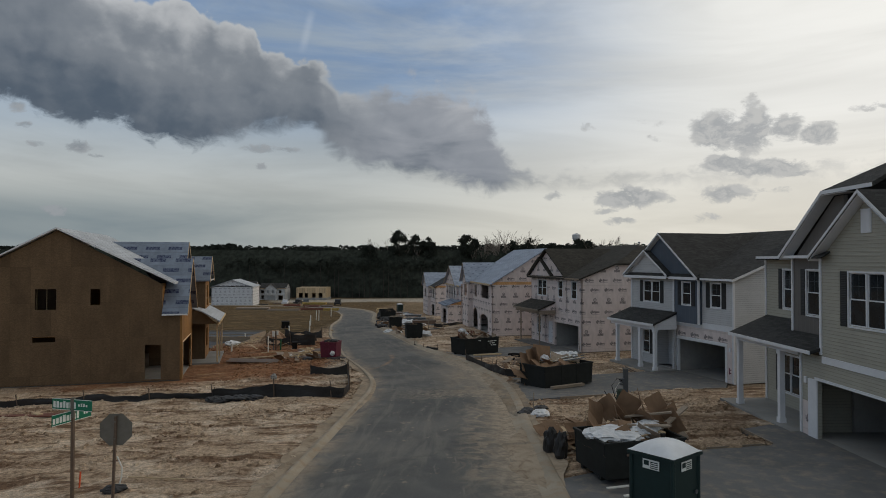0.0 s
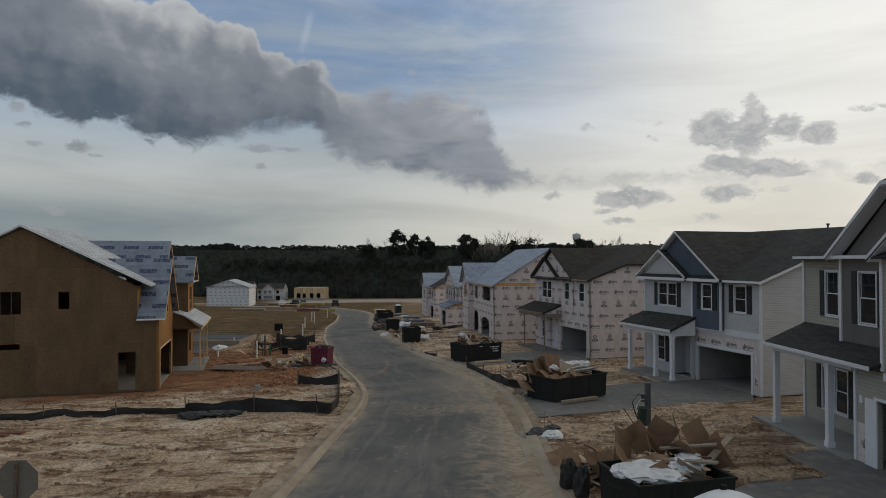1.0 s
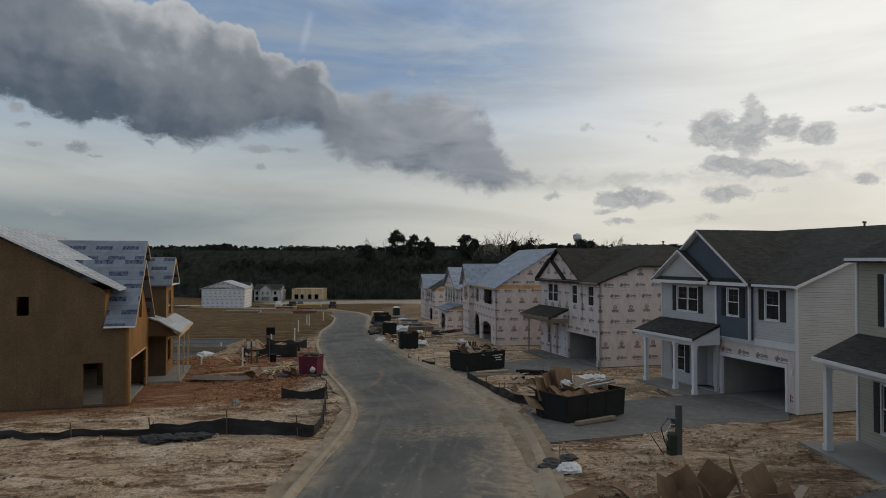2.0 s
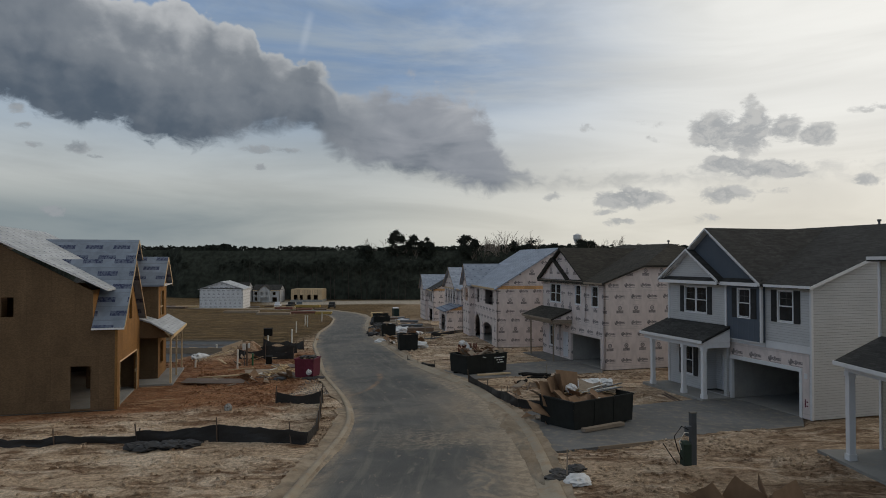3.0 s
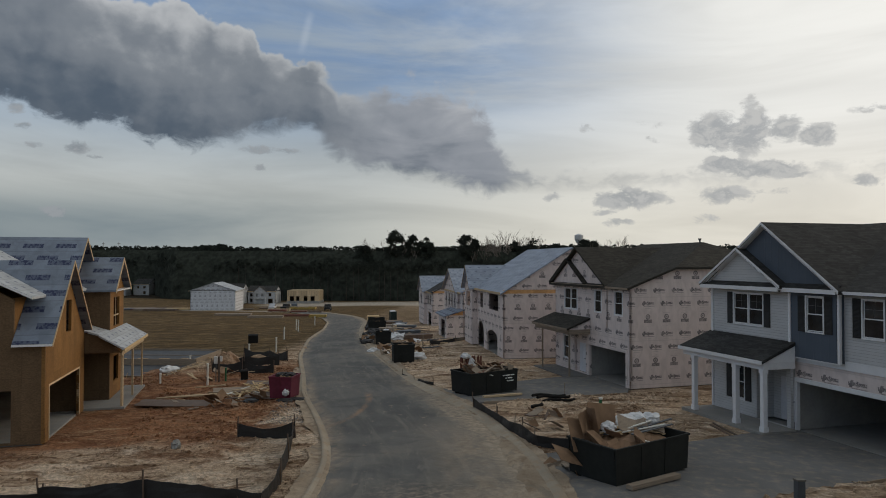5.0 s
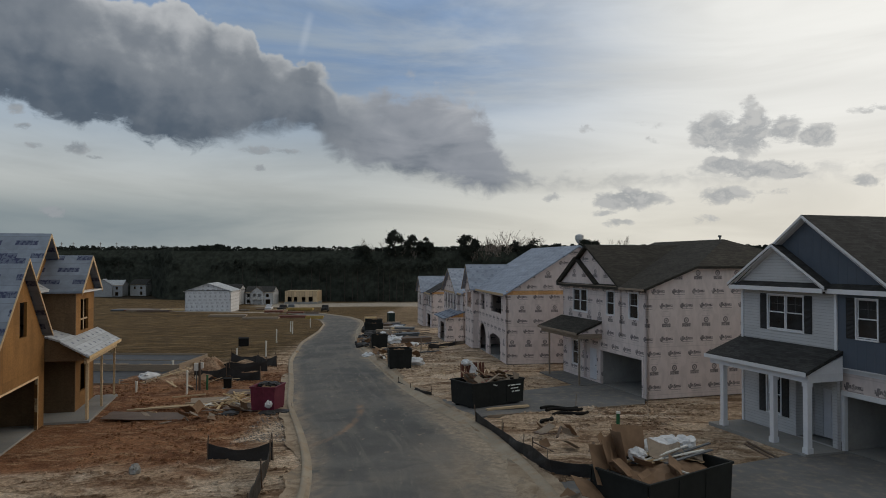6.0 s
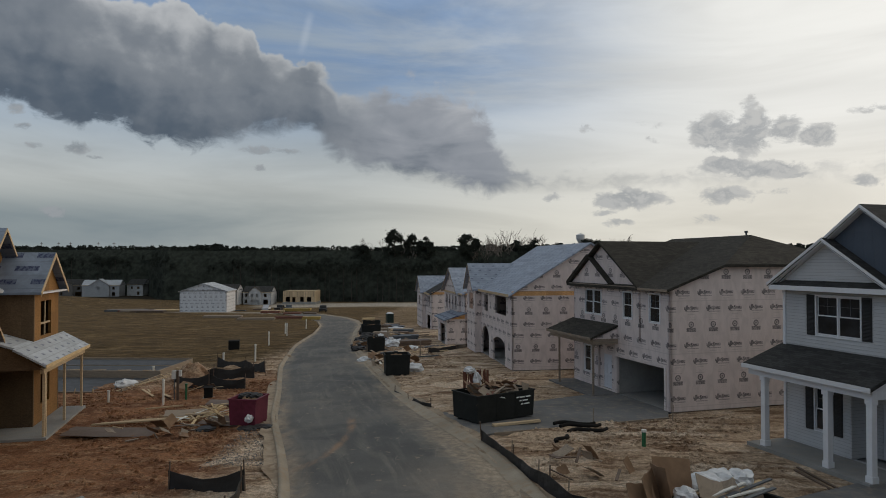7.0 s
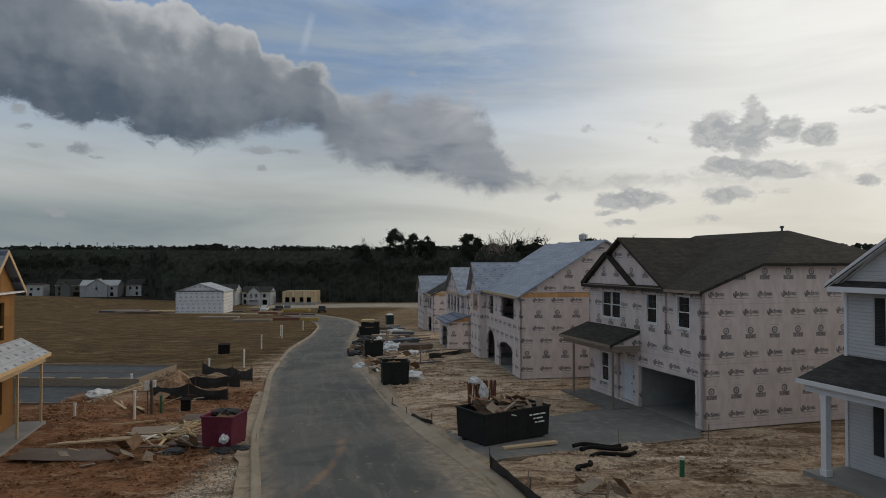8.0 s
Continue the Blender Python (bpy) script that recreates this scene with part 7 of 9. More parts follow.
for k in range(9):
    a = rng.uniform(-0.5, 0.5)
    x, y = 6.8 + rng.uniform(-0.6, 0.9), 40.85 + rng.uniform(-0.4, 0.5)
    plank((x - 0.9, y - 0.45 + a * 0.4, Z1 + rng.uniform(0.0, 0.2)), (x + 0.9, y + 0.5 - a * 0.4, Z1 + rng.uniform(0.15, 0.4)), rng.uniform(0.08, 0.2), 0.035, rng.choice(["pvc", "meter_grey", "new_wood", "pvc"]), "long trim offcut thrown on the waste")
plank((6.0, 37.7, lie(6, 37.7) + 0.22), (8.0, 39.05, lie(8, 39.0) + 0.24), 0.26, 0.14, "grey_wood", "heavy grey timber baulk lying on the driveway")
for k in range(6):
    x, y = 4.35 + 0.10 * k, 41.2 - 0.10 * k
    plank((x - 0.5, y - 0.15, land(x, y, 0.18)), (x + 0.45, y + 0.25, land(x, y, 0.30)), 0.07, 0.025, "pvc", "white plastic strip lying by the dumpster")

# waste on and round the third dumpster
Z2 = lie(2.4, 58.4) + 1.38
for k in range(10):
    x, y = 2.65 + rng.uniform(-1.0, 1.1), 57.7 + rng.uniform(-0.6, 0.7)
    a = rng.uniform(0, 3.1)
    plank((x - 0.7 * math.cos(a), y - 0.7 * math.sin(a), Z2 + rng.uniform(-0.05, 0.1)), (x + 0.7 * math.cos(a), y + 0.7 * math.sin(a), Z2 + rng.uniform(0.1, 0.45)), rng.uniform(0.06, 0.3), 0.03, rng.choice(["pvc", "grey_wood", "pale_wood", "rust_red"]), "board thrown on the waste heap")
for k, (x, y, a) in enumerate(((1.65, 57.8, 30), (3.35, 58.4, 120), (2.45, 58.2, 70))):
    sheet(x, y, Z2 + 0.2, 1.0, 0.8, a, (35, 15), "card", "torn brown panel on the waste heap", seed=k + 80)
plank((2.45, 55.35, lie(2.5, 55.3) + 0.19), (4.75, 56.35, lie(4.8, 56.3) + 0.20), 0.24, 0.1, "pale_wood", "pale timber baulk lying on the driveway")
for k, (x, y, hh, mm) in enumerate(((1.7, 65.2, 1.25, "rust_red"), (2.6, 65.6, 1.3, "rust_red"))):
    b = Build()
    for i in range(7):
        a = 0.9 * i
        b.beam((0.28 * math.cos(a), 0.22 * math.sin(a), 0), (0.3 * math.cos(a + 0.3), 0.24 * math.sin(a + 0.3), hh), 0.13, 0.05)
    ob = part("board_bundle", b, mm)
    ob.matrix_world = Matrix.Translation((x, y, land(x, y, -0.02)))
    tagged(ob, "upright bundle of dark red boards under white wrap", "boards")
bag(1.75, 65.2, land(1.75, 65.2, 1.30), 0.38, 0.6, seed=91, label="white wrap tied over upright boards")
bag(2.2, 65.0, land(2.2, 65, 0.7), 0.25, 1.9, seed=92, label="white wrap hanging between the boards")

# portable toilet
def toilet(x, y, z, ang, label, lod=True):
    t = thing("portable_toilet", turn(x, y, z, ang), label, "portable toilet", "portable toilets")
    s, h2 = 0.55, 1.94
    part("skid", Build().box(-s - 0.03, s + 0.03, -s, s, 0, 0.14), "booth_green", t)
    b = Build()
    for k, (nx, ny) in enumerate(((0, -1), (1, 0), (0, 1), (-1, 0))):
        a = Matrix.Rotation(k * math.pi / 2, 4, "Z")
        q = Build().box(-s, s, -s, -s + 0.05, 0.14, h2)
        b.solid([a @ Vector(p) for p in q.v], q.f)
    part("cabin", b, "booth_green", t)
    for sx, sy in ((-1, -1), (1, -1), (1, 1), (-1, 1)):
        part("corner_post", Build().tube([(sx * s, sy * s, 0.14), (sx * s, sy * s, h2)], 0.055), "booth_green", t)
    r = Build()
    n = 12
    for j in range(n + 1):
        for i in range(n + 1):
            u, v = -1 + 2 * i / n, -1 + 2 * j / n
            r.v.append((u * (s + 0.07), v * (s + 0.07), h2 + 0.02 + 0.24 * (1 - u ** 4) * (1 - v * v) ** 0.8 + 0.02))
    r.f = [(j * (n + 1) + i, j * (n + 1) + i + 1, (j + 1) * (n + 1) + i + 1, (j + 1) * (n + 1) + i) for j in range(n) for i in range(n)]
    ro = part("roof", r, "booth_roof", t, "white translucent plastic roof")
    ro.data.polygons.foreach_set("use_smooth", [True] * len(ro.data.polygons))
    part("roof_edge", Build().box(-s - 0.08, s + 0.08, -s - 0.08, s + 0.08, h2 - 0.05, h2 + 0.02), "booth_green", t)
    part("vent_pipe", Build().tube([(0.25, 0.2, h2 + 0.1), (0.25, 0.2, h2 + 0.34)], 0.06), "pipe_black", t)
    if lod:
        for k in (0, 3):
            a = Matrix.Rotation(k * math.pi / 2, 4, "Z")
            b = Build()
            b.box(-0.22, 0.22, -s - 0.03, -s - 0.022, 1.62, 1.84)
            lab = part("notice", b, "sign_white", t, "white notice with unreadable bars", a)
            q = Build().box(-0.19, -0.05, -s - 0.036, -s - 0.031, 1.70, 1.81)
            for i in range(4):
                q.box(-0.02, 0.19, -s - 0.036, -s - 0.031, 1.645 + 0.045 * i, 1.665 + 0.045 * i)
            part("notice_print", q, "booth_green", lab)
        part("door_latch", Build().box(0.35, 0.45, -s - 0.06, -s - 0.02, 1.0, 1.08), "meter_grey", t)
    return t


toilet(5.30, 16.35, lie(5.4, 16.3) + 0.10, 40, "dark green portable toilet with white roof on the concrete")
toilet(-9.5, 147.5, land(-9.5, 147.5), 20, "small dark portable toilet beside the far lots", False)

# street corner signs
def stop_sign(x, y):
    z = land(x, y)
    t = thing("stop_sign", turn(x, y, z - 0.05, 4), "octagonal traffic sign seen from its grey metal back", "traffic sign")
    part("post", Build().beam((-0.04, 0, -0.2), (0.06, 0.02, 3.25), 0.07, 0.05, (1, 0, 0)), "post_brown", t)
    c = 2.92
    r = 0.41
    oct8 = [(r * math.cos(math.pi / 8 + k * math.pi / 4) + 0.05, 0.05, c + r * math.sin(math.pi / 8 + k * math.pi / 4)) for k in range(8)]
    part("plate", Build().extrude(oct8, (0, 0.008, 0)), "galvanised", t, "bare dull aluminium back")
    part("bolt", Build().tube([(0.05, 0.02, c + 0.2), (0.05, -0.02, c + 0.2)], 0.02), "galvanised", t)
    part("bolt", Build().tube([(0.05, 0.02, c - 0.2), (0.05, -0.02, c - 0.2)], 0.02), "galvanised", t)
    return t


stop_sign(-7.92, 16.3)


def name_sign(x, y):
    z = land(x, y)
    t = thing("street_name_sign", turn(x, y, z - 0.05), "green street name blades crossing on a brown steel post", "street sign")
    top = 7.66 - (745 - 461) / 1200 * 16.0 - z + 0.05
    part("post", Build().beam((0, 0, -0.2), (0, 0, top + 0.12), 0.075, 0.06, (1, 0, 0)), "post_brown", t)
    for k, (ang, dz, ln, words) in enumerate(((-16, 0.38, 1.15, ((0.03, 0.60), (0.66, 0.92))), (74, 0.12, 1.15, ((0.02, 0.72), (0.80, 0.95))))):
        a = Matrix.Translation((-0.02, 0, top + dz)) @ Matrix.Rotation(radians(ang), 4, "Z")
        bl = part("blade", Build().box(-ln / 2, ln / 2, -0.006, 0.006, -0.13, 0.13), "sign_green", t, "", a)
        rim = Build()
        for x0, x1, z0, z1 in ((-ln / 2, ln / 2, 0.118, 0.13), (-ln / 2, ln / 2, -0.13, -0.118)):
            rim.box(x0, x1, -0.009, -0.0065, z0, z1)
        part("border", rim, "sign_white", bl)
        rr = random.Random(k + 3)
        x0 = -ln / 2 + 0.05
        for f0, f1 in words:
            xx, end = -ln / 2 + f0 * ln, -ln / 2 + f1 * ln
            small = f0 > 0.5
            while xx < end - 0.03:
                w = (0.075 if not small else 0.045) * rr.uniform(0.8, 1.1)
                hh = 0.085 if not small else 0.05
                part("lettering_bar", Build().box(xx, min(xx + w, end), -0.0095, -0.0065, -hh + (0.02 if small else 0), hh * rr.uniform(0.45, 1.0)), "sign_white", bl)
                xx += w + 0.028
    part("bracket", Build().box(-0.04, 0.04, -0.04, 0.04, top + 0.08, top + 0.55), "galvanised", t)
    return t


name_sign(-8.72, 16.0)
z = land(-11.5, 21.5)
plank((-11.5, 21.5, z - 0.1), (-11.46, 21.5, z + 0.5), 0.05, 0.03, "orange_tag", "orange painted survey stake", "survey_stake", "stakes", "stake")
b = Build().tube([(0.1, 0.1, 0.0), (0.22, 0.1, 0.4), (0.24, 0.08, 0.7), (0.12, 0.02, 1.05)], 0.025)
ob = part("conduit", b, "pvc")
ob.matrix_world = Matrix.Translation((-10.1, 20.8, land(-10.1, 20.8, -0.03)))
tagged(ob, "bent white plastic conduit sticking out of the ground", "conduit")
bag(-10.0, 20.7, land(-10.0, 20.7, 0.05), 0.35, 0.4, "fence_black", "crumpled black plastic at the foot of the sign", "crumpled_fabric", "fabric", 77, "")
plank((-10.3, 22.3, land(-10.3, 22.3, 0.05)), (-8.2, 21.6, land(-8.2, 21.6, 0.05)), 0.05, 0.04, "pale_wood", "thin pale lath lying on the sand")
# red and tan boards lying before the fence
for (x0, y0), (x1, y1), mm in (((-24.5, 35.2), (-19.0, 34.6), "rust_red"), ((-23.5, 34.7), (-19.5, 34.2), "rust_red"), ((-21.0, 34.9), (-20.4, 34.4), "pale_wood")):
    plank((x0, y0, land(x0, y0, 0.08)), (x1, y1, land(x1, y1, 0.08)), 0.3, 0.08, mm, "reddish board lying on the sand")


# meter post with its boxes
def meter_post(x, y):
    z = land(x, y)
    t = thing("utility_post", turn(x, y, z, 10), "dark timber utility post with green pedestal and meter", "utility post")
    part("post", Build().box(-0.1, 0.1, -0.08, 0.08, -0.2, 1.75), "meter_grey", t)
    part("cap", Build().box(-0.115, 0.115, -0.095, 0.095, 1.75, 1.79), "galvanised", t)
    part("pedestal", Build().box(-0.42, -0.14, -0.16, 0.12, 0.0, 0.72).extrude([(-0.42, -0.16, 0.72), (-0.14, -0.16, 0.72), (-0.17, -0.02, 0.80), (-0.39, -0.02, 0.80)], (0, 0.14, 0)), "pedestal_green", t, "dark green metal pedestal")
    part("meter_box", Build().box(-0.3, -0.1, -0.12, 0.02, 1.0, 1.32), "meter_grey", t)
    part("cable", Build().tube([(-0.2, -0.1, 1.2), (-0.5, -0.15, 1.35), (-0.75, -0.1, 1.0), (-0.6, -0.1, 0.5), (-0.45, -0.1, 0.2)], 0.018, 6), "pipe_black", t)
    part("cable", Build().tube([(-0.2, -0.1, 1.1), (-0.42, -0.2, 1.15), (-0.62, -0.2, 0.85), (-0.5, -0.12, 0.55)], 0.015, 6), "pvc", t)
    part("rod", Build().beam((-1.0, 0.2, 0.7), (-0.55, 0.1, 0.0), 0.03, 0.03), "pipe_black", t)
    return t


meter_post(8.72, 32.6)
# green drain riser and coiled black pipe on the sand
def riser(x, y, hgt, mat, label, r=0.06, cap="pvc"):
    t = thing("pipe_riser", turn(x, y, land(x, y, -0.05)), label, "pipe", "pipe risers")
    part("pipe", Build().tube([(0, 0, 0), (0.01, 0, hgt)], r, 10), mat, t)
    part("cap", Build().tube([(0.01, 0, hgt), (0.01, 0, hgt + 0.1)], r * 1.2, 10), cap, t)
    return t


riser(8.35, 51.7, 0.62, "pipe_green", "green plastic drain riser with white cap", 0.085)
rngp = random.Random(12)
coil = []
for k in range(22):
    a = k / 21
    coil.append((-0.9 + 1.9 * a, 0.25 * math.sin(a * 6), 0.09))
for k, (x, y, ang) in enumerate(((6.4, 55.2, 10), (6.6, 54.5, 18), (5.2, 53.0, 60), (6.2, 55.6, 4))):
    ln = 0.6 if k == 2 else 1.0
    ob = part("drain_pipe", Build().tube([(p[0] * ln, p[1] * ln, p[2]) for p in coil], 0.085, 8), "pipe_black")
    ob.matrix_world = turn(x, y, land(x, y, -0.01), ang)
    tagged(ob, "length of black corrugated drain pipe on the sand", "pipe", "drain pipes")
for x, y in ((3.35, 46.9), (2.75, 49.9), (3.9, 44.4), (11.4, 57.2), (7.2, 55.9)):
    plank((x, y, land(x, y, -0.1)), (x + 0.03, y, land(x, y, 0.75)), 0.035, 0.035, "grey_wood", "thin wooden grade stake in the sand", "stake", "stakes", "stake")
# form boards along the drives
for a, c in (((6.0, 35.0), (16.7, 40.62)), ((2.4, 53.9), (11.5, 58.28)), ((9.6, 24.9), (12.3, 25.6)), ((12.36, 25.6), (12.2, 27.9))):
    za, zc = lie(*a) + 0.10, (-0.02 if a[1] < 40 and c[1] > 39 else (-0.47 if a[1] > 50 else 0.72))
    za = za if a[1] > 27 else 0.74
    plank((*a, za), (*c, zc), 0.05, 0.14, "grey_wood", "weathered form board along the driveway edge", "form_board", "form boards")

# framed lot: planks, plywood and the lumber heap
for a, c, w in (((-17.7, 58.4), (-13.5, 59.4), 0.16), ((-17.5, 58.9), (-13.6, 59.7), 0.14), ((-16.6, 59.6), (-13.2, 59.9), 0.12), ((-15.3, 60.9), (-10.4, 57.7), 0.13), ((-15.0, 63.5), (-16.8, 62.6), 0.10)):
    plank((*a, land(*a, 0.10)), (*c, land(*c, 0.13)), w, 0.07, "pale_wood", "long pale timber lying on red clay")
for k, (x, y, w, d, a) in enumerate(((-15.8, 56.6, 4.3, 1.5, 1), (-13.7, 60.8, 2.4, 1.3, 20), (-12.4, 63.6, 2.4, 1.2, 4), (-10.9, 58.2, 2.2, 1.6, -12))):
    sheet(x, y, land(x, y, 0.16), w, d, a, (3, 1), "grey_wood" if k == 1 else "post_brown", "weathered plywood sheet on the clay", "plywood_sheet", "plywood", 0.03, "", k)
rngl = random.Random(8)
for k in range(34):
    cx, cy = -11.7 + rngl.gauss(0, 0.75), 59.4 + rngl.gauss(0, 0.65)
    a, ln = rngl.uniform(0, math.pi), rngl.uniform(0.6, 1.7)
    zc = land(cx, cy) + 0.55 * math.exp(-((cx + 11.7) ** 2 + (cy - 59.4) ** 2) / 0.9)
    dz = rngl.uniform(-0.22, 0.22)
    plank((cx - ln / 2 * math.cos(a), cy - ln / 2 * math.sin(a), max(zc - dz, land(cx, cy, 0.03))), (cx + ln / 2 * math.cos(a), cy + ln / 2 * math.sin(a), zc + abs(dz) + 0.04), rngl.choice([0.04, 0.09, 0.14]), 0.04,
          rngl.choice(["pale_wood", "new_wood", "pvc", "pale_wood"]), "pale lumber offcut in a heap beside the dumpster", "offcut", "lumber offcuts", "offcut")
for k, (x, y) in enumerate(((-11.3, 56.6), (-9.3, 56.5), (-8.7, 57.0))):
    bag(x, y, land(x, y, 0.06), 0.5, 0.22, "fence_black", "dark torn sheeting round the waste heap", "crumpled_fabric", "fabric", k + 40, "")
bag(-9.35, 57.1, land(-9.35, 57.1, 0.45), 0.22, 0.9, seed=44, label="white wrapper hanging on the red dumpster")
for k, (x, y, w) in enumerate(((-9.95, 58.5, 0.40), (-9.4, 58.4, 0.40))):
    bag(x, y, land(x, y, 1.38), w, 0.4, "fence_black", "black bag on the dumpster rim", "waste_bag", "bag", k + 70, "building waste")
# service risers and pedestals on the empty lots
riser(-16.75, 64.9, 1.55, "pvc", "white plastic service riser leaning on the lot", 0.07)
riser(-15.9, 66.3, 0.95, "pipe_green", "green plastic service riser", 0.07, "pipe_green")
for x, y, hh in ((-18.7, 82.2, 1.2), (-16.9, 85.6, 1.5), (-20.4, 104.1, 1.6), (-22.6, 123.0, 1.8), (-23.2, 140.0, 1.6), (-19.6, 78.0, 0.8), (-20.6, 66.0, 0.7), (-22.5, 77.0, 0.9), (-24.0, 128.0, 1.6)):
    riser(x, y, hh, "pvc", "white plastic service riser on an empty lot", 0.075)


def pedestal(x, y, w, d, hh, mat, label):
    t = thing("utility_box", turn(x, y, land(x, y, -0.05), 12), label, "utility box", "utility boxes")
    b = Build().box(-w / 2, w / 2, -d / 2, d / 2, 0.05, hh)
    part("cabinet", b, mat, t)
    part("lid", Build().extrude([(-w / 2 - 0.03, -d / 2 - 0.03, hh), (w / 2 + 0.03, -d / 2 - 0.03, hh), (w / 2 + 0.03, d / 2, hh + 0.08), (-w / 2 - 0.03, d / 2, hh + 0.08)], (0, 0, 0.03)), mat, t)
    part("base", Build().box(-w / 2 - 0.08, w / 2 + 0.08, -d / 2 - 0.08, d / 2 + 0.08, -0.05, 0.05), "slab_grey", t)
    return t


pedestal(-23.4, 100.5, 1.15, 0.9, 1.0, "pipe_black", "dark green transformer cabinet on an empty lot")
t = thing("utility_post", turn(-16.3, 66.0, land(-16.3, 66.0, -0.1), 8), "dark timber utility post with white meter boxes", "utility post")
part("post", Build().box(-0.07, 0.07, -0.06, 0.06, -0.2, 1.95), "post_brown", t)
part("meter_box", Build().box(-0.34, -0.09, -0.16, 0.04, 1.45, 1.95), "meter_white", t, "white meter box")
part("meter_box", Build().box(0.08, 0.24, -0.13, 0.03, 1.60, 1.98), "meter_white", t, "white meter box")
part("conduit", Build().tube([(-0.2, -0.05, 0.0), (-0.2, -0.05, 1.45)], 0.03, 8), "meter_grey", t)
part("base", Build().box(-0.12, 0.12, -0.1, 0.1, -0.05, 0.06), "pipe_black", t)
pedestal(-14.6, 66.6, 0.5, 0.4, 0.65, "pipe_black", "low dark service box on the clay")

# formed slab of the next house
t = thing("foundation_form", turn(-28.9, 76.6, land(-25, 72.5) - 0.06, -2), "formed house foundation with dark sheeting and form boards", "foundation")
part("bed", Build().box(-7.5, 7.0, -5.6, 0.5, 0.0, 0.10), "sheeting", t, "blue-grey plastic sheeting inside the forms")
part("fill", Build().box(-7.5, 6.6, 0.62, 7.4, 0.0, 0.50), "sheeting", t, "levelled grey fill under pinkish sheeting")
for x0, x1, y0, y1, z1 in ((-7.6, 7.1, -5.7, -5.6, 0.20), (-7.6, 6.7, 7.4, 7.5, 0.66), (-7.6, -7.5, -5.6, 7.4, 0.45), (7.0, 7.1, -5.6, 0.5, 0.40), (6.6, 6.7, 0.62, 7.4, 0.62), (-7.5, 7.0, 0.5, 0.62, 0.66), (-7.5, 6.6, 3.9, 3.96, 0.56)):
    part("form_board", Build().box(x0, x1, y0, y1, 0.0, z1), "grey_wood", t)
for k in range(11):
    x = -7.0 + k * 1.35
    part("stake", Build().beam((x, -5.8, -0.1), (x + 0.06 * (k % 3), -5.76, 0.42), 0.07, 0.04), "new_wood", t)
for k in range(6):
    part("brace", Build().beam((7.9, -5.0 + k * 1.05, 0.0), (7.14, -5.0 + k * 1.05, 0.42), 0.08, 0.04), "pale_wood", t)
for k in range(7):
    part("brace", Build().beam((-6.4 + k * 2.0, 0.55, 0.68), (-5.9 + k * 2.0, 1.6, 0.54), 0.08, 0.04), "pale_wood", t)
part("long_brace", Build().beam((6.2, -5.9, 0.1), (8.4, -1.2, 0.55), 0.16, 0.06), "pale_wood", t)
bag(-22.6, 72.6, land(-22.6, 72.6, 0.22), 0.85, 0.4, seed=55, label="crumpled pale plastic at the foundation edge")
for k in range(6):
    x, y, a = -20.6 + rngl.uniform(-0.8, 1.2), 76.0 + rngl.uniform(-3.0, 4.5), rngl.uniform(0, 3)
    plank((x, y, land(x, y, 0.1)), (x + 1.6 * math.cos(a), y + 1.6 * math.sin(a), land(x, y, 0.3)), 0.1, 0.05, "pale_wood", "pale timber lying beside the foundation")
# low spoil heaps of red earth
def heap(x, y, r, hh, seed, label="heap of loose red earth"):
    b = Build()
    n, m2 = 26, 9
    z = land(x, y)
    b.v = [(0, 0, hh)]
    for j in range(1, m2 + 1):
        for i in range(n):
            a, q = 2 * math.pi * i / n, j / m2
            rr = r * q * (1 + 0.25 * noise.noise((math.cos(a) * 1.5, math.sin(a) * 1.5, seed)))
            b.v.append((rr * math.cos(a), rr * math.sin(a) * 0.8, hh * (0.5 + 0.5 * math.cos(math.pi * q)) * (1 + 0.25 * noise.noise((rr, a * 2, seed))) - 0.25 * q ** 3))
    b.f = [(0, 1 + i, 1 + (i + 1) % n) for i in range(n)]
    for j in range(m2 - 1):
        for i in range(n):
            a, c = 1 + j * n + i, 1 + j * n + (i + 1) % n
            b.f.append((a, a + n, c + n, c))
    ob = part("earth_mound", b, M["ground"])
    ob.data.polygons.foreach_set("use_smooth", [True] * len(ob.data.polygons))
    ob.matrix_world = Matrix.Translation((x, y, z))
    return tagged(ob, label, "earth heap", "earth heaps")


heap(-18.6, 75.0, 2.6, 1.3, 3)
heap(-16.5, 77.2, 2.2, 0.6, 5)
heap(-16.6, 72.6, 1.8, 0.5, 6)
heap(-14.9, 90.0, 0.8, 0.35, 7, "small heap of pale earth at the street edge")
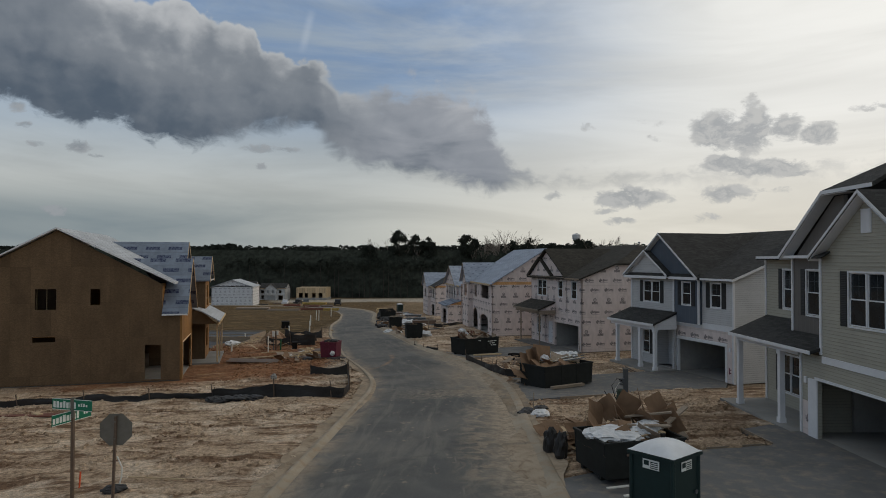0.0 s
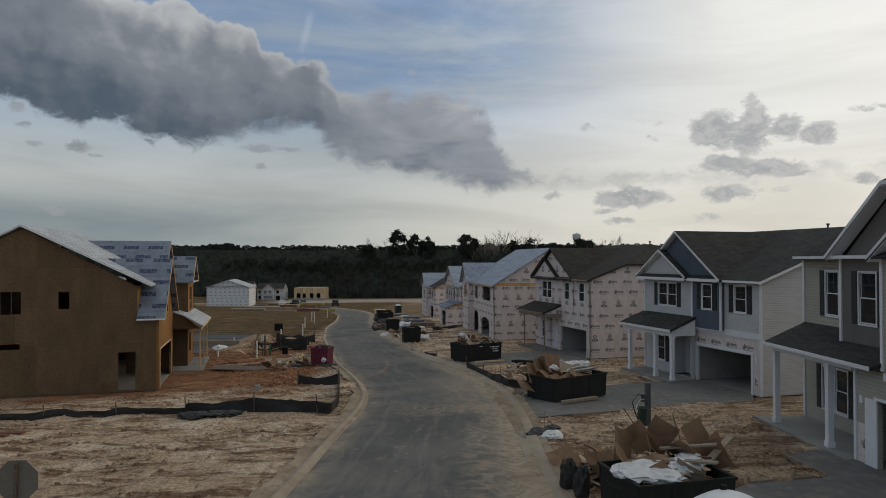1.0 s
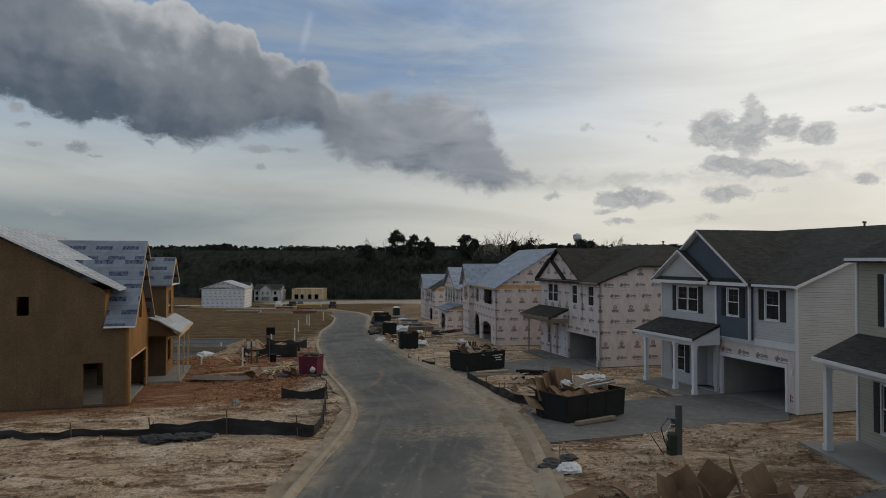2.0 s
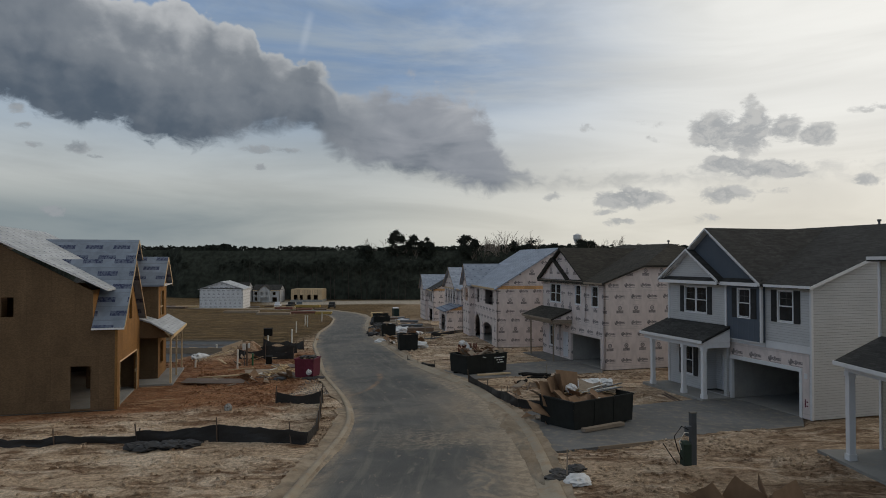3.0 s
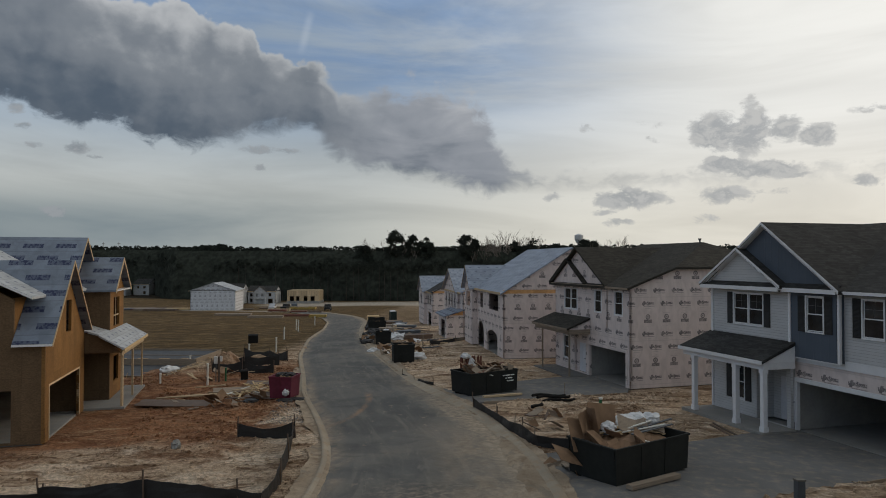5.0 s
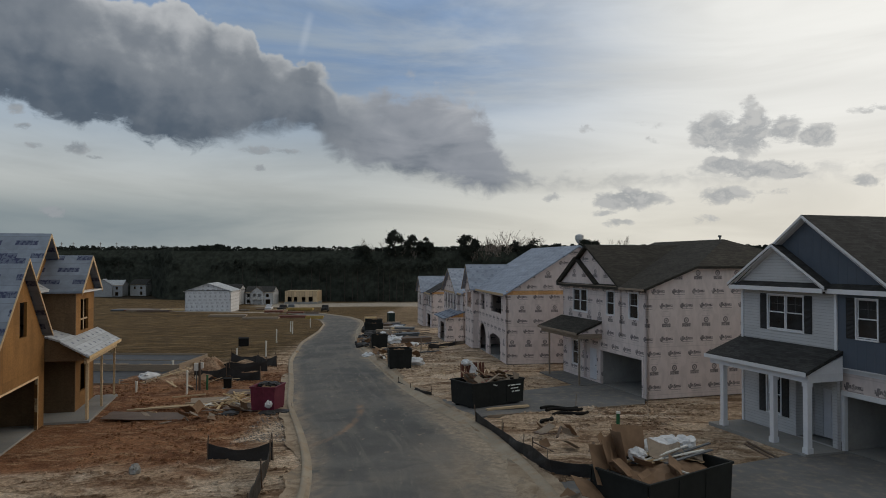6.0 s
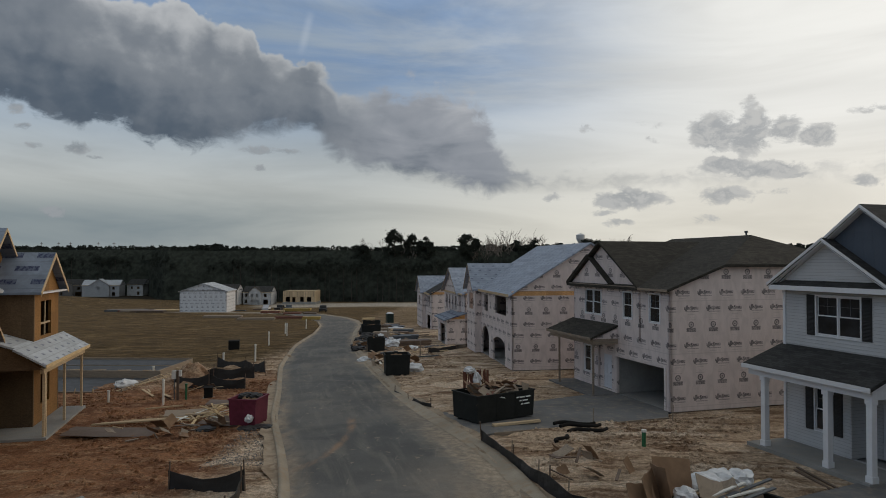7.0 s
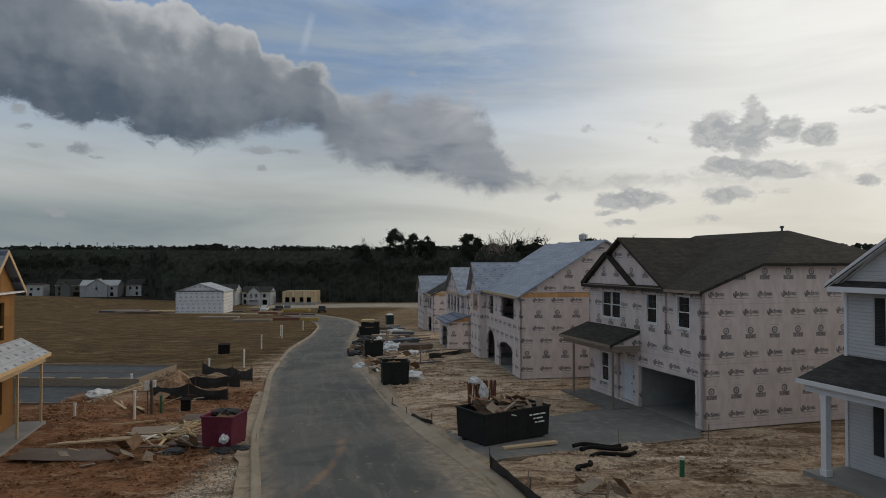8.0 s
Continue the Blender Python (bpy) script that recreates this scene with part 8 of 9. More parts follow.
# scraps in front of the far houses
for k, (x, y, r, mm, lab) in enumerate(((-2.2, 75.0, 0.9, "sheet_plastic", "crumpled white sheeting on the far lot"), (-4.9, 96.0, 1.2, "sheet_plastic", "crumpled white sheeting on the far lot"), (-6.7, 83.4, 0.8, "sheet_plastic", "crumpled white sheeting at the kerb"),
                                       (-8.4, 93.0, 0.8, "fence_black", "black waste bag at the kerb"), (-8.9, 97.0, 0.9, "fence_black", "black waste bag at the kerb"), (-7.4, 98.5, 0.9, "fence_black", "black waste bag at the kerb"),
                                       (-9.3, 101.0, 0.8, "fence_black", "black waste bag at the kerb"), (-7.2, 104.0, 1.0, "sheet_plastic", "crumpled white sheeting on the far lot"), (-9.8, 106.0, 0.7, "fence_black", "black waste bag at the kerb"),
                                       (-5.8, 101.5, 0.8, "sheet_plastic", "crumpled white sheeting on the far lot"), (-5.6, 109.0, 0.9, "fence_black", "black waste bag on the far lot"))):
    bag(x, y, land(x, y, 0.15), r, 0.45, mm, lab, "waste_heap" if mm == "fence_black" else "plastic_wrap", "waste", k + 100)
for k in range(16):
    x, y, a = -4.0 + rngl.uniform(-5, 3), 90.0 + rngl.uniform(-8, 26), rngl.uniform(-0.4, 0.6)
    if x < road_right(y) + 1.0:
        x = road_right(y) + 1.0 + rngl.uniform(0, 3)
    ln = rngl.uniform(1.5, 4.5)
    if x + ln > 0 and y > 94:
        continue
    plank((x, y, land(x, y, 0.1)), (x + ln * math.cos(a), y + ln * math.sin(a), land(x + ln * math.cos(a), y + ln * math.sin(a), 0.12)), rngl.choice([0.15, 0.3]), 0.1, rngl.choice(["pale_wood", "grey_wood", "meter_grey"]), "board lying before the far houses")


def stack(x, y, ang, w, d, hh, mat, label):
    t = thing("lumber_stack", turn(x, y, land(x, y, 0.0), ang), label, "lumber stack", "lumber stacks")
    n = max(2, int(hh / 0.22))
    for k in range(n):
        o = 0.06 * ((k * 5) % 3)
        b = Build().box(-w / 2 + o, w / 2 - 0.09 + o, -d / 2 + 0.03 * (k % 2), d / 2 - 0.03 * (k % 3), 0.1 + k * hh / n, 0.1 + (k + 1) * hh / n - 0.02)
        part("layer", b, mat, t)
    for xx in (-w / 3, w / 3):
        part("bearer", Build().box(xx - 0.06, xx + 0.06, -d / 2, d / 2, -0.05, 0.1), "grey_wood", t)
    return t


for x, y, a, w, d, hh, mm, lab in ((-13.6, 149.5, 8, 2.4, 1.3, 1.1, "new_wood", "stack of fresh yellow lumber by the street"), (-40.0, 170.0, 4, 8.0, 1.8, 0.45, "grey_wood", "long stack of roof trusses on the far lots"),
                                   (-34.0, 176.0, 3, 7.0, 1.6, 0.5, "rust_red", "long stack of reddish trusses on the far lots"), (-28.5, 172.0, 3, 4.0, 1.4, 0.6, "yellow_box", "stack of yellow panels on the far lots"),
                                   (-52.0, 185.0, 4, 9.0, 2.0, 0.5, "grey_wood", "long stack of grey lumber on the far lots"), (-82.0, 209.0, -5, 11.0, 2.5, 0.45, "grey_wood", "long stack of trusses on the far field"),
                                   (-87.0, 215.0, -5, 8.0, 2.0, 0.4, "rust_red", "long stack of reddish trusses on the far field"), (-77.0, 202.0, -4, 9.0, 2.0, 0.45, "post_brown", "long stack of dark lumber on the far field"),
                                   (-92.0, 222.0, 3, 12.0, 2.4, 0.5, "meter_grey", "long stack of dark trusses on the far field"), (-84.0, 226.0, 0, 14.0, 2.4, 0.6, "post_brown", "long stack of dark lumber on the far field"), (-78.0, 219.0, 2, 9.0, 2.0, 0.5, "new_wood", "long stack of pale lumber on the far field"),
                                   (-96.0, 231.0, 6, 10.0, 2.2, 0.5, "grey_wood", "long stack of trusses on the far field"), (-46.0, 206.0, 2, 5.0, 1.6, 0.55, "rust_red", "stack of reddish trusses by the far street"), (-39.5, 203.0, 2, 4.5, 1.6, 0.55, "rust_red", "stack of reddish trusses by the far street"),
                                   (-34.5, 201.0, 2, 3.5, 1.6, 0.5, "post_brown", "stack of dark lumber by the far street"), (-50.0, 224.0, 2, 7.0, 2.0, 0.6, "pale_wood", "stack of pale lumber by the far street"), (-43.0, 226.0, -3, 8.0, 2.2, 0.7, "yellow_box", "stack of yellow panels by the far street")):
    stack(x, y, a, w, d, hh, mm, lab)


# ---- small waste and clods ----
def waste(cx, cy, cz, hx, hy, ang, count, seed, mats, label):
    """Short boards and torn panels thrown on a heap at all angles."""
    r = random.Random(seed)
    ca, sa = math.cos(radians(ang)), math.sin(radians(ang))
    for k in range(count):
        u, v = r.uniform(-hx, hx), r.uniform(-hy, hy)
        x, y = cx + u * ca - v * sa, cy + u * sa + v * ca
        z = cz + 0.25 * (1 - (u / hx) ** 2) * (1 - (v / hy) ** 2) + r.uniform(-0.05, 0.12)
        if r.random() < 0.55:
            a, ln, up = r.uniform(0, math.pi), r.uniform(0.4, 1.1), r.uniform(-0.3, 0.45)
            d = Vector((math.cos(a), math.sin(a), up)) * ln / 2
            p = Vector((x, y, z))
            plank(p - d, p + d, r.choice([0.06, 0.1, 0.19]), 0.035, r.choice(mats), label, "offcut", "building waste", "offcut")
        else:
            sheet(x, y, z + 0.08, r.uniform(0.4, 0.9), r.uniform(0.3, 0.8), r.uniform(0, 180), (r.uniform(5, 70), r.uniform(-25, 25)), r.choice(["card", "card", "grey_wood"]), "torn brown panel on the waste heap", bend=0.04, seed=seed * 100 + k)


waste(5.85, 21.7, lie(6.5, 21.5) + 1.18, 1.15, 0.8, 15, 30, 3, ["grey_wood", "pale_wood", "post_brown"], "short board offcut on the waste heap")
waste(6.65, 40.1, lie(6.6, 40.4) + 1.27, 1.6, 0.85, 34.5, 18, 5, ["pale_wood", "pvc", "meter_grey"], "short board offcut on the waste heap")
waste(2.65, 57.7, lie(2.4, 58.4) + 1.30, 1.5, 0.8, 34, 24, 6, ["grey_wood", "pvc", "rust_red", "post_brown"], "short board offcut on the waste heap")
waste(7.2, 25.6, land(7.2, 25.6) + 0.05, 1.6, 0.8, 10, 16, 19, ["grey_wood", "post_brown", "pale_wood"], "short board offcut lying on the sand")
waste(4.9, 25.2, land(4.9, 25.2) + 0.05, 0.9, 1.6, 0, 26, 9, ["grey_wood", "pale_wood"], "short board offcut lying on the sand")
waste(-11.4, 57.6, land(-11.4, 57.6) + 0.04, 1.6, 0.8, 10, 14, 10, ["grey_wood", "post_brown"], "short board offcut lying on the clay")
waste(4.6, 40.4, land(4.6, 40.4) + 0.05, 0.6, 0.8, 30, 8, 11, ["pale_wood", "grey_wood"], "short board offcut lying on the sand")
waste(-4.6, 84.5, land(-4.6, 84.5) + 0.05, 1.6, 4.0, 15, 12, 12, ["pale_wood", "pvc", "grey_wood"], "short board offcut lying on the far lot")
waste(-4.4, 79.0, land(-4.4, 79.0) + 0.03, 1.3, 5.0, 18, 22, 51, ["pale_wood", "pvc", "grey_wood", "post_brown"], "short board offcut lying by the kerb")
waste(-6.6, 92.0, land(-6.6, 92.0) + 0.05, 1.8, 8.0, 16, 40, 52, ["meter_grey", "pvc", "grey_wood", "post_brown"], "short board offcut lying on the far lot")
waste(-2.6, 84.0, land(-2.6, 84.0) + 0.03, 2.0, 5.0, 16, 18, 53, ["post_brown", "grey_wood"], "short board offcut lying on the far lot")
waste(-5.5, 100.0, land(-5.5, 100) + 0.1, 2.2, 6.0, 15, 30, 13, ["pale_wood", "pvc", "meter_grey"], "short board offcut lying on the far lot")


def scatter(name, count, region, size, mat, label, category, seed):
    """Many small lumps lying about a stretch of ground, one object."""
    r = random.Random(seed)
    b = Build()
    shape = [(-1, -0.8, -0.3), (0.9, -1, -0.3), (1, 0.8, -0.3), (-0.8, 1, -0.3), (-0.5, -0.5, 0.8), (0.6, -0.4, 0.6), (0.4, 0.6, 0.9), (-0.6, 0.4, 0.55)]
    fs = [(4, 5, 6, 7), (0, 1, 5, 4), (1, 2, 6, 5), (2, 3, 7, 6), (3, 0, 4, 7)]
    done = 0
    while done < count:
        x, y = r.uniform(region[0], region[1]), r.uniform(region[2], region[3])
        if road_left(y) - 0.4 < x < road_right(y) + 0.5 or pad_height(x, y)[1] > 0.5 or any(inside(x, y, p) for p in (DA, DB, DC)):
            if r.random() < 0.02:
                done += 1
            continue
        if noise.noise((x * 0.25, y * 0.25, seed)) < r.uniform(-0.45, 0.35):
            continue
        s = size * r.uniform(0.35, 1.0) ** 1.6
        a = r.uniform(0, 6.3)
        c, q = math.cos(a) * s, math.sin(a) * s
        z = land(x, y)
        k = s * r.uniform(0.5, 1.0)
        b.solid([(x + px * c * r.uniform(0.7, 1.2) - py * q, y + px * q + py * c * r.uniform(0.7, 1.2), z + pz * k) for px, py, pz in shape], fs)
        done += 1
    return tagged(new(name, b.mesh(name, M[mat])), label, category, kind="stuff")


scatter("sand_clods", 3200, (-26, -4.4, 15, 46), 0.13, "ground", "scattered clods of dry sand", "clods", 1)
scatter("clay_clods", 2600, (-24, -6, 46, 84), 0.14, "ground", "scattered clods of red clay", "clods", 2)
scatter("sand_clods", 2600, (3.4, 15, 22, 64), 0.12, "ground", "scattered clods of dry sand and mortar", "clods", 3)
scatter("earth_clods", 1500, (-6, 8, 64, 100), 0.15, "ground", "scattered clods of brown earth", "clods", 4)
scatter("gravel", 1500, (-9.3, -5.6, 50, 64), 0.036, "concrete", "patch of grey gravel along the kerb", "gravel", 5)
for k in range(30):
    x, y = rngl.uniform(-62, -26), rngl.uniform(214, 264)
    if x > road_left(min(y, 225)) - 4:
        continue
    ln = rngl.uniform(3, 9)
    plank((x - ln / 2, y, land(x, y, 0.2)), (x + ln / 2, y + rngl.uniform(-1, 1), land(x, y, 0.25)), rngl.uniform(0.6, 1.5), rngl.uniform(0.15, 0.4), rngl.choice(["grey_wood", "post_brown", "meter_grey", "rust_red", "grey_wood"]), "long bundle of lumber lying on the far lots", "lumber_bundle", "lumber bundles", "lumber")


# ---- crowded verge before the farthest houses ----
dumpster(-9.3, 113.0, lie(-9.3, 113) + 0.25, 10, (2.4, 1.7, 1.4), label="dark steel dumpster at the kerb before the far houses")
dumpster(-10.9, 129.0, lie(-10.9, 129) + 0.30, 8, (2.6, 1.7, 1.3), label="dark steel dumpster at the kerb before the far houses")
rngv = random.Random(31)
for k in range(16):
    y = 99.0 + 2.9 * k
    x = road_right(y) + rngv.uniform(0.8, 2.2)
    bag(x, y, land(x, y, 0.25), rngv.uniform(0.6, 1.15), rngv.uniform(0.45, 0.75), "fence_black", "heaped black waste bags at the kerb", "waste_heap", "waste", 200 + k)
for k, (x, y, r) in enumerate(((-4.7, 97.6, 1.3), (-6.4, 104.2, 1.3), (-7.4, 108.6, 1.1), (-8.0, 116.0, 1.2), (-9.2, 121.0, 1.0), (-7.0, 127.0, 1.2), (-10.6, 137.0, 0.9), (-3.0, 92.0, 0.8), (-2.4, 101.0, 0.7))):
    bag(x, y, land(x, y, 0.12), r, 0.32, "sheet_plastic", "crumpled white sheeting thrown on the far lot", "plastic_wrap", "waste", 240 + k)
for k in range(18):
    y = 96.0 + 2.6 * k + rngv.uniform(-1, 1)
    x = road_right(y) + rngv.uniform(3.4, 6.5)
    if x > -1.5 - 0.12 * (y - 96):
        x = -1.5 - 0.12 * (y - 96) - rngv.uniform(0.0, 1.5)
    stack(x, y, rngv.uniform(-8, 22), rngv.uniform(2.0, 3.6), rngv.uniform(0.9, 1.5), rngv.uniform(0.24, 0.6), rngv.choice(["grey_wood", "meter_grey", "post_brown", "grey_wood", "pale_wood"]), "low stack of weathered boards before the far houses")
for x, y, hh in ((-6.3, 103.0, 1.9), (-1.9, 84.5, 1.3), (-8.6, 119.0, 1.5)):
    plank((x, y, land(x, y, -0.2)), (x + 0.04, y, land(x, y, hh)), 0.1, 0.1, "grey_wood", "upright wooden marker post on the far lot", "marker_post", "stakes", "stake")

# odds and ends on the nearer lots
bag(-11.32, 45.29, land(-11.32, 45.29, 0.12), 0.24, 1.0, "slab_grey", "crumpled blue-grey wrapper lying on the clay", "plastic_wrap", "plastic", 301, "")
for dx, dy in ((0.0, 0.0), (0.25, 0.3)):
    plank((12.72 + dx, 48.21 + dy, 0.04), (12.83 + dx, 45.86 + dy, 0.045), 0.09, 0.05, "post_brown", "dark timber offcut lying on the concrete")
waste(5.2, 48.5, land(5.2, 48.5) + 0.04, 1.4, 2.2, 20, 14, 41, ["post_brown", "grey_wood"], "short board offcut lying on the sand")
waste(-14.0, 56.5, land(-14.0, 56.5) + 0.03, 2.6, 1.4, 10, 12, 42, ["pale_wood", "grey_wood", "post_brown"], "short board offcut lying on the clay")
waste(-17.0, 68.5, land(-17.0, 68.5) + 0.04, 2.4, 2.0, 10, 14, 43, ["pale_wood", "grey_wood"], "short board offcut lying on the clay")


# ---- distance: far houses, woods, water tower ----
def zl(x, y):
    return rough_land(x, y)


wrapped_house(site((-71.2, 208.0), (0.10, -0.995), zl(-66, 214)), "far unfinished house in bluish white wrap with pale roof", 12.0, 12.4, 5.9, 0.34, "underlay_grey", None,
              [(-3.0, -1.6, 0.3, 2.4), (-3.0, -1.8, 3.8, 5.2), (-8.0, -6.8, 3.8, 5.2)], skin="wrap_far", band=False)
wrapped_house(site((-73.0, 313.0), (1.0, 0.0), zl(-78, 316)), "far house in pale siding with dark roof", 12.0, 10.0, 5.4, 0.45, "shingle_black", (-9.0, -4.0, 1.2, 5.4, 2.2),
              [(-3.0, -1.8, 3.2, 4.6), (-3.2, -1.2, 0.1, 2.2), (-11.2, -10.0, 3.2, 4.6), (-11.2, -10.0, 0.6, 2.2)], small=[(-8.2, -7.2, 3.2, 4.6), (-6.0, -5.0, 3.2, 4.6), (-8.4, -4.6, 0.1, 2.2)], skin="siding_white", band=False)
wrapped_house(site((-85.5, 306.0), (1.0, 0.0), zl(-90, 310)), "far house in pale siding with dark roof", 10.0, 10.0, 6.0, 0.5, "shingle_black", (-8.0, -3.5, 1.2, 6.0, 2.2),
              [(-3.0, -1.8, 3.6, 5.0), (-2.9, -1.2, 0.2, 2.3), (-9.4, -8.6, 3.6, 5.0)], small=[(-7.2, -6.2, 3.6, 5.0), (-5.2, -4.2, 3.6, 5.0), (-7.4, -4.2, 0.1, 2.2)], skin="siding_white", band=False)
wrapped_house(site((-168.0, 405.0), (1.0, 0.0), zl(-172, 405)), "far house in white siding on the earth bank", 9.0, 12.0, 6.2, 0.5, "shingle_black", None,
              [(-3.4, -2.0, 0.5, 2.4), (-3.4, -2.0, 3.8, 5.2), (-7.0, -5.8, 3.8, 5.2)], skin="siding_white", band=False)
wrapped_house(site((-177.0, 396.0), (0.98, 0.20), zl(-186, 398)), "far house in grey siding on the earth bank", 19.0, 12.0, 6.2, 0.45, "underlay_grey", (-15, -5, 1.2, 6.2, 3.4),
              [(-3.6, -2.4, 3.8, 5.2), (-3.8, -2.2, 0.4, 2.4)], small=[(-11.0, -9.6, 3.8, 5.2)], skin="siding_grey_far", band=False)
wrapped_house(site((-198.0, 400.0), (0.98, 0.20), zl(-204, 400)), "far house in dark siding on the earth bank", 14.0, 12.0, 6.4, 0.5, "shingle_black", (-11, -6, 1.2, 6.0, 2.6),
              [(-5.0, -1.0, 0.2, 2.6), (-4.0, -2.4, 3.8, 5.2), (-12.5, -11.5, 0.8, 2.4), (-12.5, -11.5, 3.8, 5.2)], skin="batten_dark", band=False)
wrapped_house(site((-220.0, 400.0), (0.98, 0.20), zl(-224, 400)), "far small house in white siding on the earth bank", 8.5, 10.0, 6.6, 0.2, "shingle_black", None,
              [(-6.8, -5.4, 0.5, 2.4), (-3.0, -1.6, 3.8, 5.2), (-6.4, -5.2, 3.8, 5.2)], skin="siding_white", band=False)

fz = zl(-62, 318) + 1.0
t = thing("unfinished_house", site((-69.0, 318.0), (1.0, 0.0), fz), "far single-storey house frame in raw tan timber", "house")
part("wall", Build().wall("x", 0, 14, 0.0, 4.6, 0.0, 0.15, [(1.2, 3.0, 0.0, 2.2), (4.0, 5.4, 0.0, 2.2), (7.4, 9.0, 0.0, 2.2), (10.4, 12.2, 0.0, 2.2)]), "pale_wood", t)
part("wall", Build().wall("y", 0.15, 12, 0.0, 4.6, 14.0, -0.15), "pale_wood", t)
part("wall", Build().wall("y", 0.15, 12, 0.0, 4.6, 0.0, 0.15), "board_brown", t)
part("wall", Build().wall("x", 0, 14, 0.0, 4.6, 12.0, 0.15), "board_brown", t)
part("deck", Build().box(0.1, 13.9, 0.1, 11.9, 4.6, 4.75), "pale_wood", t)
part("footing", Build().box(-0.2, 14.2, -0.2, 12.2, -2.0, -0.002), "slab_grey", t)
for k in range(12):
    part("stud", Build().box(0.5 + 1.15 * k, 0.62 + 1.15 * k, -0.06, -0.004, 2.3, 4.55), "grey_wood", t)


def leaf_material(name, c0, c1):
    mat, n, b = begin(name)
    isl = n.add("ShaderNodeNewGeometry").outputs["Random Per Island"]
    pos = n.add("ShaderNodeTexCoord").outputs["Object"]
    k = n.noise(pos, 0.5, 3.0)
    n.put(b.inputs["Base Color"], n.vec("SCALE", n.mix(isl, c0, c1), n.step(k, 0.3, 0.7, 0.7, 1.3)))
    b.inputs["Roughness"].default_value = 0.9
    b.inputs["Specular IOR Level"].default_value = 0.1
    # needles scatter light softly, so their shading hardly follows each blade
    geo = n.add("ShaderNodeNewGeometry").outputs["Normal"]
    n.put(b.inputs["Normal"], n.vec("NORMALIZE", n.vec("ADD", n.vec("SCALE", geo, 0.25), (0.0, -0.75, 0.55))))
    return mat


M["needles"] = leaf_material("needles", (0.030, 0.035, 0.028), (0.038, 0.043, 0.034))
M["twigs"] = leaf_material("twigs", (0.050, 0.042, 0.036), (0.105, 0.090, 0.078))


def clump(b, c, r, rng, flat=0.6, blades=3):
    """A small ragged tuft of needles: a few crossed, jagged blades."""
    for _ in range(blades):
        a = rng.uniform(0, math.pi)
        e = rng.uniform(-0.5, 0.5)
        u = Vector((math.cos(a), math.sin(a), e * 0.5)) * r * rng.uniform(0.6, 1.15)
        w = Vector((-math.sin(a) * 0.35, math.cos(a) * 0.35, 1)) * r * flat * rng.uniform(0.5, 1.1)
        b.face(*[c + u * s + w * q * rng.uniform(0.6, 1.2) for s, q in ((-1, -0.1), (-0.35, -0.7), (0.6, -0.7), (1.0, 0.1), (0.3, 0.8), (-0.5, 0.55))])


def pine(b_trunk, b_crown, x, y, z, hgt, rng, bare=0.4, spread=0.16, tufts=60, size=0.045):
    top = Vector((x + rng.uniform(-0.5, 0.5), y, z + hgt))
    b_trunk.tube([(x, y, z - 0.5), (x + rng.uniform(-0.3, 0.3), y, z + hgt * 0.5), tuple(top)], hgt * 0.014, 5, 0.25)
    for k in range(tufts):
        q = bare + (1 - bare) * (k + rng.random()) / tufts
        rad = hgt * spread * (1.02 - q) ** 0.55 * (0.55 + 0.6 * rng.random()) + 0.3
        a = rng.uniform(0, 2 * math.pi)
        d = rad * rng.random() ** 0.5
        clump(b_crown, Vector((x + d * math.cos(a), y + d * math.sin(a) * 0.8, z + hgt * q)), hgt * size * rng.uniform(0.7, 1.4), rng)


def bare_tree(b, x, y, z, hgt, rng):
    """A leafless tree: trunk, limbs and a haze of fine twigs."""
    def limb(p, d, ln, r, depth):
        q = p + d * ln
        b.tube([tuple(p), tuple(p + d * ln * 0.5 + Vector((rng.uniform(-1, 1), rng.uniform(-1, 1), 0)) * ln * 0.05), tuple(q)], r, 4, 0.55)
        if depth == 0:
            return
        for _ in range(3 if depth > 1 else 4):
            e = (d + Vector((rng.uniform(-0.7, 0.7), rng.uniform(-0.7, 0.7), rng.uniform(-0.05, 0.4)))).normalized()
            limb(p + d * ln * rng.uniform(0.45, 1.0), e, ln * rng.uniform(0.45, 0.65), r * 0.55, depth - 1)

    limb(Vector((x, y, z - 0.5)), Vector((rng.uniform(-0.05, 0.05), 0, 1)).normalized(), hgt * 0.52, hgt * 0.013, 4)


def tuft(b, c, r, rng):
    """Two crossed ragged blades."""
    for _ in range(2):
        a = rng.uniform(0, math.pi)
        u = Vector((math.cos(a), math.sin(a), rng.uniform(-0.3, 0.3))) * r * rng.uniform(0.7, 1.3)
        w = Vector((rng.uniform(-0.4, 0.4), rng.uniform(-0.4, 0.4), 1)) * r * rng.uniform(0.5, 0.9)
        b.face(c - u, c - w, c + u * rng.uniform(0.7, 1.2), c + w)


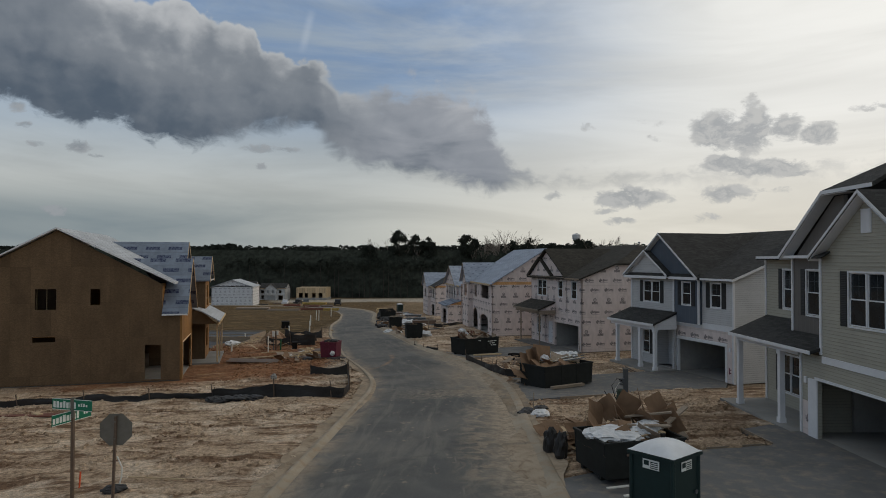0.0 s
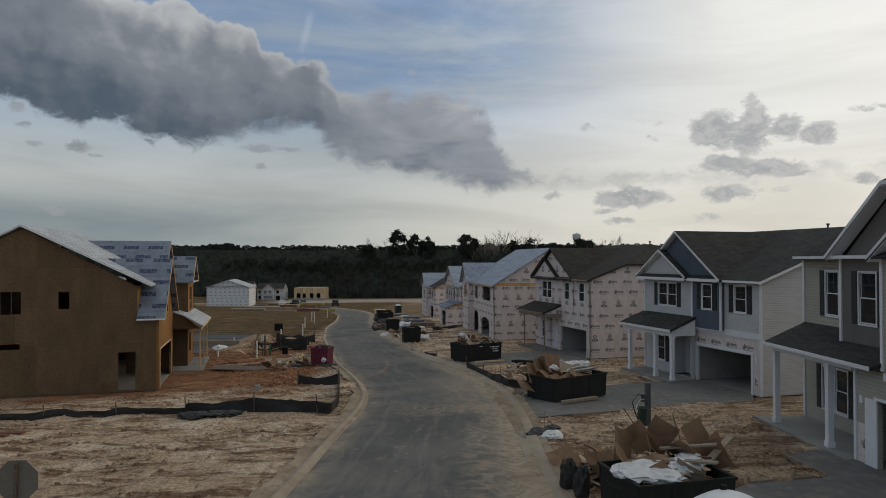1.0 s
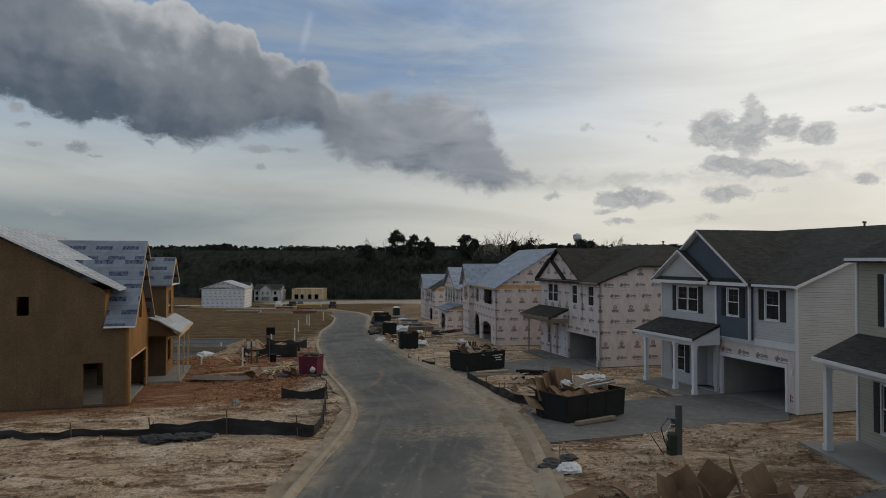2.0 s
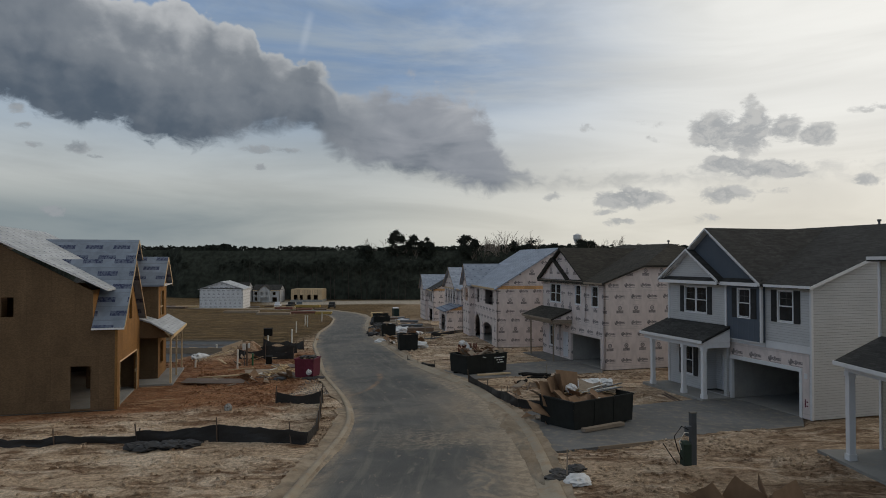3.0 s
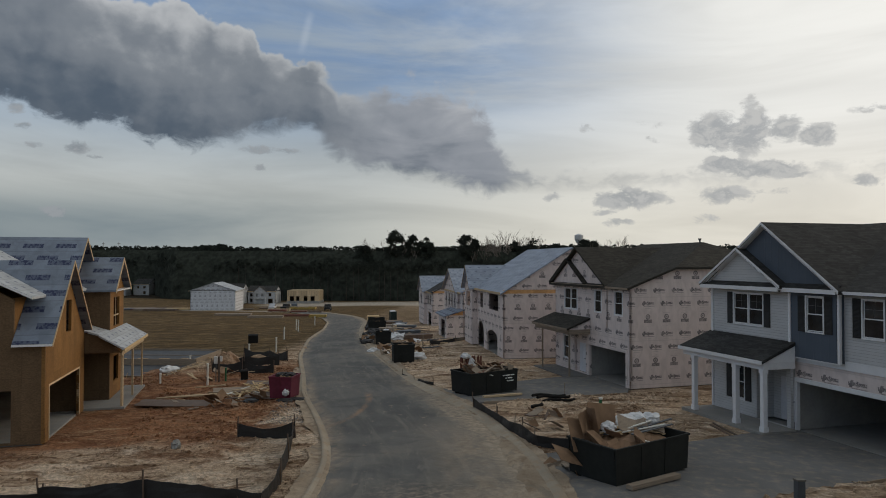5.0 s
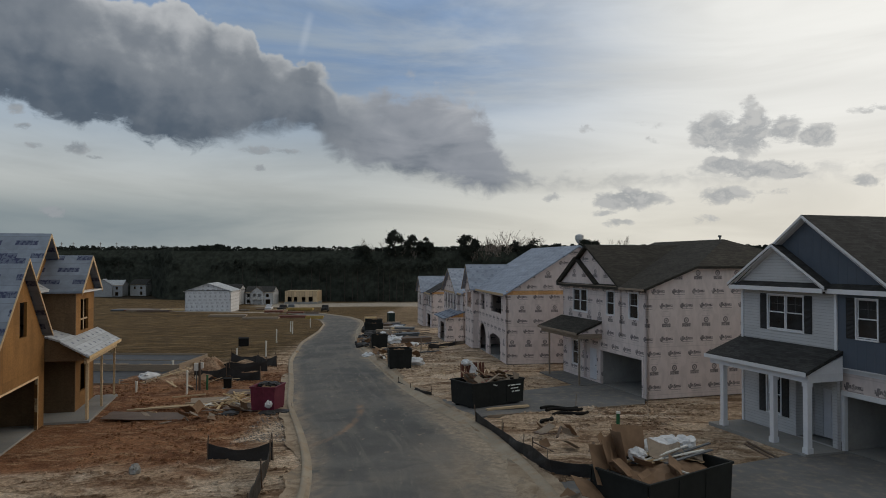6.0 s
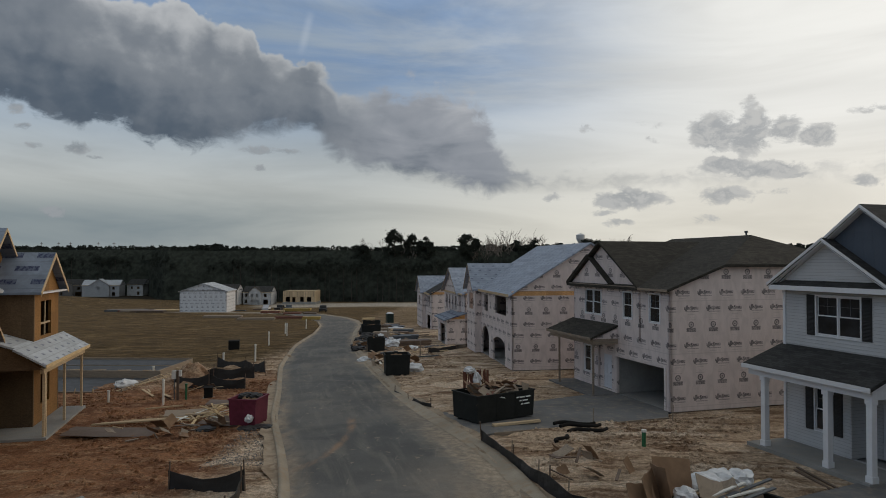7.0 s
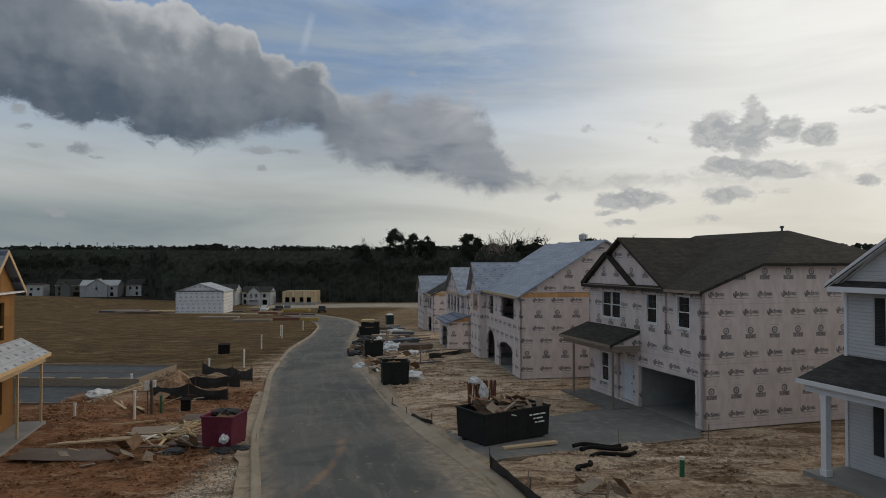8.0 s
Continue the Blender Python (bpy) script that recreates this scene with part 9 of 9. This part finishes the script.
def woods():
    rng = random.Random(21)
    tr, cr = Build(), Build()
    # depth, spacing, least and greatest height, bare part of the trunk, tufts, tuft size
    for row, (yy, gap, lo, hi, bare, n, size) in enumerate(((345, 3.0, 18, 21.5, 0.82, 40, 0.60), (352, 3.0, 20, 23.5, 0.75, 60, 0.60), (360, 3.0, 22, 24.5, 0.7, 70, 0.6), (378, 2.6, 24.2, 26.2, 0.7, 90, 0.65),
                                                            (398, 2.4, 26.2, 28.0, 0.80, 90, 0.55), (425, 2.2, 27.6, 29.4, 0.84, 90, 0.5))):
        x = -470.0
        while x < 380:
            y = yy + rng.uniform(-3.5, 3.5) + 8 * noise.noise((x * 0.01, row, 0))
            if x < -130:
                y += 75 * min(1.0, (-130 - x) / 40.0)
            hh = rng.uniform(lo, hi) + 1.0 * noise.noise((x * 0.03, row * 3, 1)) + (2.0 if x < -130 else 0.0)
            if x > 15 and row > 0:
                hh += 1.2
            z = -12.5
            tr.tube([(x, y, z - 0.5), (x + rng.uniform(-0.4, 0.4), y, z + hh * 0.9)], hh * 0.012, 5, 0.3)
            for k in range(n):
                q = bare + (1 - bare) * (k + rng.random()) / n
                rad = 3.6 * min(1.0, (1.03 - q) * 4.0) ** 0.6
                a, d = rng.uniform(0, 2 * math.pi), rad * rng.random() ** 0.5
                tuft(cr, Vector((x + d * math.cos(a), y + d * math.sin(a), z + hh * q)), size * rng.uniform(0.7, 1.3), rng)
            x += gap * rng.uniform(0.7, 1.3)
    # closed lower wall of the wood: lumpy boughs and undergrowth behind the first trees
    xs, nz = np.arange(-470.0, 380.0, 1.5), 15
    base = len(cr.v)
    for x in xs:
        back = 75 * min(1.0, (-130 - x) / 40.0) if x < -130 else 0.0
        for k in range(nz):
            q = k / (nz - 1)
            z = -13.0 + q * (25.8 + 1.0 * noise.noise((x * 0.05, 2, 5)) + (1.6 if x < -130 else 0.0))
            lump = 2.4 * noise.noise((x * 0.16, z * 0.22, 1)) + 1.3 * noise.noise((x * 0.5, z * 0.55, 6))
            cr.v.append((x + 0.5 * noise.noise((x, z, 3)), 342.5 + back + 8 * noise.noise((x * 0.01, 1, 0)) + 9.0 * q ** 3 + lump, z))
    for i in range(len(xs) - 1):
        for k in range(nz - 1):
            a = base + i * nz + k
            cr.f.append((a, a + nz, a + nz + 1, a + 1))
    me = tr.mesh("woods_trunks", M["bark"])
    w = tagged(new("pine_woods", me), "dense dark pine woods closing the view", "woods", kind="stuff")
    c = new("foliage", cr.mesh("foliage", M["needles"]))
    c.parent = w
    return w


woods()


def lone_pine(x, y, hgt, width, seed):
    """A tall pine: bare trunk, short limbs, and a rounded open crown of needle clusters."""
    rng = random.Random(seed)
    t = thing("pine_tree", Matrix.Translation((x, y, zl(x, y))), "tall dark pine rising over the edge of the woods", "tree", "tall pines")
    a, c = Build(), Build()
    a.tube([(0, 0, -0.5), (rng.uniform(-0.4, 0.4), 0, hgt * 0.55), (rng.uniform(-0.6, 0.6), 0, hgt * 0.97)], hgt * 0.011, 6, 0.3)
    for k in range(24):
        q = rng.uniform(0.0, 1.0)
        ang = rng.uniform(0, 2 * math.pi)
        out = width / 2 * math.sin(math.pi * (0.18 + 0.72 * q)) * rng.uniform(0.35, 0.95)
        p = Vector((out * math.cos(ang), out * math.sin(ang), hgt * (0.66 + 0.31 * q)))
        a.tube([(0, 0, p.z - hgt * 0.04), tuple(p)], hgt * 0.004, 4, 0.4)
        r = width * rng.uniform(0.13, 0.22)
        for _ in range(80):
            d = Vector((rng.gauss(0, 0.55), rng.gauss(0, 0.55), rng.gauss(0, 0.40))) * r
            tuft(c, p + d, rng.uniform(0.24, 0.50), rng)
    part("trunk", a, "bark", t)
    part("crown", c, "needles", t)


for k, (x, y, hh, wd) in enumerate(((-22.7, 348, 34.5, 10.0), (-14.8, 350, 32.0, 7.0), (-7.3, 349, 31.0, 7.0), (-11.0, 352, 29.5, 6.0), (11.5, 350, 32.5, 9.0), (16.5, 353, 30.5, 7.0), (43.7, 352, 29.5, 9.0), (37.0, 355, 29.0, 8.0), (-38.0, 349, 27.5, 9.0), (56.0, 352, 28.5, 8.0), (70.0, 354, 30.0, 9.0), (76.0, 356, 29.5, 8.0))):
    lone_pine(x, y, hh, wd, 300 + k)


def lone_bare(x, y, hgt, seed):
    rng = random.Random(seed)
    t = thing("bare_tree", Matrix.Translation((x, y, zl(x, y))), "tall leafless tree over the edge of the woods", "tree", "leafless trees")
    b = Build()
    bare_tree(b, 0, 0, 0, hgt, rng)
    part("trunk", b, "bark_pale", t)


rb = random.Random(77)
for k in range(26):
    x = 14.0 + k * 1.55 + rb.uniform(-0.6, 0.6) if k < 18 else -30.0 + (k - 18) * 2.4
    lone_bare(x * 1.15, rb.uniform(352, 362), rb.uniform(32, 36.5) if k < 18 else rb.uniform(29, 32), 500 + k)
for k in range(5):
    lone_bare(76 + k * 4, rb.uniform(352, 360), rb.uniform(31, 33), 560 + k)

# water tower and poles on the skyline
t = thing("water_tower", Matrix.Translation((119.0, 607.0, -11.5)), "grey water tower on the far skyline", "water tower")
part("stem", Build().tube([(0, 0, 0), (0, 0, 36)], 1.3, 12), "tower_paint", t)
part("tank", Build().tube([(0, 0, 35.0), (0, 0, 36.5), (0, 0, 38.5)], 2.0, 16, 1.9).tube([(0, 0, 38.5), (0, 0, 41.8)], 3.8, 16).tube([(0, 0, 41.8), (0, 0, 43.2)], 3.8, 16, 0.2), "tower_paint", t)
for x in (-305, -292, -283, -250, -262):
    t = thing("pylon", Matrix.Translation((x, 540.0, -12.0)), "thin utility pole on the far skyline", "pole", "far poles")
    part("mast", Build().tube([(0, 0, 0), (0, 0, 34.5)], 0.16, 5), "bark_pale", t)
    part("crossarm", Build().box(-1.1, 1.1, -0.1, 0.1, 33.2, 33.5), "bark_pale", t)

# parked vehicles far up the street
def truck(x, y, ang, mat, label):
    t = thing("pickup_truck", turn(x, y, zl(x, y) + 0.02, ang), label, "truck", "parked vehicles")
    part("body", Build().box(-2.6, 2.6, -0.95, 0.95, 0.5, 1.1).extrude([(-0.9, -0.9, 1.1), (1.2, -0.9, 1.1), (0.7, -0.9, 1.85), (-0.7, -0.9, 1.85)], (0, 1.8, 0)), mat, t)
    part("window", Build().extrude([(-0.75, -0.91, 1.2), (1.0, -0.91, 1.2), (0.62, -0.91, 1.75), (-0.62, -0.91, 1.75)], (0, -0.01, 0)), "glass", t)
    for wx in (-1.7, 1.7):
        for wy in (-0.95, 0.75):
            part("wheel", Build().tube([(wx, wy, 0.4), (wx, wy + 0.22, 0.4)], 0.4, 12), "tyre", t)
    return t


truck(-47.0, 232.0, 100, "meter_grey", "dark pickup truck parked by the far houses")
truck(-50.5, 236.0, 80, "shutter", "black pickup truck parked by the far houses")
truck(-33.5, 215.0, 95, "shutter", "black van parked at the far end")
truck(-56.0, 240.0, 95, "door_white", "white pickup truck parked by the far houses")
